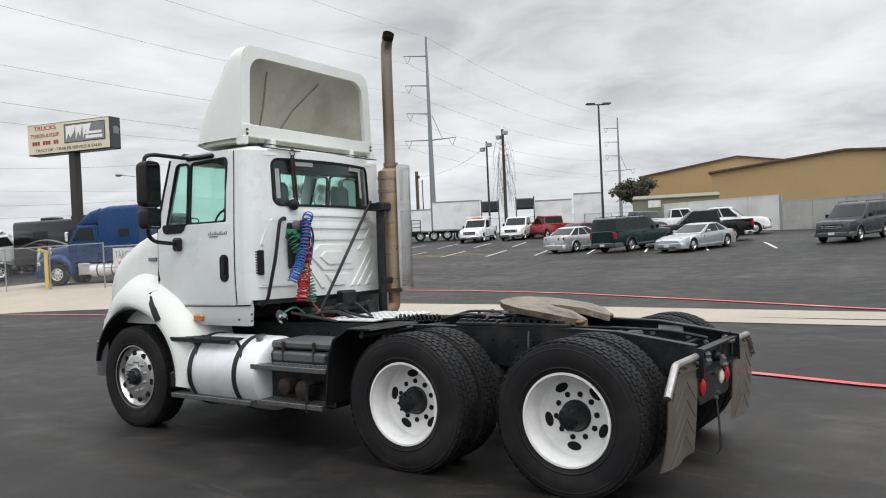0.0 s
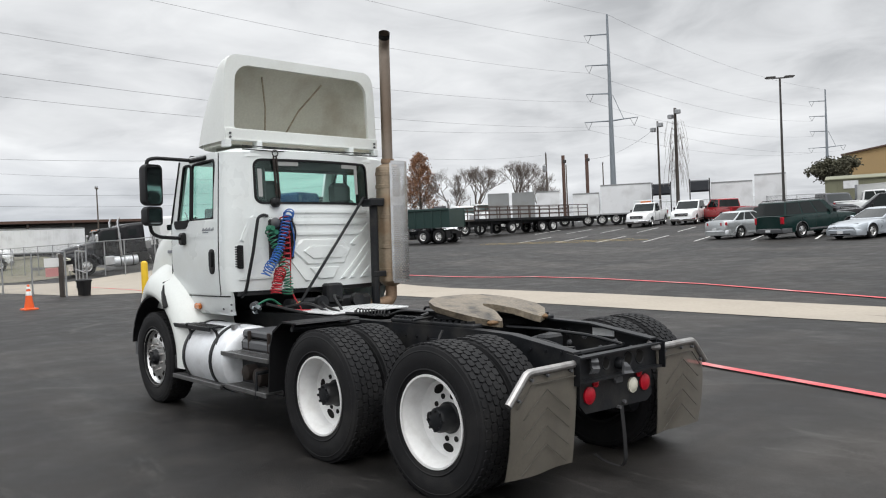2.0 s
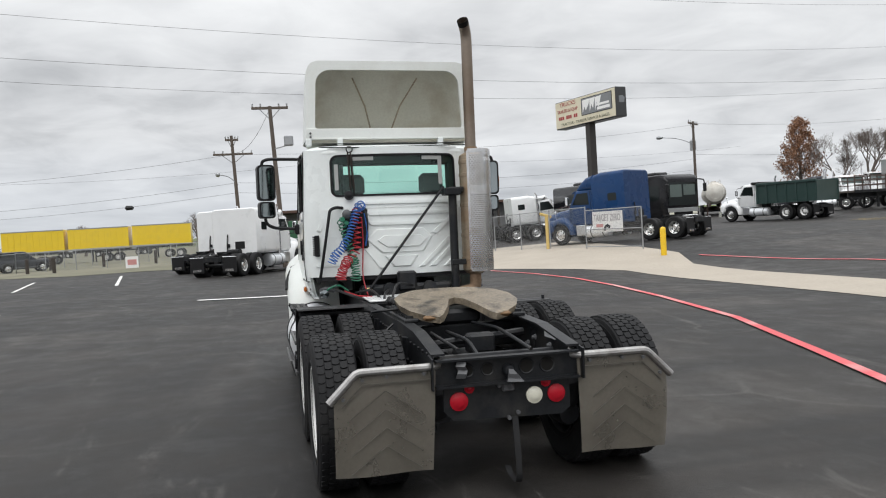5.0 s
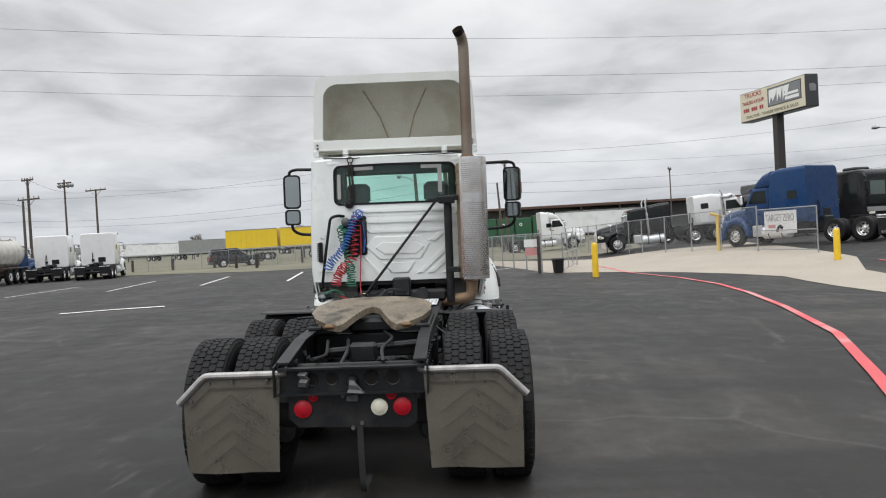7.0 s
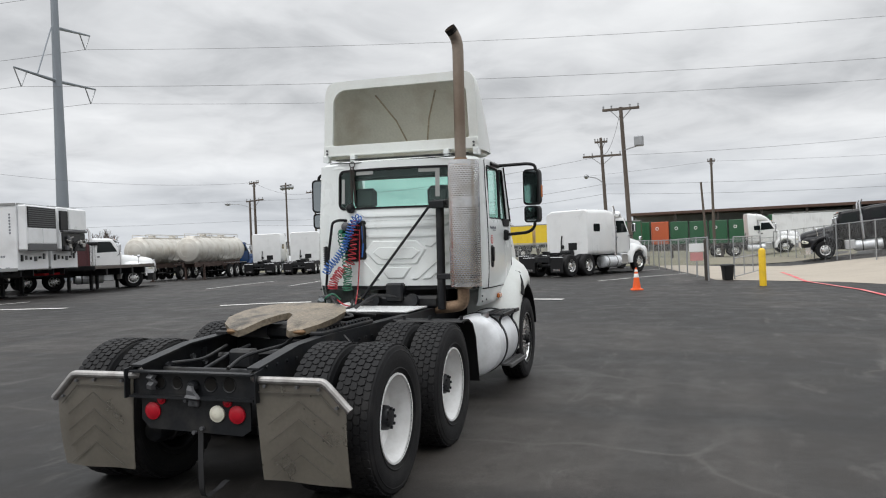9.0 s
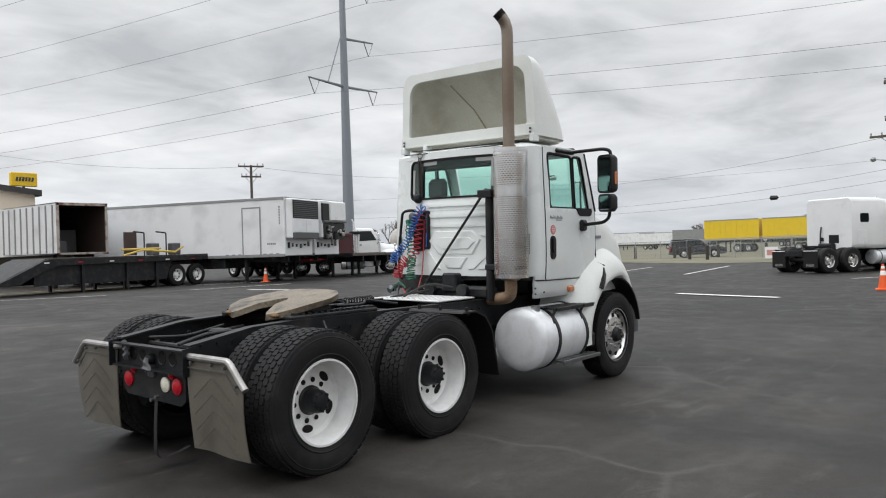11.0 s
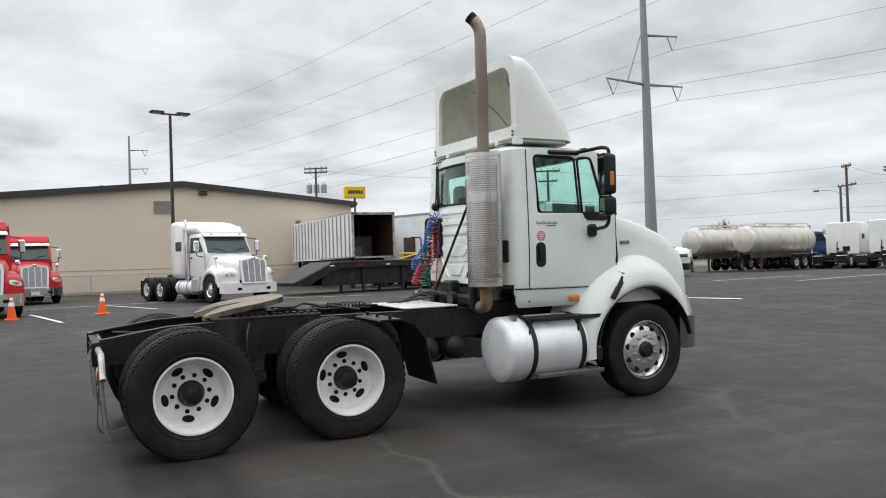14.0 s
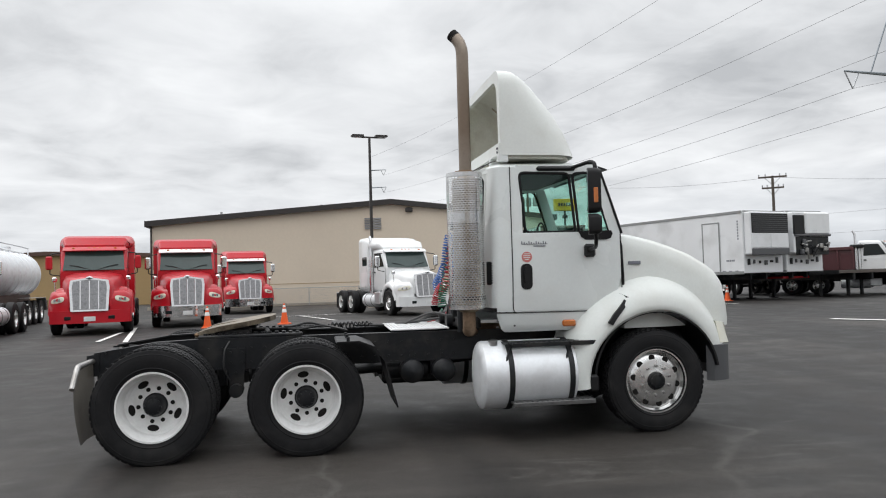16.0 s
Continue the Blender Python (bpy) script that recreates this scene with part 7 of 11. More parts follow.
    for k in (-1, 1):
        bm = bm_new()
        tube(bm, [(xc + 0.07, k * 0.10, cab_h - 0.78), (xc + 0.02, k * 0.45, cab_h - 0.66), (xc - 0.03, k * 0.72, cab_h - 0.61)], 0.012, 5)
        part("wiper", bm, "black_plastic", cab)
    for s in (-1, 1):
        bm = bm_new()
        prism(bm, [(xc - 0.22, cab_h - 0.74), (xc - 0.55, cab_h - 0.18), (xb + 0.25, cab_h - 0.18), (xb + 0.2, cab_h - 0.78)], "y", s * (wcab - 0.004), s * (wcab + 0.012))
        part("side_window", bm, "car_glass", cab)
        bm = bm_new()
        for a_, b_ in (((xb + 0.1, 1.0), (xb + 0.1, cab_h - 0.12)), ((xc - 0.08, 1.0), (xc - 0.08, cab_h - 0.8))):
            box(bm, a_[0] - 0.008, a_[0] + 0.008, s * (wcab - 0.003), s * (wcab + 0.006), a_[1], b_[1])
        box(bm, xb + 0.2, xb + 0.34, s * wcab, s * (wcab + 0.03), 1.72, 1.78, 0.01)
        part("door_seam", bm, "black_plastic", cab)
    bm = bm_new()
    loft(bm, [[(xc - 0.42 + 0.10 * (1 - (k / 4) ** 2), 0.235 * k, cab_h - 0.02), (xc - 0.20 + 0.12 * (1 - (k / 4) ** 2), 0.235 * k, cab_h - 0.14), (xc - 0.22 + 0.12 * (1 - (k / 4) ** 2), 0.235 * k, cab_h - 0.165), (xc - 0.46, 0.235 * k, cab_h - 0.05)] for k in range(-4, 5)])
    part("sun_visor", bm, visor or colour, cab)
    for k in range(5):
        bm = bm_new()
        yy = (-0.62, -0.16, 0.0, 0.16, 0.62)[k]
        box(bm, xc - 0.36, xc - 0.24, yy - 0.045, yy + 0.045, cab_h - 0.09, cab_h - 0.035, 0.015)
        part("marker_light", bm, "amber_lens", cab)
    # bonnet with its wings
    bm = bm_new()
    ht = hood_top
    if square:
        st = [(xc + 0.02, 0.86, ht), (nose - 0.35, 0.72, ht - 0.22), (nose - 0.08, 0.66, ht - 0.30), (nose, 0.60, ht - 0.40)]
    else:
        st = [(xc + 0.02, 0.92, ht + 0.03), (xc + hood_len * 0.45, 0.82, ht - 0.05), (nose - 0.35, 0.70, ht - 0.14), (nose - 0.08, 0.63, ht - 0.22), (nose, 0.57, ht - 0.34)]
    loft(bm, [[(xx, u, v) for u, v in ((-w_, 0.85), (-w_, zt - 0.30), (-w_ + 0.10, zt - 0.10), (-w_ * 0.55, zt - 0.01), (0, zt + 0.02), (w_ * 0.55, zt - 0.01), (w_ - 0.10, zt - 0.10), (w_, zt - 0.30), (w_, 0.85))] for xx, w_, zt in st])
    hd = part("hood", bm, colour, T, "", 45)
    for s in (-1, 1):
        bm = bm_new()
        rings = []
        for k in range(15):
            an = radians(8 + 174 * k / 14)
            q = max(0.0, math.sin(an))
            rings.append([(r * math.cos(an), s * yy, 0.51 + r * math.sin(an)) for r, yy in ((0.62, 1.17), (0.68, 1.20), (0.74 + 0.06 * q, 1.16), (0.80 + 0.12 * q, 0.98), (0.82 + 0.16 * q, 0.72), (0.80 + 0.16 * q, 0.50))])
        loft(bm, rings, cap=False, closed=False)
        loft(bm, [[(p[0] * 0.97, p[1] - s * 0.02, 0.51 + (p[2] - 0.51) * 0.97) for p in r] for r in rings], cap=False, closed=False)
        part("fender", bm, colour, hd, "", 50)
        def skin(yy, zz):
            return nose - 0.02 - 0.44 * ((yy - 0.56) / 0.58) ** 2 - max(0.0, zz - 1.06) ** 2 * 3.2
        bm = bm_new()
        rings = []
        for zz, yo in ((0.72, 1.13), (0.90, 1.17), (1.06, 1.17), (1.16, 1.14), (1.25, 1.06), (1.31, 0.92)):
            ys = [0.56 + (yo - 0.56) * k / 7 for k in range(8)]
            rings.append([(skin(y_, zz), s * y_, zz) for y_ in ys] + [(nose - 0.78, s * yo, zz), (nose - 0.78, s * 0.56, zz)])
        loft(bm, rings)
        part("wing_front", bm, colour, hd, "", 50)
        bm = bm_new()
        eye = []
        for k in range(16):
            an = 2 * math.pi * k / 16
            u, v = 0.20 * math.copysign(abs(math.cos(an)) ** 0.7, math.cos(an)), 0.085 * math.copysign(abs(math.sin(an)) ** 0.8, math.sin(an))
            eye.append((0.90 + u, 1.06 - 0.22 * u + v * (1.0 - 0.8 * u)))
        loft(bm, [[(skin(y_, z_) - 0.03, s * y_, z_) for y_, z_ in eye], [(skin(y_, z_) + 0.012, s * y_, z_) for y_, z_ in eye], [(skin(0.90 + (y_ - 0.9) * 0.8, z_) + 0.022, s * (0.90 + (y_ - 0.9) * 0.8), 1.06 + (z_ - 1.06) * 0.8) for y_, z_ in eye]])
        lamp = part("headlight", bm, "clear_lens", hd, "clear headlight")
        bm = bm_new()
        for yy in (0.84, 0.97):
            tube(bm, [(skin(yy, 1.06) - 0.0, s * yy, 1.06), (skin(yy, 1.06) + 0.028, s * yy, 1.06)], 0.048, 10)
        part("reflector", bm, "chrome", lamp)
    # radiator grille
    gw, g0, g1 = (0.56, 0.72, ht - 0.20) if not square else (0.52, 0.80, ht - 0.42)
    bm = bm_new()
    out = [(-gw * 0.92, g0), (gw * 0.92, g0), (gw, g1 - 0.25), (gw * 0.94, g1 - 0.05), (gw * 0.4, g1), (0, g1 + 0.03), (-gw * 0.4, g1), (-gw * 0.94, g1 - 0.05), (-gw, g1 - 0.25)]
    prism(bm, out, "x", nose - 0.10, nose + 0.03)
    grl = part("grille", bm, "chrome", T, "chrome radiator surround")
    bm = bm_new()
    prism(bm, [(u * 0.86, g0 + (v - g0) * 0.90 + 0.05) for u, v in out], "x", nose + 0.028, nose + 0.036)
    part("grille_mesh", bm, "grille_steel", grl, "woven steel grille mesh")
    for k in range(3 if not square else 9):
        bm = bm_new()
        yy = -gw * 0.45 + k * gw * 0.45 if not square else -gw * 0.8 + k * gw * 0.2
        box(bm, nose + 0.03, nose + 0.055, yy - 0.018, yy + 0.018, g0 + 0.06, g1 - 0.07, 0.004)
        part("grille_bar", bm, "chrome", grl)
    bm = bm_new()
    tube(bm, [(nose + 0.03, -0.09, g1 + 0.02), (nose + 0.06, 0, g1 + 0.03), (nose + 0.03, 0.09, g1 + 0.02)], [0.02, 0.05, 0.02], 8)
    part("nose_badge", bm, "chrome", grl)
    for o in (grl, *grl.children):
        for v in o.data.vertices:
            v.co.x += 0.11 - (v.co.z - g0) * 0.12
    # bumper
    bm = bm_new()
    o = [(nose - 0.45, 1.16), (nose - 0.18, 1.12), (nose + 0.06, 0.72), (nose + 0.10, 0.0)]
    rg = o + [(u, -v) for u, v in reversed(o[:-1])]
    rg = rg + [(u - 0.10, v * 0.95) for u, v in reversed(rg)]
    loft(bm, [[(u, v, zz) for u, v in rg] for zz in (0.36, 0.40, 0.70, 0.74)])
    bp = part("bumper", bm, bumper, T, "chrome bumper" if bumper == "chrome" else "")
    bm = bm_new()
    box(bm, nose + 0.095, nose + 0.11, -0.16, 0.16, 0.42, 0.56, 0.004)
    part("number_plate", bm, "deck_plate", bp)
    for s in (-1, 1):
        bm = bm_new()
        box(bm, nose + 0.04, nose + 0.075, s * 0.50, s * 0.70, 0.46, 0.58, 0.02)
        part("fog_lamp", bm, "car_glass", bp)
    # mirrors, tanks, stacks
    for s in (-1, 1):
        bm = bm_new()
        tube(bm, rounded([(xc - 0.35, s * 1.0, cab_h - 0.2), (xc - 0.15, s * 1.28, cab_h - 0.25), (xc - 0.15, s * 1.30, cab_h - 0.9), (xc - 0.2, s * 1.0, cab_h - 0.95)], 0.05), 0.018, 6)
        part("mirror_arm", bm, "black_plastic", cab)
        bm = bm_new()
        box(bm, xc - 0.20, xc - 0.06, s * 1.22, s * 1.42, cab_h - 0.75, cab_h - 0.32, 0.04)
        part("mirror", bm, mirrors, cab)
        bm = bm_new()
        box(bm, nose - 0.95, nose - 0.80, s * 0.98, s * 1.12, 1.62, 1.78, 0.04)
        tube(bm, [(nose - 0.9, s * 1.03, 1.3), (nose - 0.88, s * 1.05, 1.68)], 0.016, 6)
        part("hood_mirror", bm, "chrome", hd)
        bm = bm_new()
        lathe(bm, [(0.001, 0), (0.25, 0.0), (0.30, 0.03), (0.30, 1.35), (0.25, 1.38), (0.001, 1.38)], (xb - 0.9, s * 0.86, 0.60), "x", 24)
        tk = part("fuel_tank", bm, "tank_aluminium", T, "aluminium fuel tank")
        for xx in (xb - 0.6, xb + 0.1):
            bm = bm_new()
            lathe(bm, [(0.301, -0.03), (0.31, 0), (0.301, 0.03)], (xx, s * 0.86, 0.60), "x", 24)
            part("tank_strap", bm, "black_frame", tk)
        bm = bm_new()
        box(bm, xb + 0.45, xb + 1.0, s * 0.80, s * 1.14, 0.42, 0.95, 0.03)
        part("step_box", bm, "aluminium", T)
        if flaps:
            bm = bm_new()
            box(bm, -wb - 1.30, -wb - 1.285, s * 0.46, s * 1.16, 0.22, 0.88)
            fl = part("mud_flap", bm, "black_plastic", T, "black mud flap")
            bm = bm_new()
            tube(bm, [(-wb - 1.29, s * 0.40, 0.90), (-wb - 1.29, s * 1.16, 0.90)], 0.02, 6)
            box(bm, -wb - 1.31, -wb - 1.302, s * 0.60, s * 1.0, 0.28, 0.38)
            part("flap_bar", bm, "chrome", fl)
    for k in range(stacks):
        s = (-1, 1)[k]
        bm = bm_new()
        px = xe - 0.14 if sleeper < 0.1 else xb + 0.02
        tube(bm, [(px, s * 1.06, 0.9), (px, s * 1.06, 2.3)], 0.10, 14)
        tube(bm, [(px, s * 1.06, 2.3), (px, s * 1.06, cab_h + 0.35), (px - 0.10, s * 1.06, cab_h + 0.55)], 0.06, 12)
        part("stack_pipe", bm, "chrome", T, "chrome exhaust stack")
    return T


# ---- vehicles in place ----
paint("silver_paint", (0.55, 0.57, 0.58), 0.3, 0.6)
paint("coupe_silver", (0.44, 0.475, 0.51), 0.3, 0.5)
paint("dark_green_paint", (0.006, 0.024, 0.022), 0.22, 0, 0.1, 0.3)
paint("black_paint", (0.008, 0.008, 0.010), 0.2, 0, 0.05, 0.3)
paint("slate_paint", (0.035, 0.038, 0.045), 0.25, 0.2, 0.1, 0.3)
mat("red_paint", (0.47, 0.008, 0.018), 0.32, spec=0.35, vary=0.05, scale=1.5, coat=0.15, dirt=(0.36, 0.02, 0.03), dirt_amount=0.2, dirt_scale=2)
paint("pickup_red", (0.36, 0.015, 0.02), 0.22)
paint("blue_paint", (0.005, 0.038, 0.125), 0.28, 0, 0.05, 0.3)
paint("fleet_white", (0.78, 0.79, 0.79), 0.3)
paint("maroon_paint", (0.07, 0.015, 0.018), 0.4, 0, 0.2)
paint("box_green", (0.018, 0.045, 0.04), 0.45)
paint("bin_green", (0.013, 0.095, 0.038), 0.5)
paint("bin_orange", (0.50, 0.10, 0.03), 0.5)
paint("freight_yellow", (0.75, 0.53, 0.02), 0.45)
mat("trailer_white", (0.78, 0.79, 0.80), 0.45, vary=0.05, scale=0.8, dirt=(0.42, 0.42, 0.41), dirt_amount=0.35, dirt_scale=0.9)
mat("trailer_grey", (0.30, 0.31, 0.31), 0.4, 0.3, vary=0.1, scale=1, dirt=(0.25, 0.24, 0.22), dirt_amount=0.4)
mat("tank_steel", (0.62, 0.60, 0.55), 0.4, 0.35, vary=0.08, scale=0.8, dirt=(0.35, 0.30, 0.24), dirt_amount=0.5, dirt_scale=1.2)
mat("rusty_steel", (0.075, 0.05, 0.042), 0.75, 0.2, vary=0.3, scale=2)
mat("rust_streak", (0.40, 0.36, 0.33), 0.7, vary=0.2, scale=3, dirt=(0.16, 0.06, 0.025), dirt_amount=1.0, dirt_scale=3.5)
mat("wood_grey", (0.10, 0.085, 0.075), 0.85, vary=0.25, scale=3, stretch=(1, 1, 0.15))

CARS = "cars parked in the lot"
car("coupe", 9.7, -34.7, 74, "coupe_silver", "silver two-door coupe parked in a marked bay", "car", 5.05, 1.84, 1.34, "coupe", CARS)
car("sedan", 17.1, -36.8, -106, "silver_paint", "silver sedan parked nose-in on asphalt", "car", 4.85, 1.79, 1.45, "sedan", CARS)
car("suv", 13.5, -36.1, -106, "dark_green_paint", "dark green full-size sport utility wagon", "car", 5.57, 1.96, 1.86, "suv", CARS, 0.37, ("rails",))
car("pickup_truck", 11.3, -40.9, 23, "black_paint", "black crew-cab pickup truck", "pickup", 5.8, 2.0, 1.88, "crew", CARS, 0.40)
car("suv", 2.8, -38.2, 74, "slate_paint", "dark slate grey sport utility vehicle with cross grille", "car", 5.1, 1.93, 1.88, "suv", CARS, 0.38, ("rails",))
car("pickup_truck", 33.6, -52.0, 106, "fleet_white", "white work pickup with ladder rack and amber lights", "pickup", 5.9, 2.03, 1.95, "pickup", CARS, 0.40, ("rack",))
car("pickup_truck", 30.7, -53.9, 106, "fleet_white", "white heavy-duty pickup with chrome bumper", "pickup", 5.8, 2.03, 1.95, "crew", CARS, 0.40)
car("pickup_truck", 28.1, -54.4, -34, "pickup_red", "red pickup truck parked by a pole", "pickup", 5.7, 2.0, 1.92, "crew", CARS, 0.40)
car("suv", 19.6, -55.2, 128, "slate_paint", "dark grey sport utility vehicle by the shed", "car", 5.2, 1.95, 1.87, "suv", CARS, 0.38)
car("pickup_truck", 16.6, -55.0, 200, "fleet_white", "white pickup truck beside the wall", "pickup", 5.7, 2.0, 1.92, "crew", CARS, 0.40)
car("pickup_truck", 11.8, -48.6, 190, "fleet_white", "white crew-cab pickup by the wall", "pickup", 5.7, 1.98, 1.90, "crew", CARS, 0.38)
car("sedan", 20.8, -45.8, -106, "maroon_paint", "dark red sedan behind the wagon", "car", 4.8, 1.8, 1.45, "sedan", CARS)
car("suv", 64.0, 20.7, -65, "slate_paint", "dark grey crossover parked near the fence", "car", 4.7, 1.86, 1.70, "suv", CARS, 0.36)

semi("semi_truck", 48.4, -39.9, 47, "slate_paint", "dark grey bobtail tractor beside the dump truck", "", sleeper=0.0, roof=2.8, cab_h=2.7, wb=4.2)
semi("semi_truck", 52.5, -52.0, 160, "fleet_white", "white day-cab tractor behind the flatbeds", "", sleeper=0.0, roof=2.8, cab_h=2.7, wb=4.2)
RED = "red tractors in a row"
semi("semi_truck", -5.6, 17.6, -79, "red_paint", "red sleeper tractor with red bumper and big grille", RED, sleeper=1.3, roof=3.22, cab_h=2.78, hood_top=1.9, stacks=0, bumper="red_paint", wb=5.0, mirrors="red_paint")
semi("semi_truck", -3.2, 20.4, -80, "red_paint", "red sleeper tractor with white visor and chrome bumper", RED, sleeper=1.3, roof=3.22, cab_h=2.78, hood_top=1.9, stacks=0, visor="fleet_white", wb=5.0)
semi("semi_truck", -2.1, 31.7, -80, "red_paint", "red tractor with white visor parked by the building", RED, sleeper=1.3, roof=3.22, cab_h=2.78, hood_top=1.9, stacks=0, visor="fleet_white", wb=5.0)
semi("semi_truck", 5.25, 22.9, -72, "fleet_white", "white sleeper tractor with single chrome stack", "", sleeper=1.2, roof=3.25, cab_h=2.72, bumper="fleet_white", stacks=1, wb=4.9)
semi("semi_truck", 33.4, -14.7, 31, "blue_paint", "blue aerodynamic sleeper tractor behind the fence", "", sleeper=2.0, roof=3.5, cab_h=2.75, wb=5.9, stacks=1, bumper="blue_paint")
semi("semi_truck", 44.5, -10.1, 84, "black_paint", "black long-nose tractor with a bare frame", "", sleeper=1.4, roof=2.9, cab_h=2.6, wb=5.4, square=True, fairing=False)
semi("semi_truck", 48.2, -20.0, -94, "fleet_white", "white sleeper tractor beside the motor home", "", sleeper=1.9, roof=3.0, cab_h=2.6, wb=5.2)
WS = "white sleeper tractors in a row"
semi("semi_truck", 35.9, 0.7, -28, "fleet_white", "white sleeper tractor with dark side window", WS, sleeper=2.3, roof=3.1, cab_h=2.75, wb=5.0, square=True, stacks=2)
semi("semi_truck", 40.8, 2.0, -28, "fleet_white", "white sleeper tractor with black mud flaps", WS, sleeper=1.9, roof=3.2, cab_h=2.8, wb=5.0)
semi("semi_truck", 53.3, 27.3, 16, "fleet_white", "white flat-top sleeper tractor seen from behind", WS, sleeper=1.9, roof=3.3, cab_h=2.8, wb=5.0)
semi("semi_truck", 53.6, 30.9, 16, "fleet_white", "white flat-top sleeper tractor seen from behind", WS, sleeper=1.9, roof=3.3, cab_h=2.8, wb=5.0)
semi("semi_truck", 54.0, 34.4, -14, "blue_paint", "blue tractor coupled to a tank trailer", "", sleeper=0.0, roof=2.9, cab_h=2.8, wb=4.4)


def on_land(x, y, heading, dz=0.0):
    return pose(x, y, land(x, y) + dz, 0, 0, heading)


def dump_box(T, x0, x1, colour, top):
    bm = bm_new()
    w = 1.2
    loft(bm, [[(x0, -w, 1.15), (x0, w, 1.15), (x0, w, top), (x0, -w, top)], [(x1, -w, 1.15), (x1, w, 1.15), (x1, w, top + 0.1), (x1, -w, top + 0.1)]])
    b = part("dump_body", bm, colour, T, "steel tipper body")
    n = int(abs(x1 - x0) / 0.7)
    for k in range(n + 1):
        for s in (-1, 1):
            bm = bm_new()
            xx = x0 + (x1 - x0) * k / n
            box(bm, xx - 0.05, xx + 0.05, s * w, s * (w + 0.07), 1.15, top + 0.08 * k / n, 0.01)
            part("side_rib", bm, colour, b)
    for s in (-1, 1):
        bm = bm_new()
        box(bm, x0, x1, s * (w - 0.03), s * (w + 0.09), top - 0.05, top + 0.12, 0.02)
        part("top_rail", bm, colour, b)
    bm = bm_new()
    box(bm, x1 - 0.15, x1 + 0.5, -w, w, top + 0.05, top + 0.22, 0.04)
    part("tarp_roll", bm, "black_plastic", b, "black rolled tarpaulin")


mack = semi("dump_truck", 31.3, 27.5, -42, "fleet_white", "white square-nosed truck with dark red dump body", "", sleeper=0.0, roof=2.8, cab_h=2.75, wb=4.6, square=True, stacks=1, bumper="black_plastic", flaps=False)
dump_box(mack, -5.9, -2.25, "maroon_paint", 2.35)
dumper = semi("dump_truck", 44.6, -32.3, 20, "fleet_white", "white cab truck with dark green dump body", "", sleeper=0.0, roof=2.7, cab_h=2.55, hood_top=1.75, wb=5.0, square=True, stacks=1, rims="rim_white")
dump_box(dumper, -6.6, -2.25, "box_green", 2.45)
semi("semi_truck", 50.5, -47.3, 160, "fleet_white", "white day-cab tractor parked behind the flatbed", "", sleeper=0.0, roof=2.7, cab_h=2.6, wb=4.2, stacks=1, rims="rim_white")


def running_gear(T, xs, y=1.0, rims="rim_white", z=0.51):
    for ax in xs:
        bm = bm_new()
        tube(bm, [(ax, -0.95, z), (ax, 0.95, z)], 0.07, 8)
        part("axle", bm, "black_frame", T)
        for s in (-1, 1):
            add_wheel(T, ax, s * y, 0.51, 0.27, "deep", rims)


def flatbed(x, y, heading, L, label, stakes=True, group="", gear=()):
    T = thing("flatbed_trailer", on_land(x, y, heading), label, "trailer", group)
    bm = bm_new()
    box(bm, -L / 2, L / 2, -1.25, 1.25, 1.12, 1.26, 0.01)
    part("deck", bm, "wood_grey", T)
    for s in (-1, 1):
        bm = bm_new()
        box(bm, -L / 2, L / 2, s * 0.42, s * 0.52, 0.80, 1.12)
        box(bm, -L / 2, L / 2, s * 1.24, s * 1.28, 1.08, 1.28)
        part("side_beam", bm, "black_frame", T)
        if stakes:
            n = int(L / 1.1)
            for k in range(n + 1):
                bm = bm_new()
                xx = -L / 2 + 0.05 + k * (L - 0.1) / n
                box(bm, xx - 0.03, xx + 0.03, s * 1.20, s * 1.26, 1.26, 2.30)
                part("stake", bm, "rusty_steel", T)
            for z in (1.6, 1.95, 2.25):
                bm = bm_new()
                box(bm, -L / 2, L / 2, s * 1.22, s * 1.25, z, z + 0.06)
                part("stake_rail", bm, "rusty_steel", T)
    running_gear(T, gear or (-L / 2 + 1.2, -L / 2 + 2.5))
    bm = bm_new()
    for s in (-1, 1):
        box(bm, L / 2 - 2.2, L / 2 - 2.05, s * 0.7, s * 0.8, 0.02, 1.12)
    part("landing_leg", bm, "black_frame", T)
    return T


flatbed(41.7, -45.6, 84, 13.0, "long rusty flatbed trailer with stake sides", group="flatbed trailers", gear=(2.4, -1.0, -2.3))


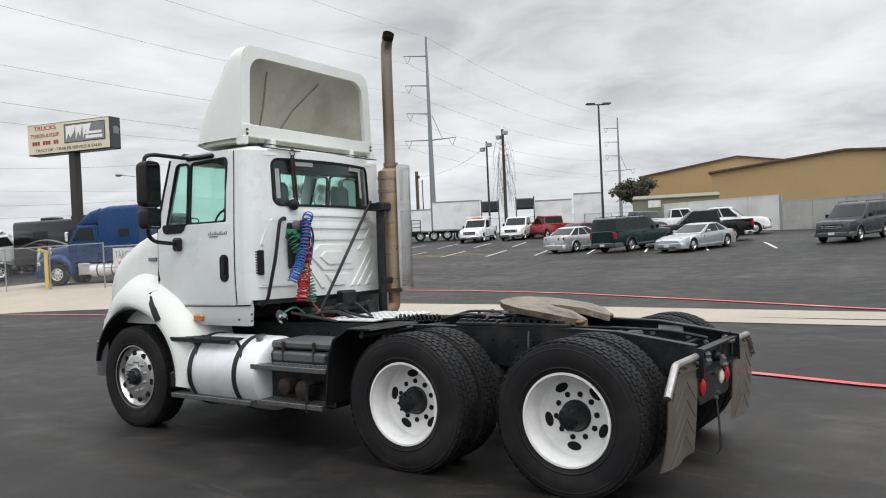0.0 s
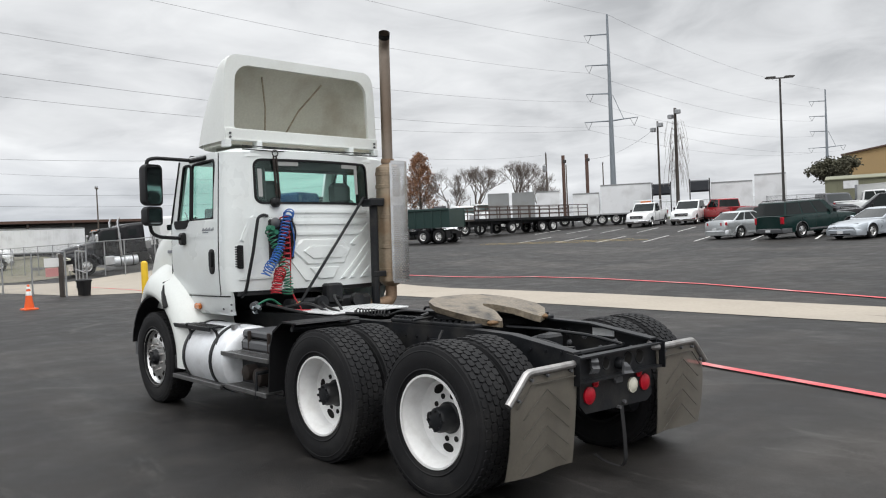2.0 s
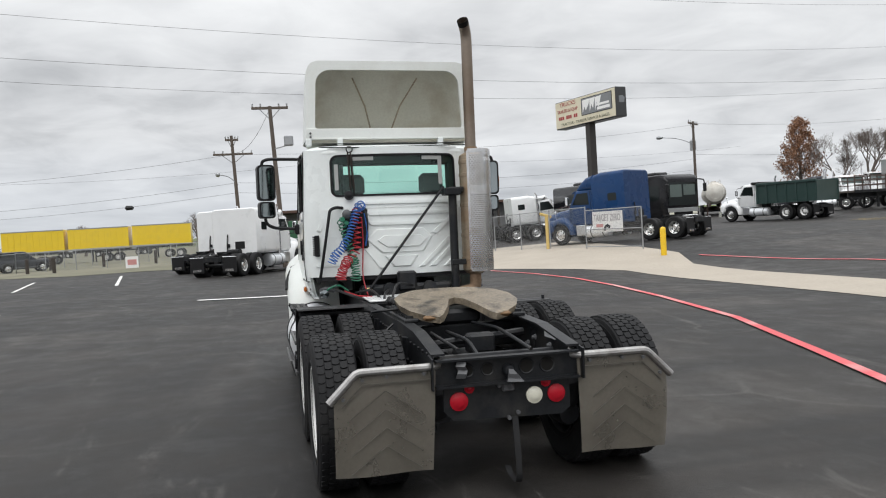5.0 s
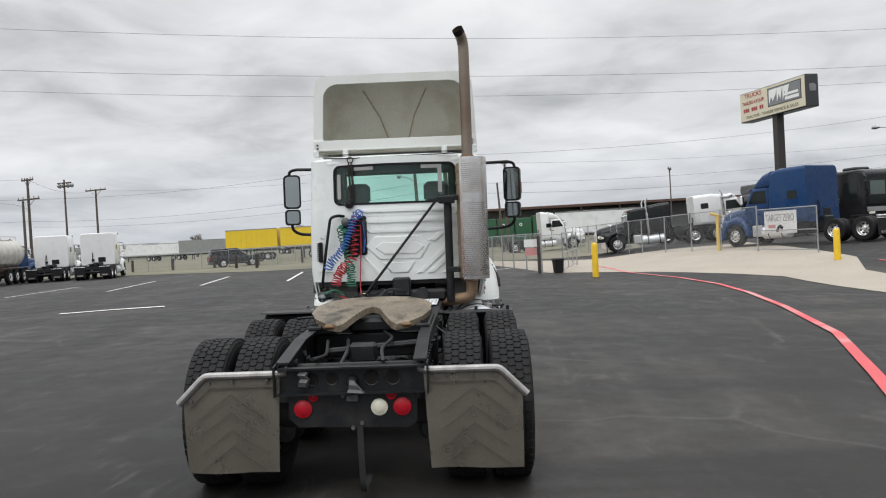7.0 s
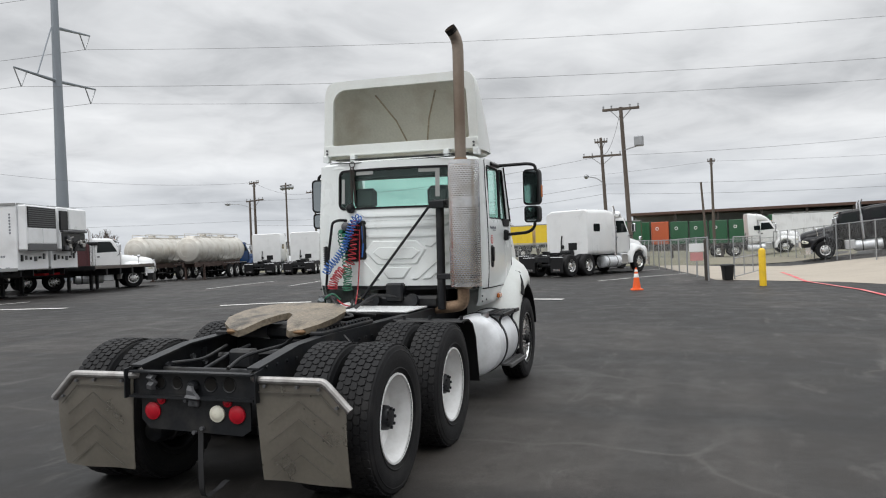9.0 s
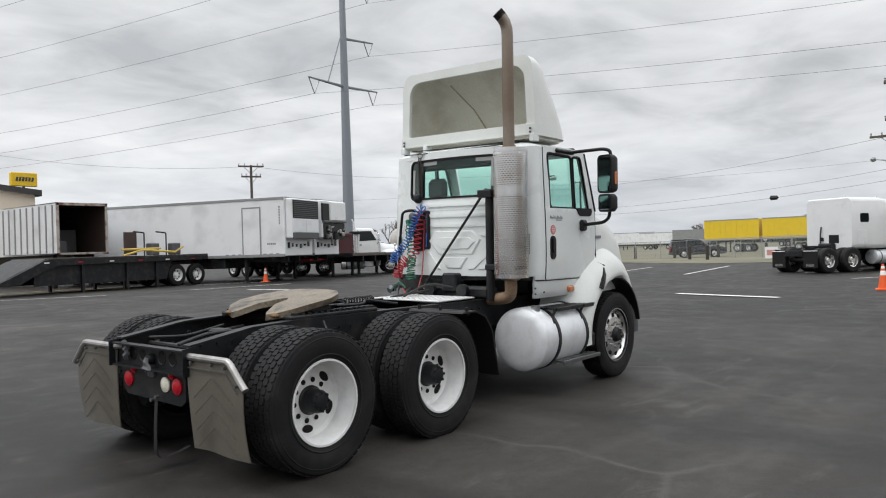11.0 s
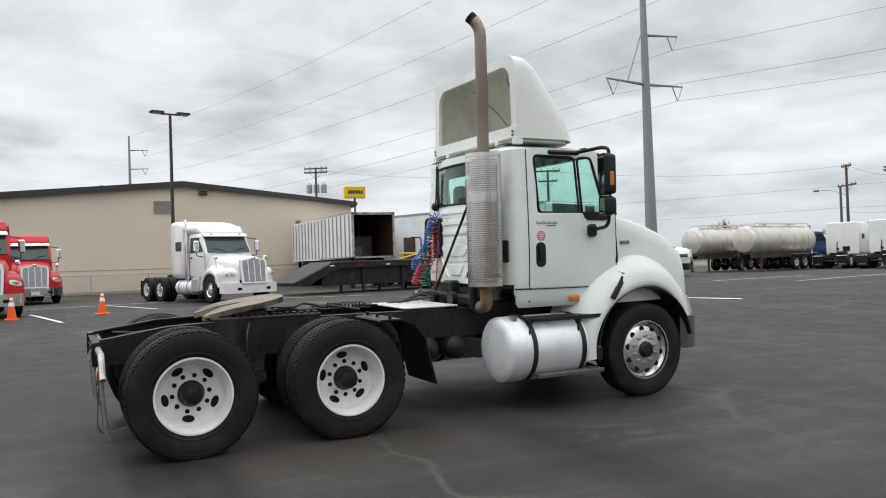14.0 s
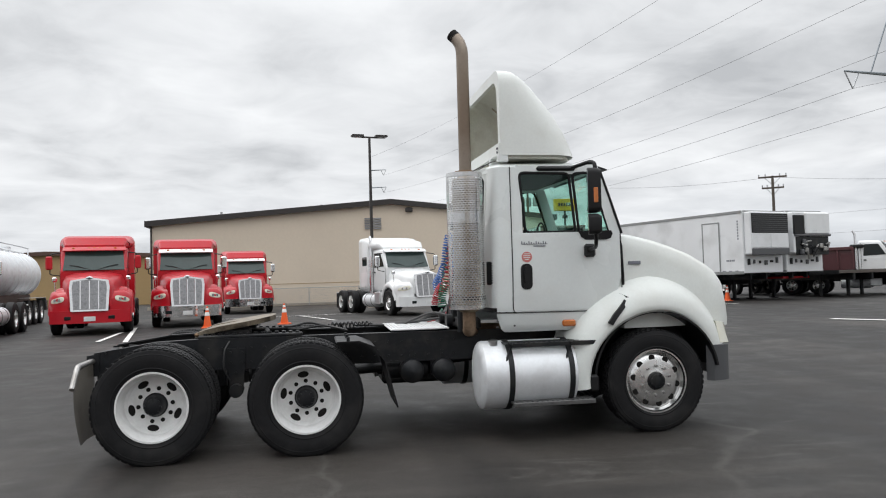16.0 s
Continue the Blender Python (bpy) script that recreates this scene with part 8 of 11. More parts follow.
def box_trailer(name, x, y, heading, L, W, z0, z1, colour, label, group="", wheels=True, ribs=True, reefer=False, side_door=False):
    """x forward; the front wall at x = 0, the box behind it."""
    T = thing(name, on_land(x, y, heading), label, "trailer", group)
    w = W / 2
    bm = bm_new()
    box(bm, -L, 0, -w, w, z0, z1, 0.03)
    body = part("body", bm, colour, T, "", 25)
    for s in (-1, 1):
        for z, t in ((z0 - 0.04, 0.14), (z1 - 0.10, 0.12)):
            bm = bm_new()
            box(bm, -L + 0.01, -0.01, s * w, s * (w + 0.025), z, z + t, 0.006)
            part("edge_rail", bm, "trailer_grey", body)
        if ribs:
            n = int(L / 0.61)
            me = None
            for k in range(1, n):
                if me is None:
                    b2 = bm_new()
                    box(b2, -0.035, 0.035, -0.02, 0.02, z0 + 0.12, z1 - 0.12, 0.008)
                    me = to_mesh("side_post", b2, 25)
                    me.materials.append(MAT[colour])
                p = part("side_post", me, colour, body)
                p.matrix_basis = pose(-k * L / n, s * (w + 0.008), 0)
    if side_door:
        for s in (-1, 1):
            bm = bm_new()
            box(bm, -2.37, -1.37, s * w, s * (w + 0.02), z0 + 0.08, z1 - 0.45, 0.01)
            d = part("side_door", bm, colour, body, "white side door")
            for xx, za, zb in ((-2.38, z0 + 0.08, z1 - 0.45), (-1.37, z0 + 0.08, z1 - 0.45)):
                bm = bm_new()
                box(bm, xx - 0.03, xx + 0.03, s * (w + 0.015), s * (w + 0.035), za, zb, 0.005)
                part("door_frame", bm, "trailer_grey", d)
            bm = bm_new()
            box(bm, -2.40, -1.34, s * (w + 0.015), s * (w + 0.035), z1 - 0.47, z1 - 0.41, 0.005)
            part("door_frame", bm, "trailer_grey", d)
            bm = bm_new()
            for k in range(7):
                box(bm, -0.32, -0.25, s * (w + 0.004), s * (w + 0.008), z1 - 0.5 - k * 0.13, z1 - 0.42 - k * 0.13)
            for k in range(5):
                box(bm, -1.0 + k * 0.1, -0.93 + k * 0.1, s * (w + 0.004), s * (w + 0.008), z0 + 0.55, z0 + 0.63)
            for k in range(9):
                box(bm, -3.4 + k * 0.36, -3.22 + k * 0.36, s * (w + 0.004), s * (w + 0.008), z0 + 0.10, z0 + 0.13)
            part("fleet_marking", bm, "lettering_grey", body)
    if reefer:
        bm = bm_new()
        box(bm, 0.0, 0.42, -w + 0.06, w - 0.06, z1 - 1.98, z1 - 0.06, 0.05)
        u = part("cooling_unit", bm, "trailer_white", T, "white refrigeration unit with dark grille")
        bm = bm_new()
        box(bm, 0.0, 0.02, -w + 0.02, w - 0.02, z1 - 0.05, z1 + 0.02, 0.005)
        part("edge_rail", bm, "trailer_grey", body)
        if reefer == "shut":
            bm = bm_new()
            box(bm, 0.40, 0.44, -w + 0.09, w - 0.09, z1 - 1.02, z1 - 0.14, 0.01)
            g = part("unit_grille", bm, "black_plastic", u, "black louvred grille")
            for k in range(9):
                bm = bm_new()
                box(bm, 0.435, 0.455, -w + 0.12, w - 0.12, z1 - 0.96 + k * 0.09, z1 - 0.925 + k * 0.09)
                part("slat", bm, "bumper_grey", g)
            for y0, y1 in ((-w + 0.09, -0.02), (0.02, w - 0.09)):
                bm = bm_new()
                box(bm, 0.41, 0.445, y0, y1, z1 - 1.68, z1 - 1.05, 0.012)
                part("unit_door", bm, "trailer_white", u)
            bm = bm_new()
            box(bm, 0.36, 0.46, -w + 0.08, w - 0.08, z1 - 2.0, z1 - 1.70, 0.02)
            part("unit_base", bm, "bumper_grey", u)
        else:
            bm = bm_new()
            box(bm, 0.36, 0.46, -w + 0.06, -w + 0.75, z1 - 1.10, z1 - 0.22, 0.02)
            part("unit_grille", bm, "black_plastic", u)
            bm = bm_new()
            box(bm, 0.36, 0.52, -w + 0.78, w - 0.06, z1 - 1.10, z1 - 0.10, 0.05)
            part("unit_cover", bm, "fleet_white", u, "cream plastic unit cover")
            bm = bm_new()
            box(bm, 0.38, 0.55, -w + 0.08, w - 0.05, z1 - 1.20, z1 - 1.10, 0.02)
            part("unit_shelf", bm, "bumper_grey", u)
        rng_ = random.Random(7)
        for k in range(6):
            bm = bm_new()
            y0 = -w + 0.2 + k * 0.36
            box(bm, 0.0, 0.05, y0, y0 + rng_.uniform(0.1, 0.28), z0 + rng_.uniform(0.35, 0.5), z0 + rng_.uniform(0.55, 0.7), 0.01)
            part("wall_fitting", bm, "bumper_grey" if k % 2 else "black_plastic", body)
        bm = bm_new()
        box(bm, -5.5, -3.6, -w + 0.15, w - 0.15, z0 - 0.55, z0 - 0.05, 0.05)
        part("fuel_tank", bm, "black_frame", T)
    bm = bm_new()
    for s in (-1, 1):
        box(bm, -L, -0.3, s * 0.45, s * 0.55, z0 - 0.28, z0, 0.01)
    for k in range(int(L / 1.2)):
        box(bm, -L + 0.6 + k * 1.2, -L + 0.7 + k * 1.2, -w + 0.05, w - 0.05, z0 - 0.14, z0, 0.0)
    part("chassis", bm, "black_frame", T)
    if wheels:
        running_gear(T, (-L + 1.3, -L + 2.6))
        for s in (-1, 1):
            bm = bm_new()
            box(bm, -2.6, -2.45, s * 0.75, s * 0.88, 0.06, z0 - 0.1, 0.01)
            box(bm, -2.7, -2.35, s * 0.68, s * 0.95, 0.0, 0.06, 0.01)
            part("landing_leg", bm, "black_frame", T, "black landing gear leg")
    return T


flatbed(26.6, 30.5, -90, 12.0, "dark flatbed trailer behind the refrigerated trailers", False, "flatbed trailers")
flatbed(29.6, 31.5, -90, 12.0, "dark flatbed trailer behind the refrigerated trailers", False, "flatbed trailers")
REEF = "refrigerated trailers side by side"
box_trailer("reefer_trailer", 21.34, 24.1, -72, 14.6, 2.5, 1.25, 4.05, "trailer_white", "white refrigerated trailer with side door on landing legs", REEF, ribs=False, reefer="shut", side_door=True)
ref = box_trailer("reefer_trailer", 23.95, 24.95, -72, 14.6, 2.5, 1.25, 4.08, "trailer_white", "white refrigerated trailer with its cooling unit opened up", REEF, ribs=False, reefer="open")
bm = bm_new()
box(bm, 0.40, 0.46, -1.10, 1.12, 2.02, 2.86, 0.02)
bay = part("open_engine_bay", bm, "black_frame", ref, "exposed cooling engine and hoses")
rng_ = random.Random(21)
for k in range(16):
    bm = bm_new()
    y0, z0_ = rng_.uniform(-0.85, 0.9), rng_.uniform(2.1, 2.65)
    if k % 3:
        tube(bm, rounded([(0.47, y0, z0_), (0.58, y0 + rng_.uniform(-0.2, 0.2), z0_ + 0.1), (0.50, y0 + rng_.uniform(-0.3, 0.3), z0_ + rng_.uniform(-0.3, 0.2))], 0.06), rng_.uniform(0.02, 0.045), 6)
        part("hose", bm, "hose_black" if k % 2 else "dull_aluminium", bay)
    else:
        box(bm, 0.46, 0.46 + rng_.uniform(0.06, 0.16), y0 - 0.12, y0 + 0.1, z0_ - 0.1, z0_ + 0.12, 0.03)
        part("engine_block", bm, "dull_aluminium" if k % 2 else "bumper_grey", bay)
bm = bm_new()
box(bm, -9.0, -0.5, -0.9, 0.9, 0.95, 1.05, 0.01)
part("red_crossbeam", bm, "pickup_red", ref)

# an open shipping container behind a drop-deck trailer
C = thing("shipping_container", on_land(14.5, 32.0, -90), "white ribbed container with rusty open doors", "container")
bm = bm_new()
L_, w_, z0, z1 = 12.0, 1.25, 1.62, 4.12
for s in (-1, 1):
    box(bm, -L_, 0, s * (w_ - 0.04), s * w_, z0, z1)
box(bm, -L_, 0, -w_, w_, z1 - 0.04, z1)
box(bm, -L_, 0, -w_, w_, z0, z0 + 0.08)
box(bm, -L_, -L_ + 0.05, -w_, w_, z0, z1)
shell_ = part("body", bm, "trailer_white", C, "", 20)
for s in (-1, 1):
    b2 = bm_new()
    box(b2, -0.05, 0.05, -0.03, 0.03, z0 + 0.1, z1 - 0.1, 0.012)
    me = to_mesh("side_rib", b2, 25)
    me.materials.append(MAT["trailer_grey"])
    for k in range(17):
        part("side_rib", me, "trailer_grey", shell_).matrix_basis = pose(-0.35 - k * 0.70, s * (w_ + 0.015), 0)
for a in ((-w_, -w_ + 0.12, z0, z1), (w_ - 0.12, w_, z0, z1), (-w_, w_, z1 - 0.14, z1), (-w_, w_, z0, z0 + 0.1)):
    bm = bm_new()
    box(bm, -0.02, 0.07, a[0], a[1], a[2], a[3], 0.01)
    part("door_frame", bm, "rust_streak", shell_, "rust-streaked door frame")
# the inside is lined in a darker colour than the white shell
for y0, y1, za, zb in ((-w_ + 0.045, -w_ + 0.06, z0 + 0.1, z1 - 0.05), (w_ - 0.06, w_ - 0.045, z0 + 0.1, z1 - 0.05), (-w_ + 0.07, w_ - 0.07, z1 - 0.07, z1 - 0.05), (-w_ + 0.07, w_ - 0.07, z0 + 0.085, z0 + 0.1)):
    bm = bm_new()
    box(bm, -L_ + 0.1, -0.1, y0, y1, za, zb)
    part("lining", bm, "rusty_steel", shell_, "dark brown lining inside the container")
bm = bm_new()
box(bm, -4.5, -2.5, -0.3, 0.9, z0 + 0.1, z0 + 1.3, 0.05)
box(bm, -2.2, -1.2, -1.0, -0.2, z0 + 0.1, z0 + 0.7, 0.05)
part("stored_boxes", bm, "bumper_grey", C)
bm = bm_new()
for s in (-1, 1):
    box(bm, -L_, 0.0, s * 0.45, s * 0.55, 1.1, z0, 0.01)
    box(bm, -L_ + 0.5, -L_ + 0.7, s * 0.8, s * 1.0, 0.0, z0)
    box(bm, -1.2, -1.0, s * 0.8, s * 1.0, 0.0, z0)
part("stand", bm, "black_frame", C)
bm = bm_new()
lathe(bm, [(0.12, 0), (0.2, 0.2), (0.1, 0.32)], (-L_ + 0.4, -0.9, z1), "z", 10)
part("roof_vent", bm, "bumper_grey", C)

T = thing("drop_deck_trailer", pose(13.4, 28.0, land(13.4, 28.0), 0, 0, 10), "black drop-deck equipment trailer with raised gooseneck", "trailer")
bm = bm_new()
prof_ = [(-5.4, 0.42), (-5.4, 0.55), (-4.9, 0.75), (-3.6, 1.35), (-3.3, 1.42), (5.0, 1.48), (5.0, 1.22), (-3.0, 1.15), (-3.6, 0.95), (-4.6, 0.45)]
for y0, y1 in ((-1.25, -1.12), (1.12, 1.25), (-0.1, 0.1)):
    prism(bm, prof_, "y", y0, y1)
fr = part("frame", bm, "black_frame", T)
bm = bm_new()
prism(bm, [(-5.4, 0.42), (-5.4, 0.55), (-4.9, 0.77), (-3.5, 1.40), (-3.4, 1.44), (-3.4, 1.30), (-4.8, 0.62)], "y", -1.11, 1.11)
part("ramp_plate", bm, "black_frame", T, "black sloping tail of the deck")
# added dark sheets stand for the frame's depth and the shadow below it
for y0 in (-1.05, 1.0):
    bm = bm_new()
    prism(bm, [(-3.9, 0.35), (2.6, 0.35), (2.9, 1.18), (-3.2, 1.14), (-3.9, 0.82)], "y", y0, y0 + 0.05)
    part("side_plate", bm, "black_frame", T, "black sheet standing in for frame depth and shadow under the deck")
bm = bm_new()
box(bm, -3.4, 5.0, -1.25, 1.25, 1.38, 1.46, 0.01)
part("deck", bm, "wood_grey", T)
for k in range(9):
    bm = bm_new()
    xx = -3.0 + k * 0.95
    box(bm, xx - 0.04, xx + 0.04, -1.2, 1.2, 1.16, 1.38)
    part("cross_member", bm, "black_frame", T)
for k in range(6):
    bm = bm_new()
    xx = -3.6 + k * 1.5
    box(bm, xx, xx + 0.22, -1.262, -1.25, 1.24, 1.29)
    part("reflector", bm, "red_lens" if k % 2 else "deck_plate", T)
running_gear(T, (3.2, 4.4))
bm = bm_new()
for xx in (-1.8, 0.4, 2.0):
    box(bm, xx - 0.06, xx + 0.06, -1.15, -1.03, 0.0, 1.2, 0.01)
    box(bm, xx - 0.06, xx + 0.06, 1.03, 1.15, 0.0, 1.2, 0.01)
part("support_leg", bm, "black_frame", T)
bm = bm_new()
tube(bm, [(0.3, -1.0, 1.48), (1.4, -0.9, 1.72), (3.2, -1.0, 1.60), (3.6, -1.1, 1.85)], 0.05, 6)
tube(bm, [(0.6, -0.5, 1.75), (2.6, -0.7, 1.78)], 0.05, 6)
part("scrap_frame", bm, "yellow_line", T, "rusty yellow steel lying on the deck")
for xx in (2.6, 3.9):
    bm = bm_new()
    tube(bm, rounded([(xx, 0.4, 1.46), (xx, 0.4, 2.55), (xx - 0.6, 0.4, 2.6)], 0.05), 0.035, 6)
    part("headboard_post", bm, "black_frame", T)
    bm = bm_new()
    box(bm, xx + 0.15, xx + 0.65, 0.1, 0.5, 1.48, 2.05, 0.04)
    part("tool_box", bm, "bumper_grey", T)
bm = bm_new()
box(bm, 1.9, 2.6, 0.9, 1.0, 1.5, 2.6, 0.02)
part("ramp_panel", bm, "rusty_steel", T)


def tank_trailer(x, y, heading, L, label, group="", colour="tank_steel"):
    T = thing("tank_trailer", on_land(x, y, heading), label, "trailer", group)
    bm = bm_new()
    lathe(bm, [(0.001, -0.25), (0.45, -0.22), (0.8, -0.1), (0.93, 0.1), (0.95, 0.3), (0.95, L - 0.3), (0.93, L - 0.1), (0.8, L + 0.1), (0.45, L + 0.22), (0.001, L + 0.25)], (-L, 0, 2.12), "x", 36)
    tk = part("tank", bm, colour, T, "grimy white cylindrical tank")
    n = int(L / 0.95)
    for k in range(n + 1):
        bm = bm_new()
        lathe(bm, [(0.95, -0.03), (0.985, 0), (0.95, 0.03)], (-L + 0.2 + k * (L - 0.4) / n, 0, 2.12), "x", 36)
        part("ring", bm, colour, tk)
    bm = bm_new()
    box(bm, -L + 0.5, -0.4, -0.35, 0.35, 3.02, 3.10, 0.02)
    for xx in (-L * 0.3, -L * 0.7):
        tube(bm, [(xx, 0, 3.05), (xx, 0, 3.25)], 0.25, 12)
    for s in (-1, 1):
        tube(bm, [(-L + 0.4, s * 0.5, 3.0), (-L + 0.4, s * 0.5, 3.28), (-0.5, s * 0.5, 3.28), (-0.5, s * 0.5, 3.0)], 0.025, 6)
    part("catwalk", bm, colour, tk)
    bm = bm_new()
    for s in (-1, 1):
        box(bm, -L, 0, s * 0.4, s * 0.5, 0.9, 1.25, 0.01)
        tube(bm, [(-L - 0.05, s * 0.3, 1.2), (-L - 0.28, s * 0.35, 1.6)], 0.12, 8)
    box(bm, -L - 0.3, -L + 0.2, -1.15, 1.15, 0.55, 1.0, 0.03)
    part("chassis", bm, "rusty_steel", T)
    running_gear(T, (-L + 0.9, -L + 2.1, -L + 3.3), rims="polished_rim")
    for s in (-1, 1):
        bm = bm_new()
        loft(bm, [[(-L + 0.2, s * 0.8, 0.6), (-L + 0.2, s * 1.2, 0.6), (-L + 0.2, s * 1.2, 0.63), (-L + 0.2, s * 0.8, 0.63)], [(-L + 0.4, s * 0.8, 1.1), (-L + 0.4, s * 1.2, 1.1), (-L + 0.4, s * 1.2, 1.13), (-L + 0.4, s * 0.8, 1.13)], [(-L + 3.8, s * 0.8, 1.1), (-L + 3.8, s * 1.2, 1.1), (-L + 3.8, s * 1.2, 1.13), (-L + 3.8, s * 0.8, 1.13)]])
        part("mudguard", bm, "aluminium", T)
        bm = bm_new()
        box(bm, -0.95, -0.82, s * 0.62, s * 0.75, 0.05, 1.1, 0.01)
        box(bm, -1.03, -0.74, s * 0.55, s * 0.82, 0.0, 0.05, 0.01)
        part("landing_leg", bm, "rusty_steel", T)
    for x0, r in ((0.24, 0.52), (0.27, 0.16)):
        bm = bm_new()
        lathe(bm, [(r, -0.04), (r + 0.03, 0.0), (r, 0.02), (r - 0.03, 0.0)], (x0 - 0.05, 0, 2.12), "x", 24)
        part("head_ring", bm, colour, tk)
    return T


TK = "tank trailers"
tank_trailer(41.0, 30.7, 191, 8.0, "grimy white vacuum tank trailer with polished wheels", TK)
tank_trailer(38.9, 33.4, 191, 7.6, "grimy white vacuum tank trailer parked behind", TK)
tank_trailer(-9.6, 18.6, -82, 0.1 + 8.0, "polished steel tank trailer beside the red tractors", TK, "tank_aluminium").matrix_basis = on_land(-10.6, 20.5, -82)
semi("semi_truck", -9.0, 15.2, -82, "fleet_white", "white tractor in front of a steel tank trailer", "", sleeper=0.0, roof=2.7, cab_h=2.6, wb=4.2, stacks=1)
tank_trailer(57.5, -38.5, 150, 8.0, "white tank trailer on the far side of the lot", TK)

# black motor home
mat("shade_green", (0.10, 0.13, 0.12), 0.3, vary=0.15, scale=2)
T = thing("motor_home", on_land(35.5, -22.4, 191), "black touring coach with grey and red swooshes", "motor home")
bm = bm_new()
rings = []
for xx, w, za, zb in ((-12, 1.20, 0.45, 3.15), (-11.9, 1.25, 0.4, 3.2), (-0.5, 1.25, 0.4, 3.2), (-0.15, 1.24, 0.42, 3.12), (0.0, 1.18, 0.45, 2.95), (0.02, 1.12, 0.5, 2.88)):
    rings.append([(xx, u, v) for u, v in round_rect(-w, w, za, zb, 0.18, 3)])
loft(bm, rings)
body = part("body", bm, "black_paint", T, "", 40)
bm = bm_new()
quad_panel(bm, [(0.025, -1.06, 1.35), (0.025, 1.06, 1.35), (0.025, 1.06, 2.72), (0.025, -1.06, 2.72)], 0.03, (1, 0, 0), 0.012)
part("windshield", bm, "car_glass", T)
# two added panels on the glass imitate its grey reflection by colour
for y0_, y1_, za, zb in ((-0.92, -0.06, 1.85, 2.58), (0.06, 0.92, 1.95, 2.58)):
    bm = bm_new()
    quad_panel(bm, [(0.037, y0_, za), (0.037, y1_, za), (0.037, y1_, zb), (0.037, y0_, zb)], 0.01, (1, 0, 0), 0.010)
    part("sun_shade", bm, "shade_green", T, "grey-green panel painted as the windshield's reflection")
for s in (-1, 1):
    for x0_, x1_ in ((-1.6, -0.5), (-4.0, -2.6), (-7.2, -5.8), (-10.2, -9.0)):
        bm = bm_new()
        prism(bm, round_rect(x0_, x1_, 1.70, 2.55, 0.08), "y", s * 1.245, s * 1.262)
        part("side_window", bm, "car_glass", T)
    for k, mt in enumerate(("trailer_grey", "maroon_paint", "trailer_grey")):
        bm = bm_new()
        pts = [(-11.5 + i * 0.6, s * 1.258, 1.55 - 0.18 * k + 0.45 * math.sin((i + 2 * k) * 0.42)) for i in range(17)]
        tube(bm, pts, [0.012 + 0.05 * math.sin(math.pi * i / 16) for i in range(17)], 6)
        part("swoosh", bm, mt, body, "painted swoosh")
    bm = bm_new()
    tube(bm, rounded([(-0.2, s * 1.15, 2.9), (0.35, s * 1.35, 2.8), (0.35, s * 1.38, 2.3)], 0.1), 0.04, 6)
    box(bm, 0.28, 0.42, s * 1.28, s * 1.5, 2.1, 2.6, 0.04)
    part("mirror", bm, "black_plastic", T)
    bm = bm_new()
    box(bm, 0.0, 0.08, s * 0.70, s * 1.02, 0.82, 0.97, 0.02)
    part("headlight", bm, "clear_lens", T)
    for xx in (-2.2, -8.6, -9.8):
        add_wheel(T, xx, s * 1.08, 0.5, 0.28, "steer", "polished_rim")
bm = bm_new()
box(bm, -0.02, 0.10, -1.05, 1.05, 0.45, 0.80, 0.03)
part("bumper", bm, "chrome", T)
bm = bm_new()
box(bm, 0.015, 0.05, -1.12, 1.12, 0.98, 1.22, 0.02)
part("front_band", bm, "trailer_grey", T, "silver band under the windshield")
for k in range(4):
    bm = bm_new()
    box(bm, -10.5 + k * 2.6, -9.5 + k * 2.6, -0.5, 0.5, 3.2, 3.42, 0.08)
    part("roof_unit", bm, "black_plastic", T, "roof air conditioner")

# white box trailers and a shed along the lot's far side
BX = "white box trailers along the far side"
for x, y, hd, L_, z1_ in ((48.6, -51.0, -136, 2.04, 3.51), (46.8, -52.7, -137, 2.17, 3.47), (45.0, -54.3, -139, 2.19, 3.42), (40.7, -54.9, -144, 2.39, 3.01), (36.8, -57.5, -146, 4.49, 3.61), (29.2, -61.7, -153, 3.42, 3.24), (26.7, -62.8, -156, 2.51, 3.74)):
    box_trailer("box_trailer", x, y, hd, L_, 2.5, 0.9, z1_, "trailer_white" if x < 46 else "trailer_grey", "plain white box trailer" if x < 46 else "plain grey box trailer", BX, ribs=False)
for x, y, hd, w_, z1_ in ((34.8, -56.1, -149, 1.59, 3.5), (32.0, -57.7, -151, 1.64, 3.59)):
    R_ = thing("tarp_rack", on_land(x, y, hd), "dark rolled tarp on a tall steel post frame", "tarp rack", "tarp racks")
    for q in (-1, 1):
        bm = bm_new()
        tube(bm, [(q * w_ / 2, 0, 0), (q * w_ / 2, 0, z1_ + 0.12)], 0.05, 8)
        part("post", bm, "black_frame", R_)
    bm = bm_new()
    loft(bm, [[(xx, 0.10 + 0.03 * math.sin(4 * xx), z1_ - 1.05), (xx, -0.12, z1_ - 0.9), (xx, -0.10, z1_ - 0.1), (xx, 0.12, z1_)] for xx in (-w_ / 2 + 0.06, -w_ / 4, 0, w_ / 4, w_ / 2 - 0.06)])
    part("tarp", bm, "slate_paint", R_)
S = thing("storage_shed", on_land(22.4, -71.4, 17), "olive metal storage shed with a white notice", "shed")
bm = bm_new()
box(bm, -4.0, 4.0, -1.6, 1.6, 0, 3.2, 0.02)
mat("olive_metal", (0.20, 0.20, 0.13), 0.6, vary=0.1, scale=1)
sb = part("body", bm, "olive_metal", S)
for k in range(9):
    bm = bm_new()
    box(bm, -4.0 + k, -3.92 + k, 1.6, 1.64, 0, 3.2)
    part("wall_rib", bm, "olive_metal", sb)
bm = bm_new()
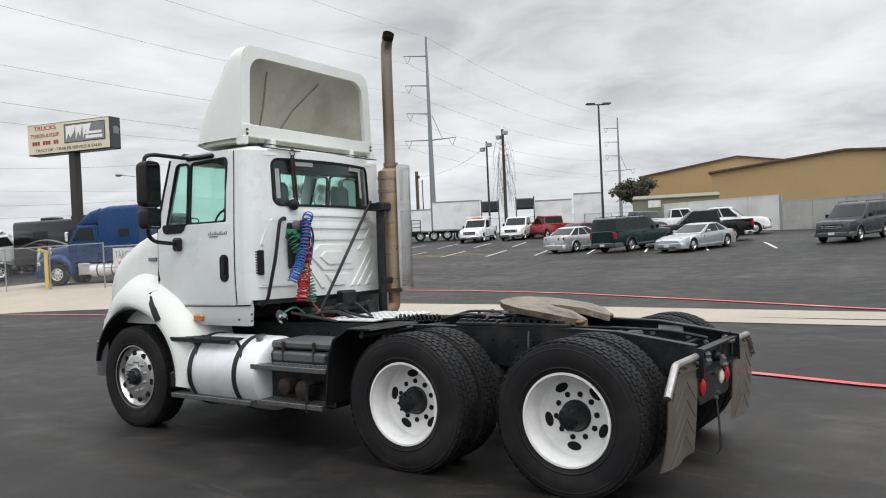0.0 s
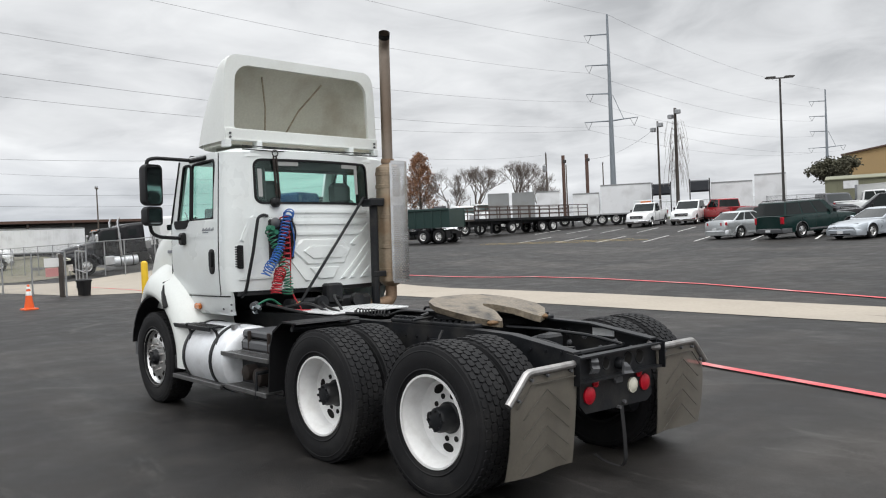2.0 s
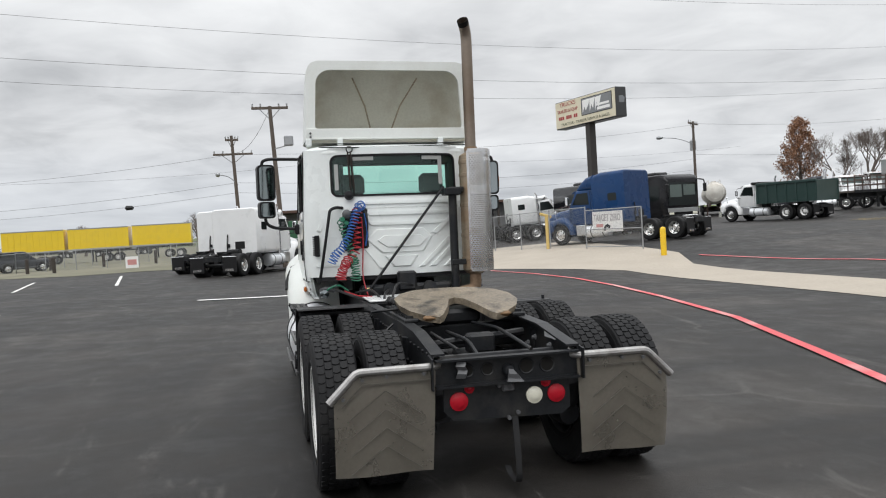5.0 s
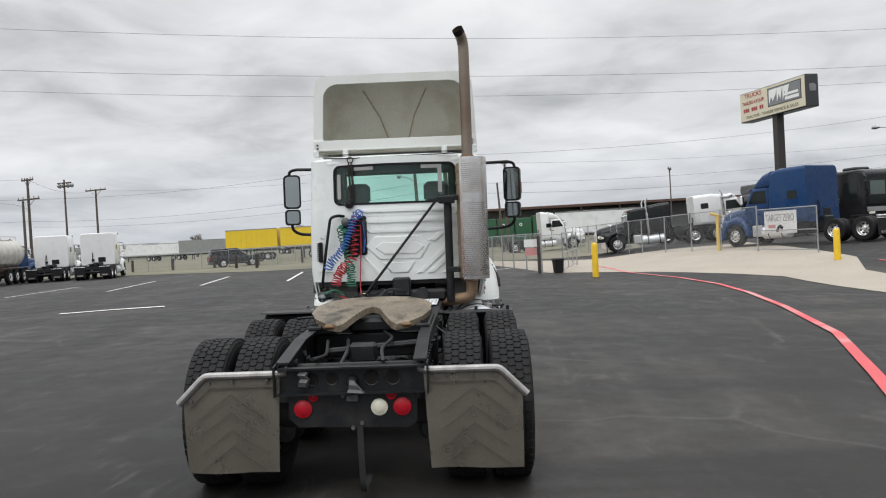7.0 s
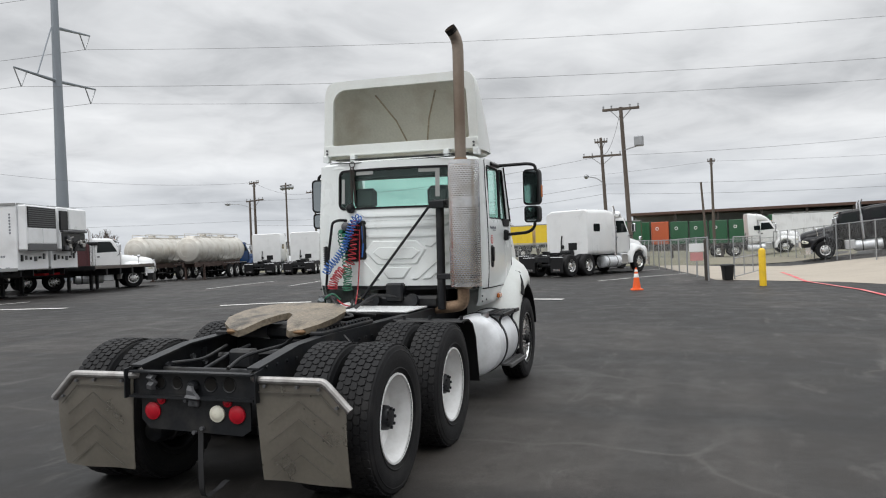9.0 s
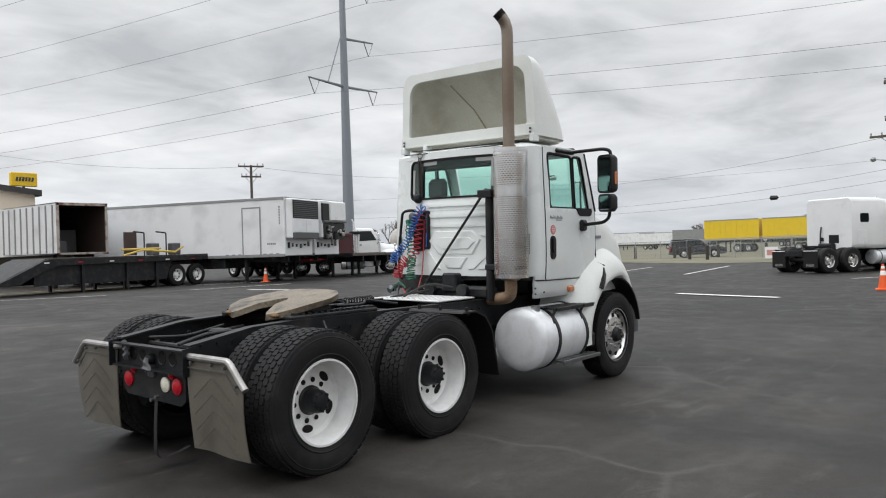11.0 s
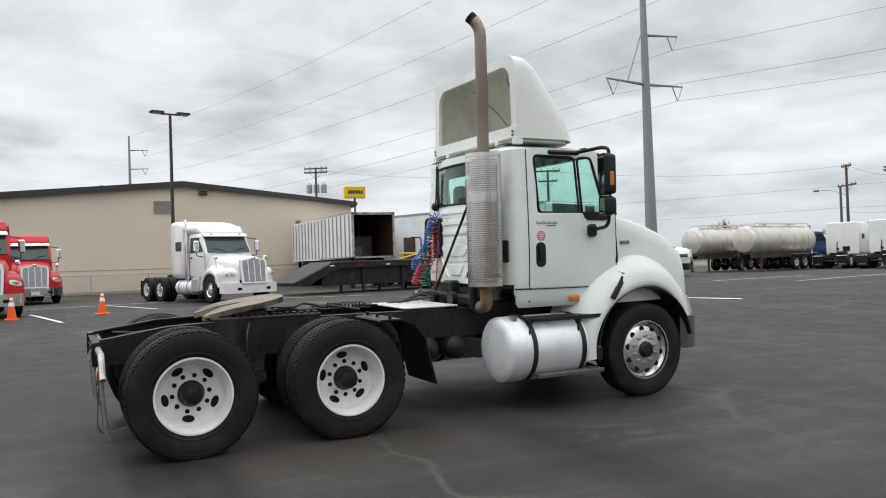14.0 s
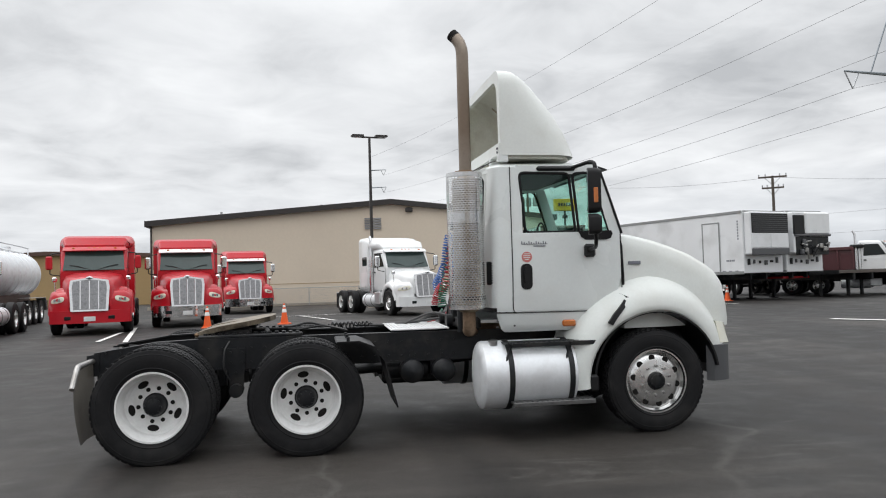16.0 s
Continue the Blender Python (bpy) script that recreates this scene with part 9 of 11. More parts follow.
prism(bm, [(-1.75, 3.2), (0, 3.55), (1.75, 3.2), (1.75, 3.12), (-1.75, 3.12)], "x", -4.1, 4.1)
part("roof", bm, "olive_metal", S)
bm = bm_new()
box(bm, 1.4, 2.6, 1.64, 1.67, 2.3, 3.0)
part("notice", bm, "deck_plate", S, "white notice board")


# ---- buildings, poles, signs and fences ----
mat("beige_wall", (0.71, 0.61, 0.49), 0.75, vary=0.04, scale=0.25, grain=6, dirt=(0.62, 0.53, 0.43), dirt_amount=0.3, dirt_scale=0.3)
mat("tan_wall", (0.42, 0.29, 0.14), 0.75, vary=0.05, scale=0.3, grain=5, dirt=(0.33, 0.24, 0.13), dirt_amount=0.3, dirt_scale=0.2)
mat("dark_trim", (0.035, 0.03, 0.028), 0.5, vary=0.15, scale=2)
mat("brown_trim", (0.10, 0.055, 0.04), 0.55, vary=0.15, scale=2)
mat("roof_grey", (0.28, 0.28, 0.28), 0.6, vary=0.1, scale=0.5)
mat("galvanised", (0.36, 0.37, 0.38), 0.45, 0.6, vary=0.12, scale=5)
mat("pole_wood", (0.105, 0.085, 0.07), 0.9, vary=0.25, scale=2, grain=30, stretch=(1, 1, 0.1))
mat("pole_dark", (0.045, 0.036, 0.03), 0.7, vary=0.2, scale=2)
mat("pylon_steel", (0.24, 0.265, 0.29), 0.55, 0.35, vary=0.1, scale=0.6)
mat("wire_dark", (0.15, 0.15, 0.16), 0.6, vary=0.1)
mat("safety_yellow", (0.78, 0.50, 0.015), 0.45, vary=0.08, scale=3, dirt=(0.5, 0.33, 0.05), dirt_amount=0.3, dirt_scale=5)
mat("pale_yellow", (0.62, 0.45, 0.16), 0.6, vary=0.1, scale=3)
mat("cone_orange", (0.80, 0.11, 0.015), 0.5, vary=0.08, scale=6)
mat("reflective_white", (0.78, 0.78, 0.76), 0.4, vary=0.05)
mat("sign_cream", (0.70, 0.65, 0.50), 0.45, vary=0.05, scale=0.8, dirt=(0.5, 0.44, 0.3), dirt_amount=0.3, dirt_scale=0.8)
mat("sign_red", (0.33, 0.025, 0.03), 0.5)
mat("sign_grey", (0.20, 0.21, 0.22), 0.5)
mat("sign_olive", (0.10, 0.11, 0.06), 0.5)
mat("banner_white", (0.84, 0.84, 0.83), 0.6, vary=0.05, scale=3)
mat("banner_grey", (0.36, 0.34, 0.36), 0.6)
mat("notice_pink", (0.60, 0.28, 0.27), 0.6)
mat("weathered_wall", (0.42, 0.42, 0.40), 0.85, vary=0.1, scale=0.4, grain=4, dirt=(0.22, 0.22, 0.20), dirt_amount=0.5, dirt_scale=0.6)
mat("pale_wall", (0.70, 0.70, 0.68), 0.8, vary=0.08, scale=0.3, dirt=(0.45, 0.44, 0.41), dirt_amount=0.5, dirt_scale=0.4)
mat("lamp_lens", (0.55, 0.56, 0.56), 0.2, vary=0.05)
mat("bark", (0.085, 0.07, 0.058), 0.95, vary=0.3, scale=3, grain=25)
mat("twig", (0.13, 0.105, 0.09), 0.95, vary=0.2, scale=3)
mat("dry_leaf", (0.23, 0.11, 0.055), 0.85, vary=0.35, scale=2)
mat("evergreen_leaf", (0.075, 0.072, 0.045), 0.8, vary=0.35, scale=1.5)
mat("far_wood", (0.16, 0.15, 0.15), 1.0, vary=0.2, scale=0.1)
mat("far_grass", (0.12, 0.15, 0.06), 0.95, vary=0.2, scale=0.05)


def chain_link_material(p=0.07, w=0.085):
    """Woven wire: opaque only along two sets of slanting lines."""
    m = bpy.data.materials.new("chain_link")
    m.use_nodes = True
    nt = m.node_tree
    N, L = nt.nodes.new, nt.links.new
    b = nt.nodes["Principled BSDF"]
    b.inputs["Base Color"].default_value = (0.33, 0.34, 0.35, 1)
    b.inputs["Metallic"].default_value, b.inputs["Roughness"].default_value = 0.5, 0.5
    tc, sep = N("ShaderNodeTexCoord"), N("ShaderNodeSeparateXYZ")
    L(tc.outputs["Object"], sep.inputs[0])
    lines = []
    for op in ("ADD", "SUBTRACT"):
        a = N("ShaderNodeMath"); a.operation = op
        L(sep.outputs["X"], a.inputs[0]); L(sep.outputs["Z"], a.inputs[1])
        d = N("ShaderNodeMath"); d.operation = "DIVIDE"; d.inputs[1].default_value = p
        L(a.outputs[0], d.inputs[0])
        f = N("ShaderNodeMath"); f.operation = "FRACT"
        L(d.outputs[0], f.inputs[0])
        c = N("ShaderNodeMath"); c.operation = "LESS_THAN"; c.inputs[1].default_value = w
        L(f.outputs[0], c.inputs[0])
        lines.append(c.outputs[0])
    mx = N("ShaderNodeMath"); mx.operation = "MAXIMUM"
    L(lines[0], mx.inputs[0]); L(lines[1], mx.inputs[1])
    L(mx.outputs[0], b.inputs["Alpha"])
    return m


MAT["chain_link"] = chain_link_material()


def yaw_of(a, b):
    return math.degrees(math.atan2(b[1] - a[1], b[0] - a[0]))


def letters(text, height, material, parent, m, width=None, name="lettering"):
    """Words as a thin mesh that reads along x and faces -y; m places its middle."""
    cu = bpy.data.curves.new(name, "FONT")
    cu.body, cu.align_x, cu.align_y, cu.size, cu.extrude = text, "CENTER", "CENTER", height, 0.006
    ob = bpy.data.objects.new(name, cu)
    me = bpy.data.meshes.new_from_object(ob)
    bpy.data.objects.remove(ob); bpy.data.curves.remove(cu)
    xs, ys = [v.co.x for v in me.vertices], [v.co.y for v in me.vertices]
    kx = width / (max(xs) - min(xs)) if width else 1.0
    ky = height / (max(ys) - min(ys))
    cy = (max(ys) + min(ys)) / 2
    for v in me.vertices:
        v.co = Vector((v.co.x * kx, -v.co.z, (v.co.y - cy) * ky))
    o = part(name, me, material, parent)
    o.matrix_basis = m
    return o


def gable_building(name, a, b, depth, eave, peak, ridge, wall, trim, label, base=None, overhang=0.25, fascia=0.36):
    """A gabled hall whose front gable runs from a to b; ridge is the peak's share along it."""
    ln = (Vector(b) - Vector(a)).length
    z0 = min(land(*a), land(*b)) if base is None else base
    T = thing(name, pose(a[0], a[1], z0, 0, 0, yaw_of(a, b)), label, "building")
    e, p = eave - z0, peak - z0
    k = ln * ridge
    s = 1 if depth > 0 else -1
    t = 0.25
    bm = bm_new()
    prism(bm, [(0, -0.4), (ln, -0.4), (ln, e), (k, p), (0, e)], "y", 0, s * t)
    fr = part("front_wall", bm, wall, T)
    bm = bm_new()
    prism(bm, [(0, -0.4), (ln, -0.4), (ln, e), (k, p), (0, e)], "y", depth - s * t, depth)
    part("back_wall", bm, wall, T)
    for x0, x1, nm in ((0, t, "side_wall"), (ln - t, ln, "side_wall")):
        bm = bm_new()
        box(bm, x0, x1, s * t, depth - s * t, -0.4, e)
        part(nm, bm, wall, T)
    for x0, zz0, x1, zz1 in ((-overhang, e - 0.02, k, p), (ln + overhang, e - 0.02, k, p)):
        bm = bm_new()
        prism(bm, [(x0, zz0 + 0.02), (x1, zz1 + 0.02), (x1, zz1 + 0.16), (x0, zz0 + 0.16)], "y", -s * 0.3, depth + s * 0.3)
        part("roof", bm, "roof_grey", T)
        bm = bm_new()
        prism(bm, [(x0, zz0 + 0.2 - fascia), (x1, zz1 + 0.2 - fascia), (x1, zz1 + 0.2), (x0, zz0 + 0.2)], "y", -s * 0.36, -s * 0.302)
        part("roof_trim", bm, trim, T)
        bm = bm_new()
        xo = x0 + (0.03 if x0 > k else -0.03)
        box(bm, min(x0, xo), max(x0, xo) + 0.001, -s * 0.36, depth + s * 0.36, e + 0.16 - fascia, e + 0.2)
        part("gutter", bm, trim, T)
    return T, fr


# the beige hall behind the red tractors
HALL, front = gable_building("workshop_building", (-9.5, 45.0), (17.9, 45.0), 30, 5.80, 7.05, 0.58, "beige_wall", "dark_trim", "beige stucco workshop with dark roof trim", 0.0)
bm = bm_new()
box(bm, 14.0, 15.3, -0.02, 0.02, 5.15, 6.05)
vent = part("louvre_vent", bm, "beige_wall", HALL)
for k in range(7):
    bm = bm_new()
    prism(bm, [(-0.03, 5.22 + k * 0.115), (-0.09, 5.22 + k * 0.115 - 0.02), (-0.09, 5.23 + k * 0.115), (-0.03, 5.29 + k * 0.115)], "x", 14.08, 15.22)
    part("slat", bm, "roof_grey", vent)
bm = bm_new()
box(bm, 16.9, 17.4, -0.25, 0, 6.35, 6.65, 0.04)
part("wall_lamp", bm, "dark_trim", HALL)
for x, y, z, h in ((11.2, 3, 6.75, 0.5), (18.6, 6, 7.1, 0.55), (3.5, 9, 6.0, 1.4)):
    bm = bm_new()
    tube(bm, [(x, y, z - 0.4), (x, y, z + h)], 0.09, 8)
    part("vent_pipe", bm, "roof_grey", HALL)
bm = bm_new()
tube(bm, [(0.08, -0.06, 0.1), (0.08, -0.06, 5.8)], 0.06, 8)
part("downpipe", bm, "dark_trim", HALL)
bm = bm_new()
box(bm, 0, 27.4, -0.012, 0, 1.60, 1.64)
part("wall_joint", bm, "tan_wall", HALL)
for k in range(7):
    bm = bm_new()
    box(bm, -9.4 + k * 4.4, -5.05 + k * 4.4, 43.4, 43.6, 0.12, 0.36, 0.02)
    tagged(part("kerb", bm, "concrete"), "pale concrete kerb along the workshop", "kerb", "kerb stones", "structure")
W2, f2 = gable_building("low_building", (-34, 66), (-11.5, 66), 12, 4.6, 5.0, 0.5, "tan_wall", "brown_trim", "low tan building beyond the red tractors", 0.1)

# two tan halls across the lot
gable_building("warehouse", (38.9, -107), (13.0, -115), 40, 9.7, 11.8, 0.5, "tan_wall", "brown_trim", "tan metal warehouse with brown trim", 2.0, 0.25, 0.2)
gable_building("warehouse", (22.8, -85.9), (-18.0, -93.5), 24, 8.0, 9.45, 0.33, "tan_wall", "brown_trim", "tan metal warehouse with brown roof trim", 1.8, 0.25, 0.2)


def site_wall(a, b, h, material, label):
    z = min(land(*a), land(*b))
    ln = (Vector(b) - Vector(a)).length
    T = thing("boundary_wall", pose(a[0], a[1], z, 0, 0, yaw_of(a, b)), label, "wall", "boundary walls")
    n = max(1, round(ln / 2.4))
    for k in range(n):
        bm = bm_new()
        box(bm, k * ln / n + 0.012, (k + 1) * ln / n - 0.012, -0.06, 0.06, -0.4, h, 0.01)
        part("wall_panel", bm, material, T)
    for k in range(0, n + 1, 4):
        bm = bm_new()
        box(bm, k * ln / n - 0.09, k * ln / n + 0.09, -0.12, 0.1, -0.4, h + 0.06, 0.01)
        part("post", bm, "galvanised", T)
    bm = bm_new()
    box(bm, 0, ln, -0.08, 0.08, h, h + 0.06)
    part("coping", bm, material, T)
    return T


site_wall((19.0, -57.5), (9.1, -53.2), 2.45, "pale_wall", "pale panelled wall along the lot")
w = site_wall((9.1, -53.2), (-24.0, -38.5), 2.55, "weathered_wall", "weathered grey panelled wall with dry vines")
random.seed(5)
for k in range(26):
    x = random.uniform(0.5, 34)
    bm = bm_new()
    pts, zz = [], random.uniform(0.0, 0.4)
    for i in range(7):
        pts.append((x, 0.075, zz))
        x += random.uniform(-0.35, 0.35); zz += random.uniform(0.15, 0.38)
    tube(bm, pts, 0.02, 4)
    part("vine", bm, "twig", w)


# ---- poles ----
def pole_bm(h, r0, r1, lean=(0, 0), seg=10):
    bm = bm_new()
    tube(bm, [(0, 0, -0.3), (lean[0] * 0.5, lean[1] * 0.5, h * 0.5), (lean[0], lean[1], h)], [r0, (r0 + r1) / 2, r1], seg)
    return bm


def utility_pole(x, y, top, label, arms=((0.3, 2.4),), yaw=0, lean=(0, 0), can=0, lamp=None, material="pole_wood", r=0.15, group="utility poles"):
    z = land(x, y)
    h = top - z
    T = thing("utility_pole", pose(x, y, z, 0, 0, yaw), label, "utility pole", group)
    part("pole", pole_bm(h, r, r * 0.68, lean), material, T)
    ends = []
    for down, ln in arms:
        za = h - down
        fx, fy = lean[0] * za / h, lean[1] * za / h
        bm = bm_new()
        box(bm, fx - 0.06, fx + 0.06, fy - ln / 2, fy + ln / 2, za - 0.07, za + 0.07, 0.015)
        am = part("crossarm", bm, material, T)
        for s in (-1, 1):
            bm = bm_new()
            tube(bm, [(fx, fy, za - 0.65), (fx, fy + s * ln * 0.28, za - 0.05)], 0.025, 6)
            part("brace", bm, "galvanised", T)
        for q in (-0.47, -0.25, 0.25, 0.47):
            bm = bm_new()
            lathe(bm, [(0.02, 0), (0.055, 0.05), (0.035, 0.09), (0.06, 0.14), (0.03, 0.2), (0.001, 0.21)], (fx, fy + q * ln, za + 0.07), "z", 8)
            part("insulator", bm, "galvanised", am)
    for k in range(can):
        bm = bm_new()
        a = (k - (can - 1) / 2) * 0.75
        lathe(bm, [(0.001, 0), (0.28, 0.02), (0.28, 0.85), (0.2, 0.95), (0.06, 1.0), (0.05, 1.12), (0.001, 1.13)], (0.25 + lean[0] * 0.7, a - 0.45 * (can == 1), h - 2.6), "z", 14)
        part("transformer", bm, "galvanised", T, "grey transformer can")
    if lamp:
        lx, ly, lz = lamp
        bm = bm_new()
        tube(bm, rounded([(0, 0, lz - 0.7), (lx * 0.45, ly * 0.45, lz - 0.1), (lx, ly, lz)], 0.8), 0.03, 6)
        part("lamp_arm", bm, "galvanised", T)
        bm = bm_new()
        lathe(bm, [(0.001, -0.35), (0.09, -0.3), (0.17, 0), (0.13, 0.25), (0.001, 0.3)], (lx, ly, lz), "x", 10)
        part("lamp_head", bm, "galvanised", T)
    return T


UP = "utility_pole"
utility_pole(38.9, 0.3, 9.0, "leaning wooden utility pole with crossarm and floodlight", ((0.1, 2.0),), 0, (0.1, 0.32))
bm = bm_new()
box(bm, -0.25, 0.2, -0.85, -0.35, 6.75, 7.3, 0.05)
FL = [o for o in bpy.data.objects if o.name == "utility_pole"][0]
part("floodlight", bm, "galvanised", FL, "square grey floodlight")
bm = bm_new()
tube(bm, [(0.0, 0.2, 6.6), (0.0, -0.6, 6.8)], 0.035, 6)
part("lamp_arm", bm, "galvanised", FL)
utility_pole(51.1, 2.9, 9.0, "leaning wooden utility pole with two crossarms", ((0.3, 0.9), (1.3, 2.7)), 0, (0.0, 0.25), lamp=(-0.6, 1.3, 6.2))
utility_pole(75, -4.6, 9.3, "slim wooden utility pole", ((0.3, 0.7),), 0, (0, 0))
utility_pole(70, -3.9, 6.7, "short leaning wooden pole", (), 0, (0.1, 0.35), r=0.13)
utility_pole(63.2, 39.0, 9.1, "wooden utility pole with two crossarms and street lamp", ((0.15, 1.6), (1.9, 3.0)), -25, lamp=(-1.6, 2.4, 6.9))
utility_pole(62.3, 39.0, 7.0, "short wooden pole beside a utility pole", (), 0, r=0.14)
utility_pole(79.4, 40.7, 9.2, "wooden utility pole with crossarm", ((0.1, 3.0),), -20)
utility_pole(38.6, 50.5, 9.4, "wooden utility pole with two crossarms", ((0.1, 2.2), (1.0, 1.7)), 60)
utility_pole(58.6, -37.3, 10.0, "wooden utility pole with transformer and street lamp", ((0.2, 2.4),), 40, can=1, lamp=(2.2, 2.6, 7.4))
utility_pole(22.7, 68.7, 11.5, "wooden utility pole with three transformer cans", ((0.1, 2.4), (0.5, 2.4)), 60, can=3)
utility_pole(32.5, -55.0, 11.4, "dark wooden pole with floodlights and dry vine", (), 0, material="pole_dark", r=0.17)
utility_pole(33.8, -54.3, 10.4, "dark steel floodlight pole", (), 0, material="pole_dark", r=0.11)
utility_pole(67.7, -79.0, 12.0, "wooden utility pole with equipment rack", ((0.2, 3.2),), 40, can=2)
utility_pole(96.0, -118.0, 14.0, "far wooden utility pole with crossarm", ((0.2, 3.0),), 40)
utility_pole(90.0, -122.0, 14.0, "far wooden utility pole with crossarm", ((0.2, 3.0),), 40)
utility_pole(85.0, -24.0, 8.2, "slim floodlight pole beyond the road", ((0.1, 1.2),), 60, r=0.09)
for x, y in ((46.9, -57.4), (45.1, -58.9)):
    P = thing("steel_post", on_land(x, y, 0), "tall brown steel post with small floodlight", "post", "brown steel posts")
    part("post", pole_bm(8.9 - land(x, y), 0.17, 0.17), "brown_trim", P)
    bm = bm_new()
    box(bm, -0.3, -0.05, -0.15, 0.15, 6.3, 6.6, 0.03)
    part("floodlight", bm, "dark_trim", P)
for (x, y, top) in ((32.5, -55.0, 11.4), (33.8, -54.3, 10.4)):
    z = land(x, y)
    ob = [o for o in bpy.data.objects if o.name.startswith(UP) and abs(o.matrix_basis.translation.x - x) < 0.01 and abs(o.matrix_basis.translation.y - y) < 0.01][0]
    for dx, dz in ((-0.35, -0.35), (0.35, -0.7)):
        bm = bm_new()
        box(bm, dx - 0.2, dx + 0.2, -0.05, 0.35, top - z + dz - 0.18, top - z + dz + 0.18, 0.04)
        part("floodlight", bm, "galvanised", ob)
    if top > 11:
        random.seed(8)
        for k in range(70):
            a, z1 = random.uniform(0, 6.28), random.uniform(4.2, 8.6)
            ln = random.uniform(0.6, 1.7)
            bm = bm_new()
            px, py = math.cos(a), math.sin(a)
            tube(bm, [(0.1 * px, 0.1 * py, z1), (0.45 * ln * px, 0.45 * ln * py, z1 + 0.3), (0.62 * ln * px, 0.62 * ln * py, z1 - 0.5 * ln), (0.7 * ln * px, 0.7 * ln * py, z1 - 1.3 * ln)], 0.012, 3)
            part("vine", bm, "twig", ob)

FP = thing("floodlight_pole", on_land(69, 38.7, -20), "slim pole with a cluster of floodlights", "light pole")
part("pole", pole_bm(9.3, 0.12, 0.08), "pole_wood", FP)
bm = bm_new()
box(bm, -0.05, 0.05, -0.9, 0.9, 8.95, 9.05)
part("crossarm", bm, "pole_wood", FP)
for y in (-0.8, -0.3, 0.25, 0.75):
    bm = bm_new()
    lathe(bm, [(0.03, -0.1), (0.2, 0.1), (0.26, 0.3), (0.001, 0.3)], (-0.1, y, 8.75), "x", 10)
    part("floodlight", bm, "galvanised", FP)


def lot_light(x, y, top, yaw):
    z = land(x, y)
    h = top - z
    T = thing("light_pole", pose(x, y, z, 0, 0, yaw), "dark square steel light pole with two lamp heads", "light pole", "lot light poles")
    bm = bm_new()
    box(bm, -0.25, 0.25, -0.25, 0.25, -0.2, 0.35, 0.03)
    part("footing", bm, "concrete", T)
    bm = bm_new()
    loft(bm, [[(s * w_, q * w_, zz) for s, q in ((-1, -1), (1, -1), (1, 1), (-1, 1))] for w_, zz in ((0.085, 0.3), (0.055, h - 0.05))])
    part("pole", bm, "dark_trim", T)
    bm = bm_new()
    box(bm, -0.45, 0.45, -0.04, 0.04, h - 0.12, h - 0.04)
    part("arm", bm, "dark_trim", T)
    for s in (-1, 1):
        bm = bm_new()
        prism(bm, [(0.30, -0.10), (0.95, -0.07), (1.02, -0.01), (0.95, 0.05), (0.34, 0.05)], "y", -0.17, 0.17, Matrix.Translation((0, 0, h)) @ Matrix.Diagonal((s, 1, 1, 1)))
        hd = part("lamp_head", bm, "dark_trim", T)
        bm = bm_new()
        box(bm, 0.45 * s, 0.9 * s, -0.13, 0.13, h - 0.105, h - 0.08)
        part("lens", bm, "lamp_lens", hd)
    return T


lot_light(4.3, 33.7, 9.5, 10)
lot_light(22.0, -52.0, 11.9, 40)


# ---- steel pylons and wires ----
def arm_bm(length, z, rise, r0=0.16, r1=0.08):
    bm = bm_new()
    tube(bm, [(0, 0, z), (length, 0, z + rise)], [r0, r1], 6)
    return bm


def pylon(x, y, base, top, east_arms, low_arm, yaw, label, r=0.62, ln=4.6, simple=False):
    T = thing("power_pylon", pose(x, y, base, 0, 0, yaw), label, "pylon", "power pylons")
    bm = bm_new()
    tube(bm, [(0, 0, -0.5), (0, 0, (top - base) * 0.5), (0, 0, top - base)], [r, r * 0.62, r * 0.3], 12)
    part("mast", bm, "pylon_steel", T)
    ends = []
    def insulators(xe, z):
        s = 1 if xe > 0 else -1
        for dx in (-0.0, -1.5 * s):
            bm = bm_new()
            tube(bm, [(xe + dx, 0, z), (xe - 0.75 * s, 0, z - 1.5)], 0.06, 6)
            part("insulator", bm, "galvanised", T)
        return (xe - 0.75 * s, 0, z - 1.5)
    for z in east_arms:
        part("arm", arm_bm(ln, z - base - 0.4, 0.4), "pylon_steel", T)
        ends.append(insulators(ln, z - base))
    for s in (-1, 1):
        part("arm", arm_bm(s * (ln + 0.5), low_arm - base - 0.2, 0.2), "pylon_steel", T)
        ends.append(insulators(s * (ln + 0.5), low_arm - base))
    bm = bm_new()
    tube(bm, [(-2.4, 0, low_arm - base), (-0.5, 0, low_arm - base + 4.6)], 0.07, 6)
    part("strut", bm, "pylon_steel", T)
    M = pose(x, y, base, 0, 0, yaw)
    return [M @ Vector(e) for e in ends] + [Vector((x, y, top))]


PN = pylon(51.4, 51.7, 0.0, 38.0, (34.6, 29.2, 23.6), 18.5, 4, "grey tapered steel transmission monopole with side arms")
PS = pylon(84.0, -117.0, 3.0, 41.0, (37.7, 32.0, 26.6), 21.3, 20, "grey steel transmission monopole beyond the trailers")
PF = pylon(14.7, 191.0, 0.0, 34.0, (31.0, 26.5, 22.0), 18.0, 20, "far grey steel transmission pylon")
PZ = pylon(93.0, -236.0, 3.0, 39.0, (36.0, 31.5, 27.0), 22.0, 10, "far grey steel transmission pylon")


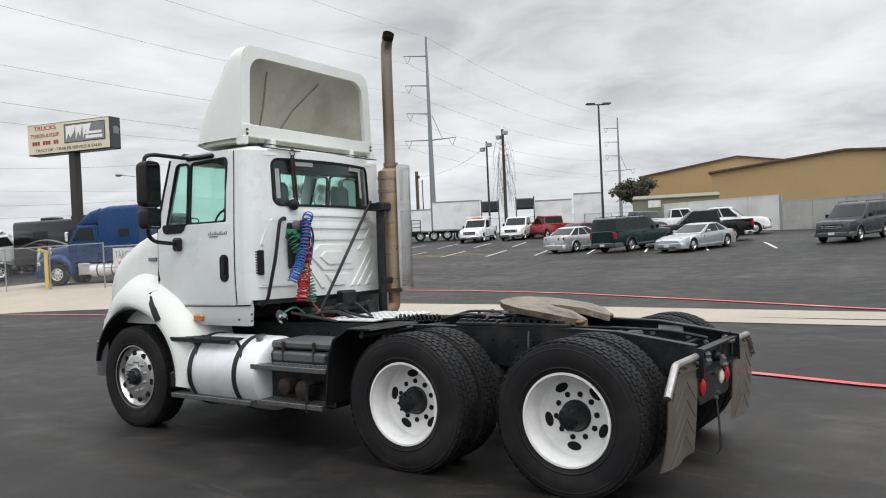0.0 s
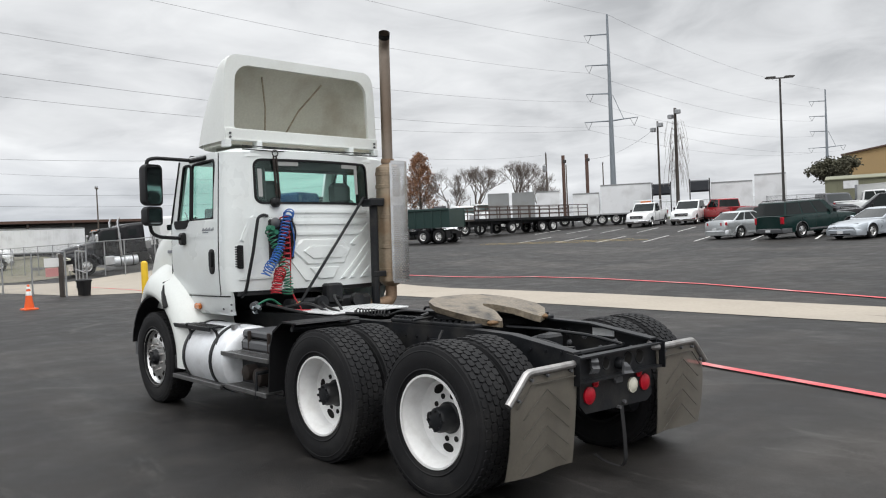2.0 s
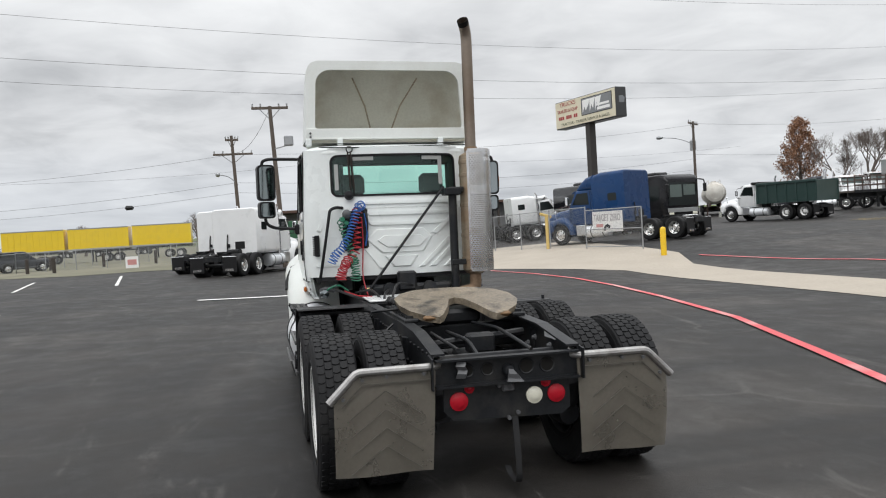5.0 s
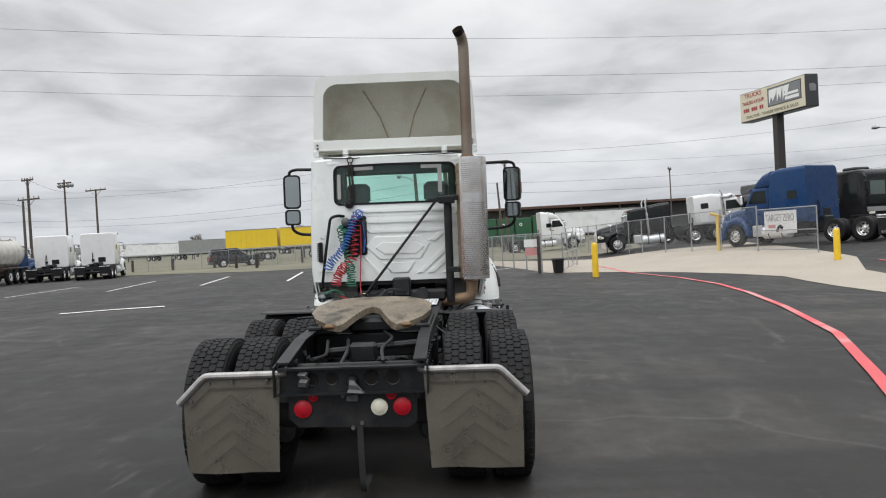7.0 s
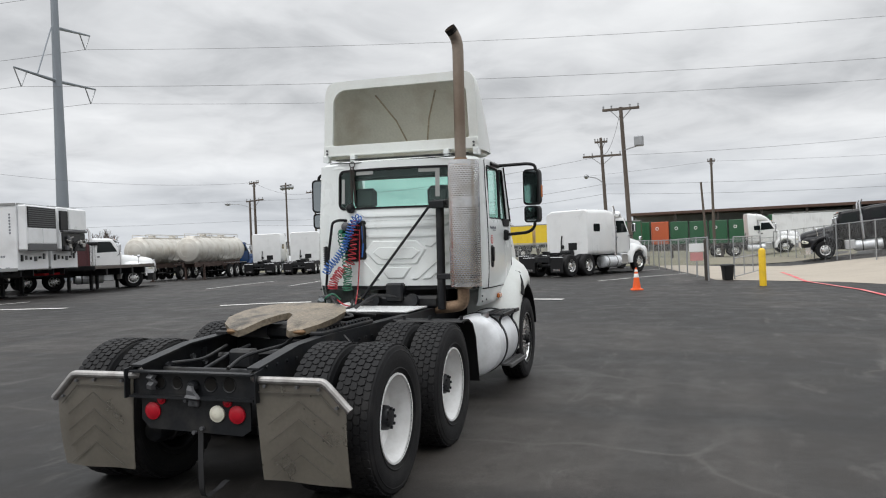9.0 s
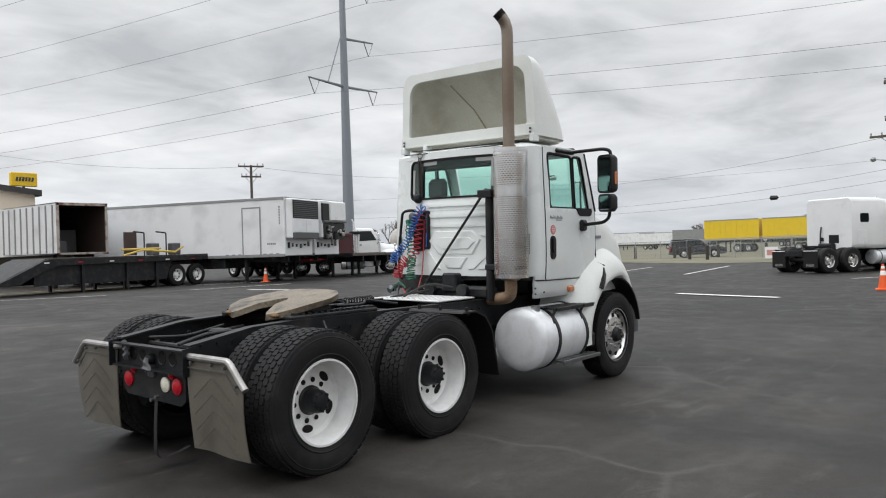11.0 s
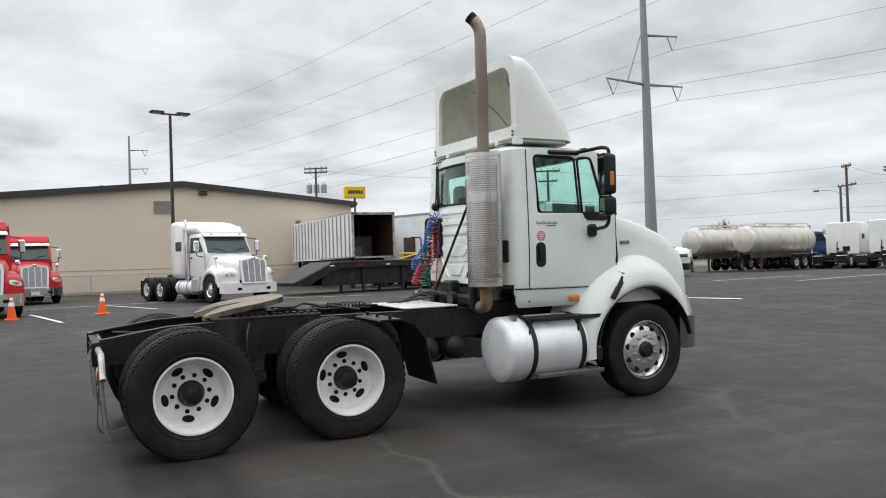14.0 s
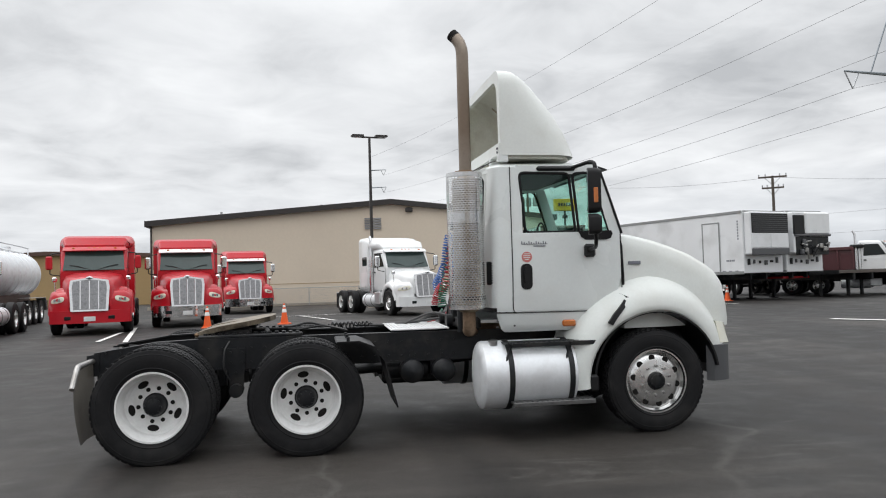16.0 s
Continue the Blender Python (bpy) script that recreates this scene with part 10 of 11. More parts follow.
def wires(name, pairs, sag, r, label):
    T = thing(name, pose(0, 0, 0), label, "power line", "overhead wires")
    for a, b in pairs:
        a, b = Vector(a), Vector(b)
        bm = bm_new()
        n = 24
        tube(bm, [a.lerp(b, i / n) - Vector((0, 0, 4 * sag * (i / n) * (1 - i / n))) for i in range(n + 1)], r, 4, cap=False)
        part("wire", bm, "wire_dark", T)


wires("power_line", list(zip(PN, PS)), 3.9, 0.016, "high transmission wires between steel pylons")
wires("power_line", list(zip(PN, PF)), 2.4, 0.019, "high transmission wires running to a far pylon")
wires("power_line", list(zip(PS, PZ)), 2.4, 0.019, "high transmission wires running to a far pylon")
wires("service_line", [((63.2, 39.0, 7.2), (51.1, 3.1, 7.7)), ((63.2, 39.0, 5.2), (51.1, 3.0, 5.7)), ((63.2, 39, 4.7), (51.1, 3.0, 5.0)), ((51.1, 3.1, 7.7), (58.6, -37.3, 9.7)), ((51.1, 3.0, 5.7), (58.6, -37.3, 6.6)), ((51.1, 3.0, 5.0), (58.6, -37.3, 5.6)), ((38.9, 0.6, 8.9), (51.1, 3.1, 7.8)), ((38.6, 50.5, 9.3), (63.2, 39, 9.0)), ((38.6, 50.5, 9.3), (22.7, 68.7, 11.3)), ((63.2, 39, 9.0), (79.4, 40.7, 9.1)), ((58.6, -37.3, 9.8), (67.7, -79, 11.8)), ((58.6, -37.3, 7.0), (67.7, -79, 8.5)), ((75, -4.6, 9.0), (79.4, 40.7, 9.0)), ((75, -4.6, 9.0), (85, -60, 10.0)), ((63.2, 39, 7.2), (30, 110, 9)), ((63.2, 39, 5.2), (30, 110, 7)), ((33.8, -54.3, 10.0), (45.1, -58.9, 8.4))], 0.7, 0.012, "sagging service wires between wooden poles")
bm = bm_new()
lathe(bm, [(0.001, -0.3), (0.14, -0.2), (0.16, 0.2), (0.001, 0.3)], (50.0, 10.0, 4.25), "y", 8)
ob = part("cable_splice", bm, "black_plastic")
tagged(ob, "black splice case hanging on an overhead cable", "splice case")


# ---- signs ----
def box_sign():
    a, b = Vector((52.4, -21.3)), Vector((46.6, -24.0))
    foot, far = Vector((41.8, -17.35)), Vector((36.0, -18.8))
    u = (b - a).normalized()
    ln = (b - a).length
    T = thing("pylon_sign", pose(foot.x, foot.y, 0.237, 0, 0, yaw_of(foot, far)) @ Matrix.Diagonal((0.93, 1, 0.828, 1)), "cream cabinet sign with red lettering on a dark pole", "sign")
    z0, z1 = 8.76, 10.85
    bm = bm_new()
    box(bm, 0, ln, 0.03, 0.80, z0, z1, 0.04)
    part("cabinet", bm, "black_gloss", T)
    bm = bm_new()
    box(bm, 0.07, ln - 0.07, -0.004, 0.03, z0 + 0.07, z1 - 0.07)
    part("sign_face", bm, "sign_cream", T)
    def words(s, x, z, h, wd, m):
        letters(s, h, m, T, Matrix.Translation((x, -0.010, z)), wd)
    words("TRUCKS", 1.45, z0 + 1.80, 0.30, 1.75, "sign_red")
    words("TRAILERS & EQUIP.", 1.45, z0 + 1.28, 0.30, 2.3, "sign_red")
    for k in range(10):
        if k not in (3, 7):
            bm = bm_new()
            box(bm, 0.42 + k * 0.21, 0.58 + k * 0.21, -0.016, -0.004, z0 + 0.66, z0 + 0.92)
            part("number_bar", bm, "sign_red", T)
    words("TRACTOR - TRAILER SERVICE & SALES", ln / 2, z0 + 0.30, 0.20, 5.1, "sign_olive")
    bm = bm_new()
    box(bm, 2.95, ln - 0.35, -0.02, -0.004, z0 + 0.62, z1 - 0.22)
    lg = part("emblem_panel", bm, "black_gloss", T)
    bm = bm_new()
    box(bm, 3.0, ln - 0.40, -0.026, -0.02, z0 + 0.67, z1 - 0.27)
    part("panel_inset", bm, "sign_grey", lg)
    bm = bm_new()
    for k, (x0, x1) in enumerate(((3.1, 3.75), (3.85, 4.3), (4.4, 4.95))):
        prism(bm, [(x0, z0 + 0.8), (x0 + 0.2, z0 + 1.25 + 0.07 * k), (x0 + 0.34, z0 + 0.95), (x1, z0 + 1.35 + 0.07 * k), (x1 + 0.1, z0 + 1.75), (x0, z0 + 1.72)], "y", -0.034, -0.026)
    part("emblem", bm, "banner_white", lg)
    bm = bm_new()
    box(bm, 4.6, 5.85, -0.036, -0.026, z0 + 0.78, z0 + 0.98)
    box(bm, 4.4, 5.8, -0.036, -0.026, z0 + 1.08, z0 + 1.24)
    part("emblem_bar", bm, "banner_white", lg)
    bm = bm_new()
    prism(bm, [(0.25, z0 + 1.0), (0.62, z0 + 1.0), (0.66, z0 + 1.35), (0.5, z0 + 1.5), (0.22, z0 + 1.45)], "x", ln, ln + 0.008)
    part("end_emblem", bm, "sign_grey", T)
    bm = bm_new()
    box(bm, ln / 2 - 0.22, ln / 2 + 0.22, 0.2, 0.64, -0.3, z0 + 0.05)
    part("pole", bm, "dark_trim", T)


box_sign()
YS = thing("rental_sign", pose(23.7, 62.8, land(23.7, 62.8)), "yellow cabinet sign with dark lettering bar on a pole", "sign")
bm = bm_new()
box(bm, 0, 2.1, 0, 0.45, 7.7, 8.85, 0.05)
yc = part("cabinet", bm, "safety_yellow", YS)
bm = bm_new()
for k in range(6):
    prism(bm, [(0.33 + k * 0.25, 8.12), (0.51 + k * 0.25, 8.12), (0.57 + k * 0.25, 8.46), (0.39 + k * 0.25, 8.46)], "y", -0.02, -0.001)
part("lettering_bar", bm, "black_gloss", yc)
bm = bm_new()
tube(bm, [(1.05, 0.22, -0.3), (1.05, 0.22, 7.7)], 0.1, 8)
part("pole", bm, "dark_trim", YS)
bm = bm_new()
box(bm, 0.85, 1.25, 0.0, 0.44, 7.0, 7.3, 0.03)
part("junction_box", bm, "dark_trim", YS)


# ---- fences and gates ----
def fence(line, h, label, every=2.6, top_rail=True, group="chain-link fences", name="fence", r=0.03, mesh=True, mid_rail=False):
    T = thing(name, on_land(line[0][0], line[0][1], 0), label, "fence", group)
    o = T.matrix_basis.translation.copy()
    first = True
    for a, b in zip(line, line[1:]):
        ln = math.hypot(b[0] - a[0], b[1] - a[1])
        n = max(1, round(ln / every))
        for k in range(n):
            p = [a[i] + (b[i] - a[i]) * k / n for i in (0, 1)]
            q = [a[i] + (b[i] - a[i]) * (k + 1) / n for i in (0, 1)]
            zp, zq = land(*p), land(*q)
            P0, P1 = Vector((*p, zp)) - o, Vector((*q, zq)) - o
            ends = [P0] if k or not first else [P0]
            if (k == n - 1 and b == line[-1]):
                ends = [P0, P1]
            for e in ends:
                bm = bm_new()
                tube(bm, [e + Vector((0, 0, -0.2)), e + Vector((0, 0, h + 0.04))], r, 7)
                part("post", bm, "galvanised", T)
            rails = ([h] if top_rail else []) + ([h * 0.5] if mid_rail else [])
            for zr in rails:
                bm = bm_new()
                tube(bm, [P0 + Vector((0, 0, zr)), P1 + Vector((0, 0, zr))], r * 0.72, 6)
                part("rail", bm, "galvanised", T)
            if mesh:
                me = bpy.data.meshes.new("chain_link")
                w_ = (P1 - P0).length
                me.from_pydata([(0, 0, 0.04), (w_, 0, 0.04 + zq - zp), (w_, 0, h + zq - zp), (0, 0, h)], [], [(0, 1, 2, 3)])
                c = part("chain_link", me, "chain_link", T)
                c.matrix_basis = pose(P0.x, P0.y, P0.z, 0, 0, yaw_of(p, q))
    return T


fence([(24.5, -3.5), (32.5, -2.3), (47.4, 0.2), (54.0, 8.0), (60.0, 20.0)], 1.55, "grey chain-link fence along the lot's edge")
fence([(27.84, -12.97), (31.2, -12.5), (38.5, -10.4), (58.0, -8.5)], 1.9, "grey chain-link fence round the next yard")
fence([(60.0, 20.0), (61.5, 30.0), (64.0, 36.0)], 1.5, "grey chain-link fence along the lot's edge")
fence([(58.0, -8.5), (66.0, 4.0), (72.0, 24.0)], 1.5, "grey chain-link fence beside the road")
fence([(-9.0, 43.2), (17.0, 43.2)], 1.15, "low wire fence before the workshop", 3.4, r=0.025)
fence([(52, -56.0), (44.0, -60.2), (36.0, -62.5), (22.0, -60.0)], 1.8, "chain-link fence before white trailers", 3.0)
for x, y, k in ((61.0, 6, 0), (61.2, 10, 0), (61.5, 14, 0), (61.8, 18, 0), (62.2, 22, 0), (62.8, 26, 0), (63.6, 30, 0), (52.5, 15.5, 0), (55.5, 18, 0), (64.0, -5, 0), (63, -1, 0), (61.8, 2.5, 0)):
    P = thing("bollard", on_land(x, y, 0), "short dark timber post at the grass edge", "bollard", "dark timber posts")
    bm = bm_new()
    lathe(bm, [(0.12, -0.2), (0.12, 1.05), (0.08, 1.1), (0.001, 1.1)], (0, 0, 0), "z", 10)
    part("post", bm, "pole_dark", P)


def gate_leaf(a, b, h, name, label, bars=0):
    T = thing(name, on_land(a[0], a[1], yaw_of(a, b)), label, "gate", "chain-link gates")
    ln = math.hypot(b[0] - a[0], b[1] - a[1])
    z0 = 0.1
    for x in (0, ln):
        bm = bm_new()
        tube(bm, [(x, 0, z0 - 0.12), (x, 0, h)], 0.027, 8)
        part("upright", bm, "galvanised", T)
    for z in (z0, h * 0.5, h):
        bm = bm_new()
        tube(bm, [(0, 0, z), (ln, 0, z)], 0.02, 8)
        part("rail", bm, "galvanised", T)
    for k in range(bars):
        x = ln * (k + 1) / (bars + 1)
        bm = bm_new()
        tube(bm, [(x, 0, z0), (x, 0, h)], 0.02, 6)
        part("bar", bm, "galvanised", T)
    me = bpy.data.meshes.new("chain_link")
    me.from_pydata([(0, 0, z0), (ln, 0, z0), (ln, 0, h), (0, 0, h)], [], [(0, 1, 2, 3)])
    part("chain_link", me, "chain_link", T)
    return T


G = gate_leaf((27.84, -12.97), (24.2, -13.9), 1.75, "yard_gate", "open chain-link gate leaf with a white banner")
bm = bm_new()
box(bm, 0.45, 2.5, 0.05, 0.065, 0.75, 1.66, 0.003)
bn = part("banner", bm, "banner_white", G, "white vinyl banner with grey lettering")
letters("TARGET ZERO", 0.30, "banner_grey", bn, Matrix.Translation((1.47, 0.043, 1.38)), 1.8)
bm = bm_new()
prism(bm, [(1.2, 0.82), (1.3, 1.02), (1.5, 1.1), (1.7, 1.0), (1.62, 0.9), (1.42, 0.96), (1.36, 0.80)], "y", 0.041, 0.051)
part("printed_shape", bm, "black_gloss", bn)
bm = bm_new()
box(bm, 0.72, 1.18, 0.041, 0.051, 0.96, 1.10)
part("printed_bar", bm, "notice_pink", bn)
gate_leaf((25.2, -4.4), (30.9, -5.7), 1.55, "yard_gate", "open chain-link gate leaf by the driveway", 2)


def bollard(x, y, h, material, label, r=0.11):
    P = thing("bollard", on_land(x, y, 0), label, "bollard", "yellow bollards" if material != "pole_dark" else "")
    bm = bm_new()
    lathe(bm, [(r, -0.25), (r, h - r * 0.8), (r * 0.86, h - r * 0.4), (r * 0.5, h - r * 0.1), (0.001, h)], (0, 0, 0), "z", 18)
    part("post", bm, material, P)
    return P


bollard(21.6, -13.4, 1.1, "safety_yellow", "bright yellow round steel bollard on asphalt")
bollard(21.6, -5.1, 1.2, "safety_yellow", "bright yellow round steel bollard by the driveway")
bollard(22.1, -13.7, 0.75, "pole_dark", "short dark post beside the bollard", 0.04)
bollard(24.8, -3.45, 1.5, "pole_dark", "black square-looking post carrying paper notices", 0.09)
NB = thing("notice_board", on_land(24.7, -3.1, -68), "white and pink paper notices on the fence", "notice")
bm = bm_new()
box(bm, -0.28, 0.28, -0.05, -0.035, 1.05, 1.35)
part("sheet", bm, "banner_white", NB)
bm = bm_new()
box(bm, -0.24, 0.24, -0.05, -0.035, 0.72, 1.02)
part("lower_sheet", bm, "notice_pink", NB)
YP = thing("barrier_post", on_land(31.3, -12.4, 10), "pale yellow swing barrier post with slanted head", "post")
bm = bm_new()
tube(bm, [(0, 0, -0.3), (0, 0, 1.65)], 0.085, 10)
part("post", bm, "pale_yellow", YP)
bm = bm_new()
tube(bm, [(0, 0.35, 1.78), (0, -0.25, 1.6)], 0.07, 8)
part("head_bar", bm, "pale_yellow", YP)
BN = thing("trash_bin", on_land(24.75, -4.15, 20), "black plastic bin beside the gate", "bin")
bm = bm_new()
loft(bm, [[(x, y, z) for x, y in round_rect(-w_, w_, -w_ * 0.85, w_ * 0.85, 0.05)] for z, w_ in ((0.0, 0.17), (0.50, 0.205))])
part("body", bm, "black_plastic", BN)
bm = bm_new()
loft(bm, [[(x, y, z) for x, y in round_rect(-w_, w_, -w_ * 0.85, w_ * 0.85, 0.05)] for z, w_ in ((0.49, 0.225), (0.54, 0.225), (0.58, 0.17))])
part("rim", bm, "black_plastic", BN)
SP = thing("site_sign", on_land(48.6, 9.86, 20), "small white and red notice at the fence", "sign")
bm = bm_new()
box(bm, -0.03, 0.0, -0.4, 0.4, 0.1, 0.85)
part("board", bm, "banner_white", SP)
bm = bm_new()
box(bm, -0.036, -0.03, -0.28, 0.28, 0.3, 0.65)
part("printed_panel", bm, "notice_pink", SP)


def traffic_cone():
    T = thing("traffic_cone", on_land(20.2, -1.3, 12), "orange traffic cone with white reflective bands", "cone", "traffic cones")
    bm = bm_new()
    loft(bm, [[(x, y, z) for x, y in round_rect(-w_, w_, -w_, w_, 0.05)] for z, w_ in ((0.0, 0.19), (0.03, 0.19), (0.045, 0.16))])
    part("base", bm, "cone_orange", T)
    rr = lambda z: 0.135 - 0.105 * (z - 0.04) / 0.66
    bm = bm_new()
    lathe(bm, [(rr(0.04), 0.04), (rr(0.7), 0.70), (0.02, 0.705), (0.018, 0.66)], (0, 0, 0), "z", 20)
    part("cone", bm, "cone_orange", T)
    for z0, z1 in ((0.40, 0.52), (0.58, 0.65)):
        bm = bm_new()
        lathe(bm, [(rr(z0) + 0.001, z0), (rr(z0) + 0.004, z0 + 0.004), (rr(z1) + 0.004, z1 - 0.004), (rr(z1) + 0.001, z1)], (0, 0, 0), "z", 20)
        part("band", bm, "reflective_white", T)
    return T


CONE = traffic_cone()
for x, y, hd in ((20.1, 25.2, 40), (-2.2, 18.1, 5), (0.25, 18.8, 70)):
    copy_thing(CONE, on_land(x, y, hd))


# ---- beyond the road ----
YF = "yellow freight boxes on chassis"
for k in range(3):
    y0 = 9.8 + k * 7.0
    box_trailer("freight_box", 93.0, y0 + 6.6, 90, 6.6, 2.4, 1.5, 4.0, "freight_yellow", "yellow freight container on a chassis", YF)
box_trailer("freight_box", 95.0, 8.6, 90, 5.0, 2.4, 1.4, 3.9, "bin_green", "dark green freight box with a pale mark", YF)
GB = "green waste bins in a row"
for k in range(8):
    y = 4.2 - k * 2.45
    colour = "bin_orange" if k == 1 else "bin_green"
    T = thing("waste_bin", pose(104.0, y, land(104, y) + 0.9), ("orange" if k == 1 else "green") + " steel waste container with a pale mark", "container", GB)
    bm = bm_new()
    box(bm, -1.2, 1.2, -1.12, 1.12, 0, 3.0, 0.04)
    bd = part("body", bm, colour, T)
    for q in range(5):
        bm = bm_new()
        box(bm, -1.27, -1.2, -1.1 + q * 0.53, -1.02 + q * 0.53, 0.1, 2.9)
        part("rib", bm, colour, bd)
    bm = bm_new()
    lathe(bm, [(0.22, 0), (0.15, -0.02), (0.14, 0), (0.21, 0.01)], (-1.28, 0.35, 2.1), "x", 14)
    part("printed_ring", bm, "banner_white", bd)
    bm = bm_new()
    box(bm, -1.1, 1.1, -0.9, 0.9, -0.9, 0.0)
    part("skid", bm, "pole_dark", T)
CP = thing("canopy_building", pose(112, -14, land(112, -14)), "long low shed with a flat rusty canopy roof", "building")
bm = bm_new()
box(bm, -4, 8, -26, 20, 4.7, 5.05)
part("roof", bm, "brown_trim", CP)
bm = bm_new()
box(bm, 5, 8, -26, 20, -0.3, 4.7)
part("back_wall", bm, "trailer_grey", CP)
for k in range(9):
    bm = bm_new()
    box(bm, -3.8, -3.5, -25.5 + k * 5.6, -25.2 + k * 5.6, -0.3, 4.7)
    part("post", bm, "pole_dark", CP)
bm = bm_new()
box(bm, -1, 3, -12, -1.5, -0.3, 4.2)
part("office", bm, "trailer_white", CP)
box_trailer("box_trailer", 88.0, -11.0, 88, 12.0, 2.5, 1.1, 3.7, "trailer_white", "white box trailer parked beyond the road", "trailers beyond the road")
semi("semi_truck", 66.1, -9.9, -85, "fleet_white", "white tractor with a roof fairing driving by", "", sleeper=0.8, roof=3.5, cab_h=2.8, wb=4.6)
for k in range(14):
    y = 30 + k * 9.5
    box_trailer("box_trailer", 150.0 + 6 * (k % 3), y, 75 + 8 * (k % 4), 9.0 + (k % 3), 2.5, 1.2, 3.6 + 0.3 * (k % 2), "trailer_white" if k % 3 else "trailer_grey", "far white box trailer", "far trailers")

# a green bank and bare woods close the distance
bm = bm_new()
rings = []
for k in range(61):
    a = radians(-100 + k * 200 / 60)
    hh = 3.2 + 1.2 * math.sin(k * 0.7) + 0.7 * math.sin(k * 1.9)
    d0 = 330 + 30 * math.sin(k * 0.4)
    rings.append([(d * math.cos(a), d * math.sin(a), z) for d, z in ((d0, -1), (d0 + 12, hh), (d0 + 60, hh + 0.6), (d0 + 90, -1))])
loft(bm, rings, cap=False, closed=False)
tagged(part("embankment", bm, "far_grass"), "low green bank in the distance", "bank", kind="structure")


# ---- trees ----
def grow(verts, faces, base, direction, length, radius, depth, rng, tips, spread=0.55, bend=0.18):
    """Adds a limb as a tapered four-sided bar and then its branches."""
    pts, p, d = [base.copy()], base.copy(), direction.normalized()
    n = 3
    for i in range(n):
        d = (d + Vector((rng.uniform(-bend, bend), rng.uniform(-bend, bend), rng.uniform(-bend * 0.4, bend)))).normalized()
        p = p + d * (length / n)
        pts.append(p.copy())
    side = d.orthogonal().normalized()
    up = d.cross(side)
    start = len(verts)
    for i, q in enumerate(pts):
        r = radius * (1 - 0.45 * i / n)
        for k in range(4):
            a = math.pi / 2 * k
            verts.append(q + r * (math.cos(a) * side + math.sin(a) * up))
    for i in range(n):
        for k in range(4):
            a, b = start + i * 4 + k, start + i * 4 + (k + 1) % 4
            faces.append((a, b, b + 4, a + 4))
    if depth == 0:
        tips.append((pts[-1], d))
        tips.append((pts[1], d))
        return
    kids = 3 if depth > 4 else (4 if depth > 1 else 5)
    for k in range(kids):
        at = pts[min(n, 1 + k)] if k else pts[n]
        nd = (d + spread * Vector((rng.uniform(-1, 1), rng.uniform(-1, 1), rng.uniform(-0.25, 0.7)))).normalized()
        grow(verts, faces, at, nd, length * rng.uniform(0.6, 0.8), radius * 0.52, depth - 1, rng, tips, spread, bend)


def tree(x, y, top, label, leaves=0, leaf="dry_leaf", depth=5, seed=1, leaf_size=0.13, trunk=0.15, spread=0.7, narrow=1.0, group="trees along the lot"):
    rng = random.Random(seed)
    z = land(x, y)
    H = top - z
    T = thing("tree", pose(x, y, z, 0, 0, rng.uniform(0, 360)), label, "tree", group)
    verts, faces, tips = [], [], []
    grow(verts, faces, Vector((0, 0, -0.2)), Vector((0, 0, 1)), H * 0.30, trunk, depth, rng, tips, spread)
    mx = max(v.z for v in verts)
    k = H / mx
    verts = [Vector((v.x * k * narrow, v.y * k * narrow, v.z * k)) for v in verts]
    nt = 16
    me = bpy.data.meshes.new("trunk")
    me.from_pydata(verts[:nt], [], faces[:12])
    part("trunk", me, "bark", T)
    me = bpy.data.meshes.new("crown")
    me.from_pydata([v for v in verts[nt:]], [], [tuple(i - nt for i in f) for f in faces[12:]])
    part("crown", me, "twig", T, "bare twigs")
    if leaves:
        lv, lf = [], []
        for i in range(leaves):
            q, d = rng.choice(tips)
            q = Vector((q.x * k * narrow, q.y * k * narrow, q.z * k)) + Vector([rng.gauss(0, 0.22) for _ in range(3)])
            a = Vector([rng.uniform(-1, 1) for _ in range(3)]).normalized() * leaf_size
            b = a.orthogonal().normalized() * leaf_size * 0.5
            s = len(lv)
            lv += [q - a, q + b, q + a, q - b]
            lf.append((s, s + 1, s + 2, s + 3))
        me = bpy.data.meshes.new("foliage")
        me.from_pydata(lv, [], lf)
        part("foliage", me, leaf, T, "dense small leaves")
    return T


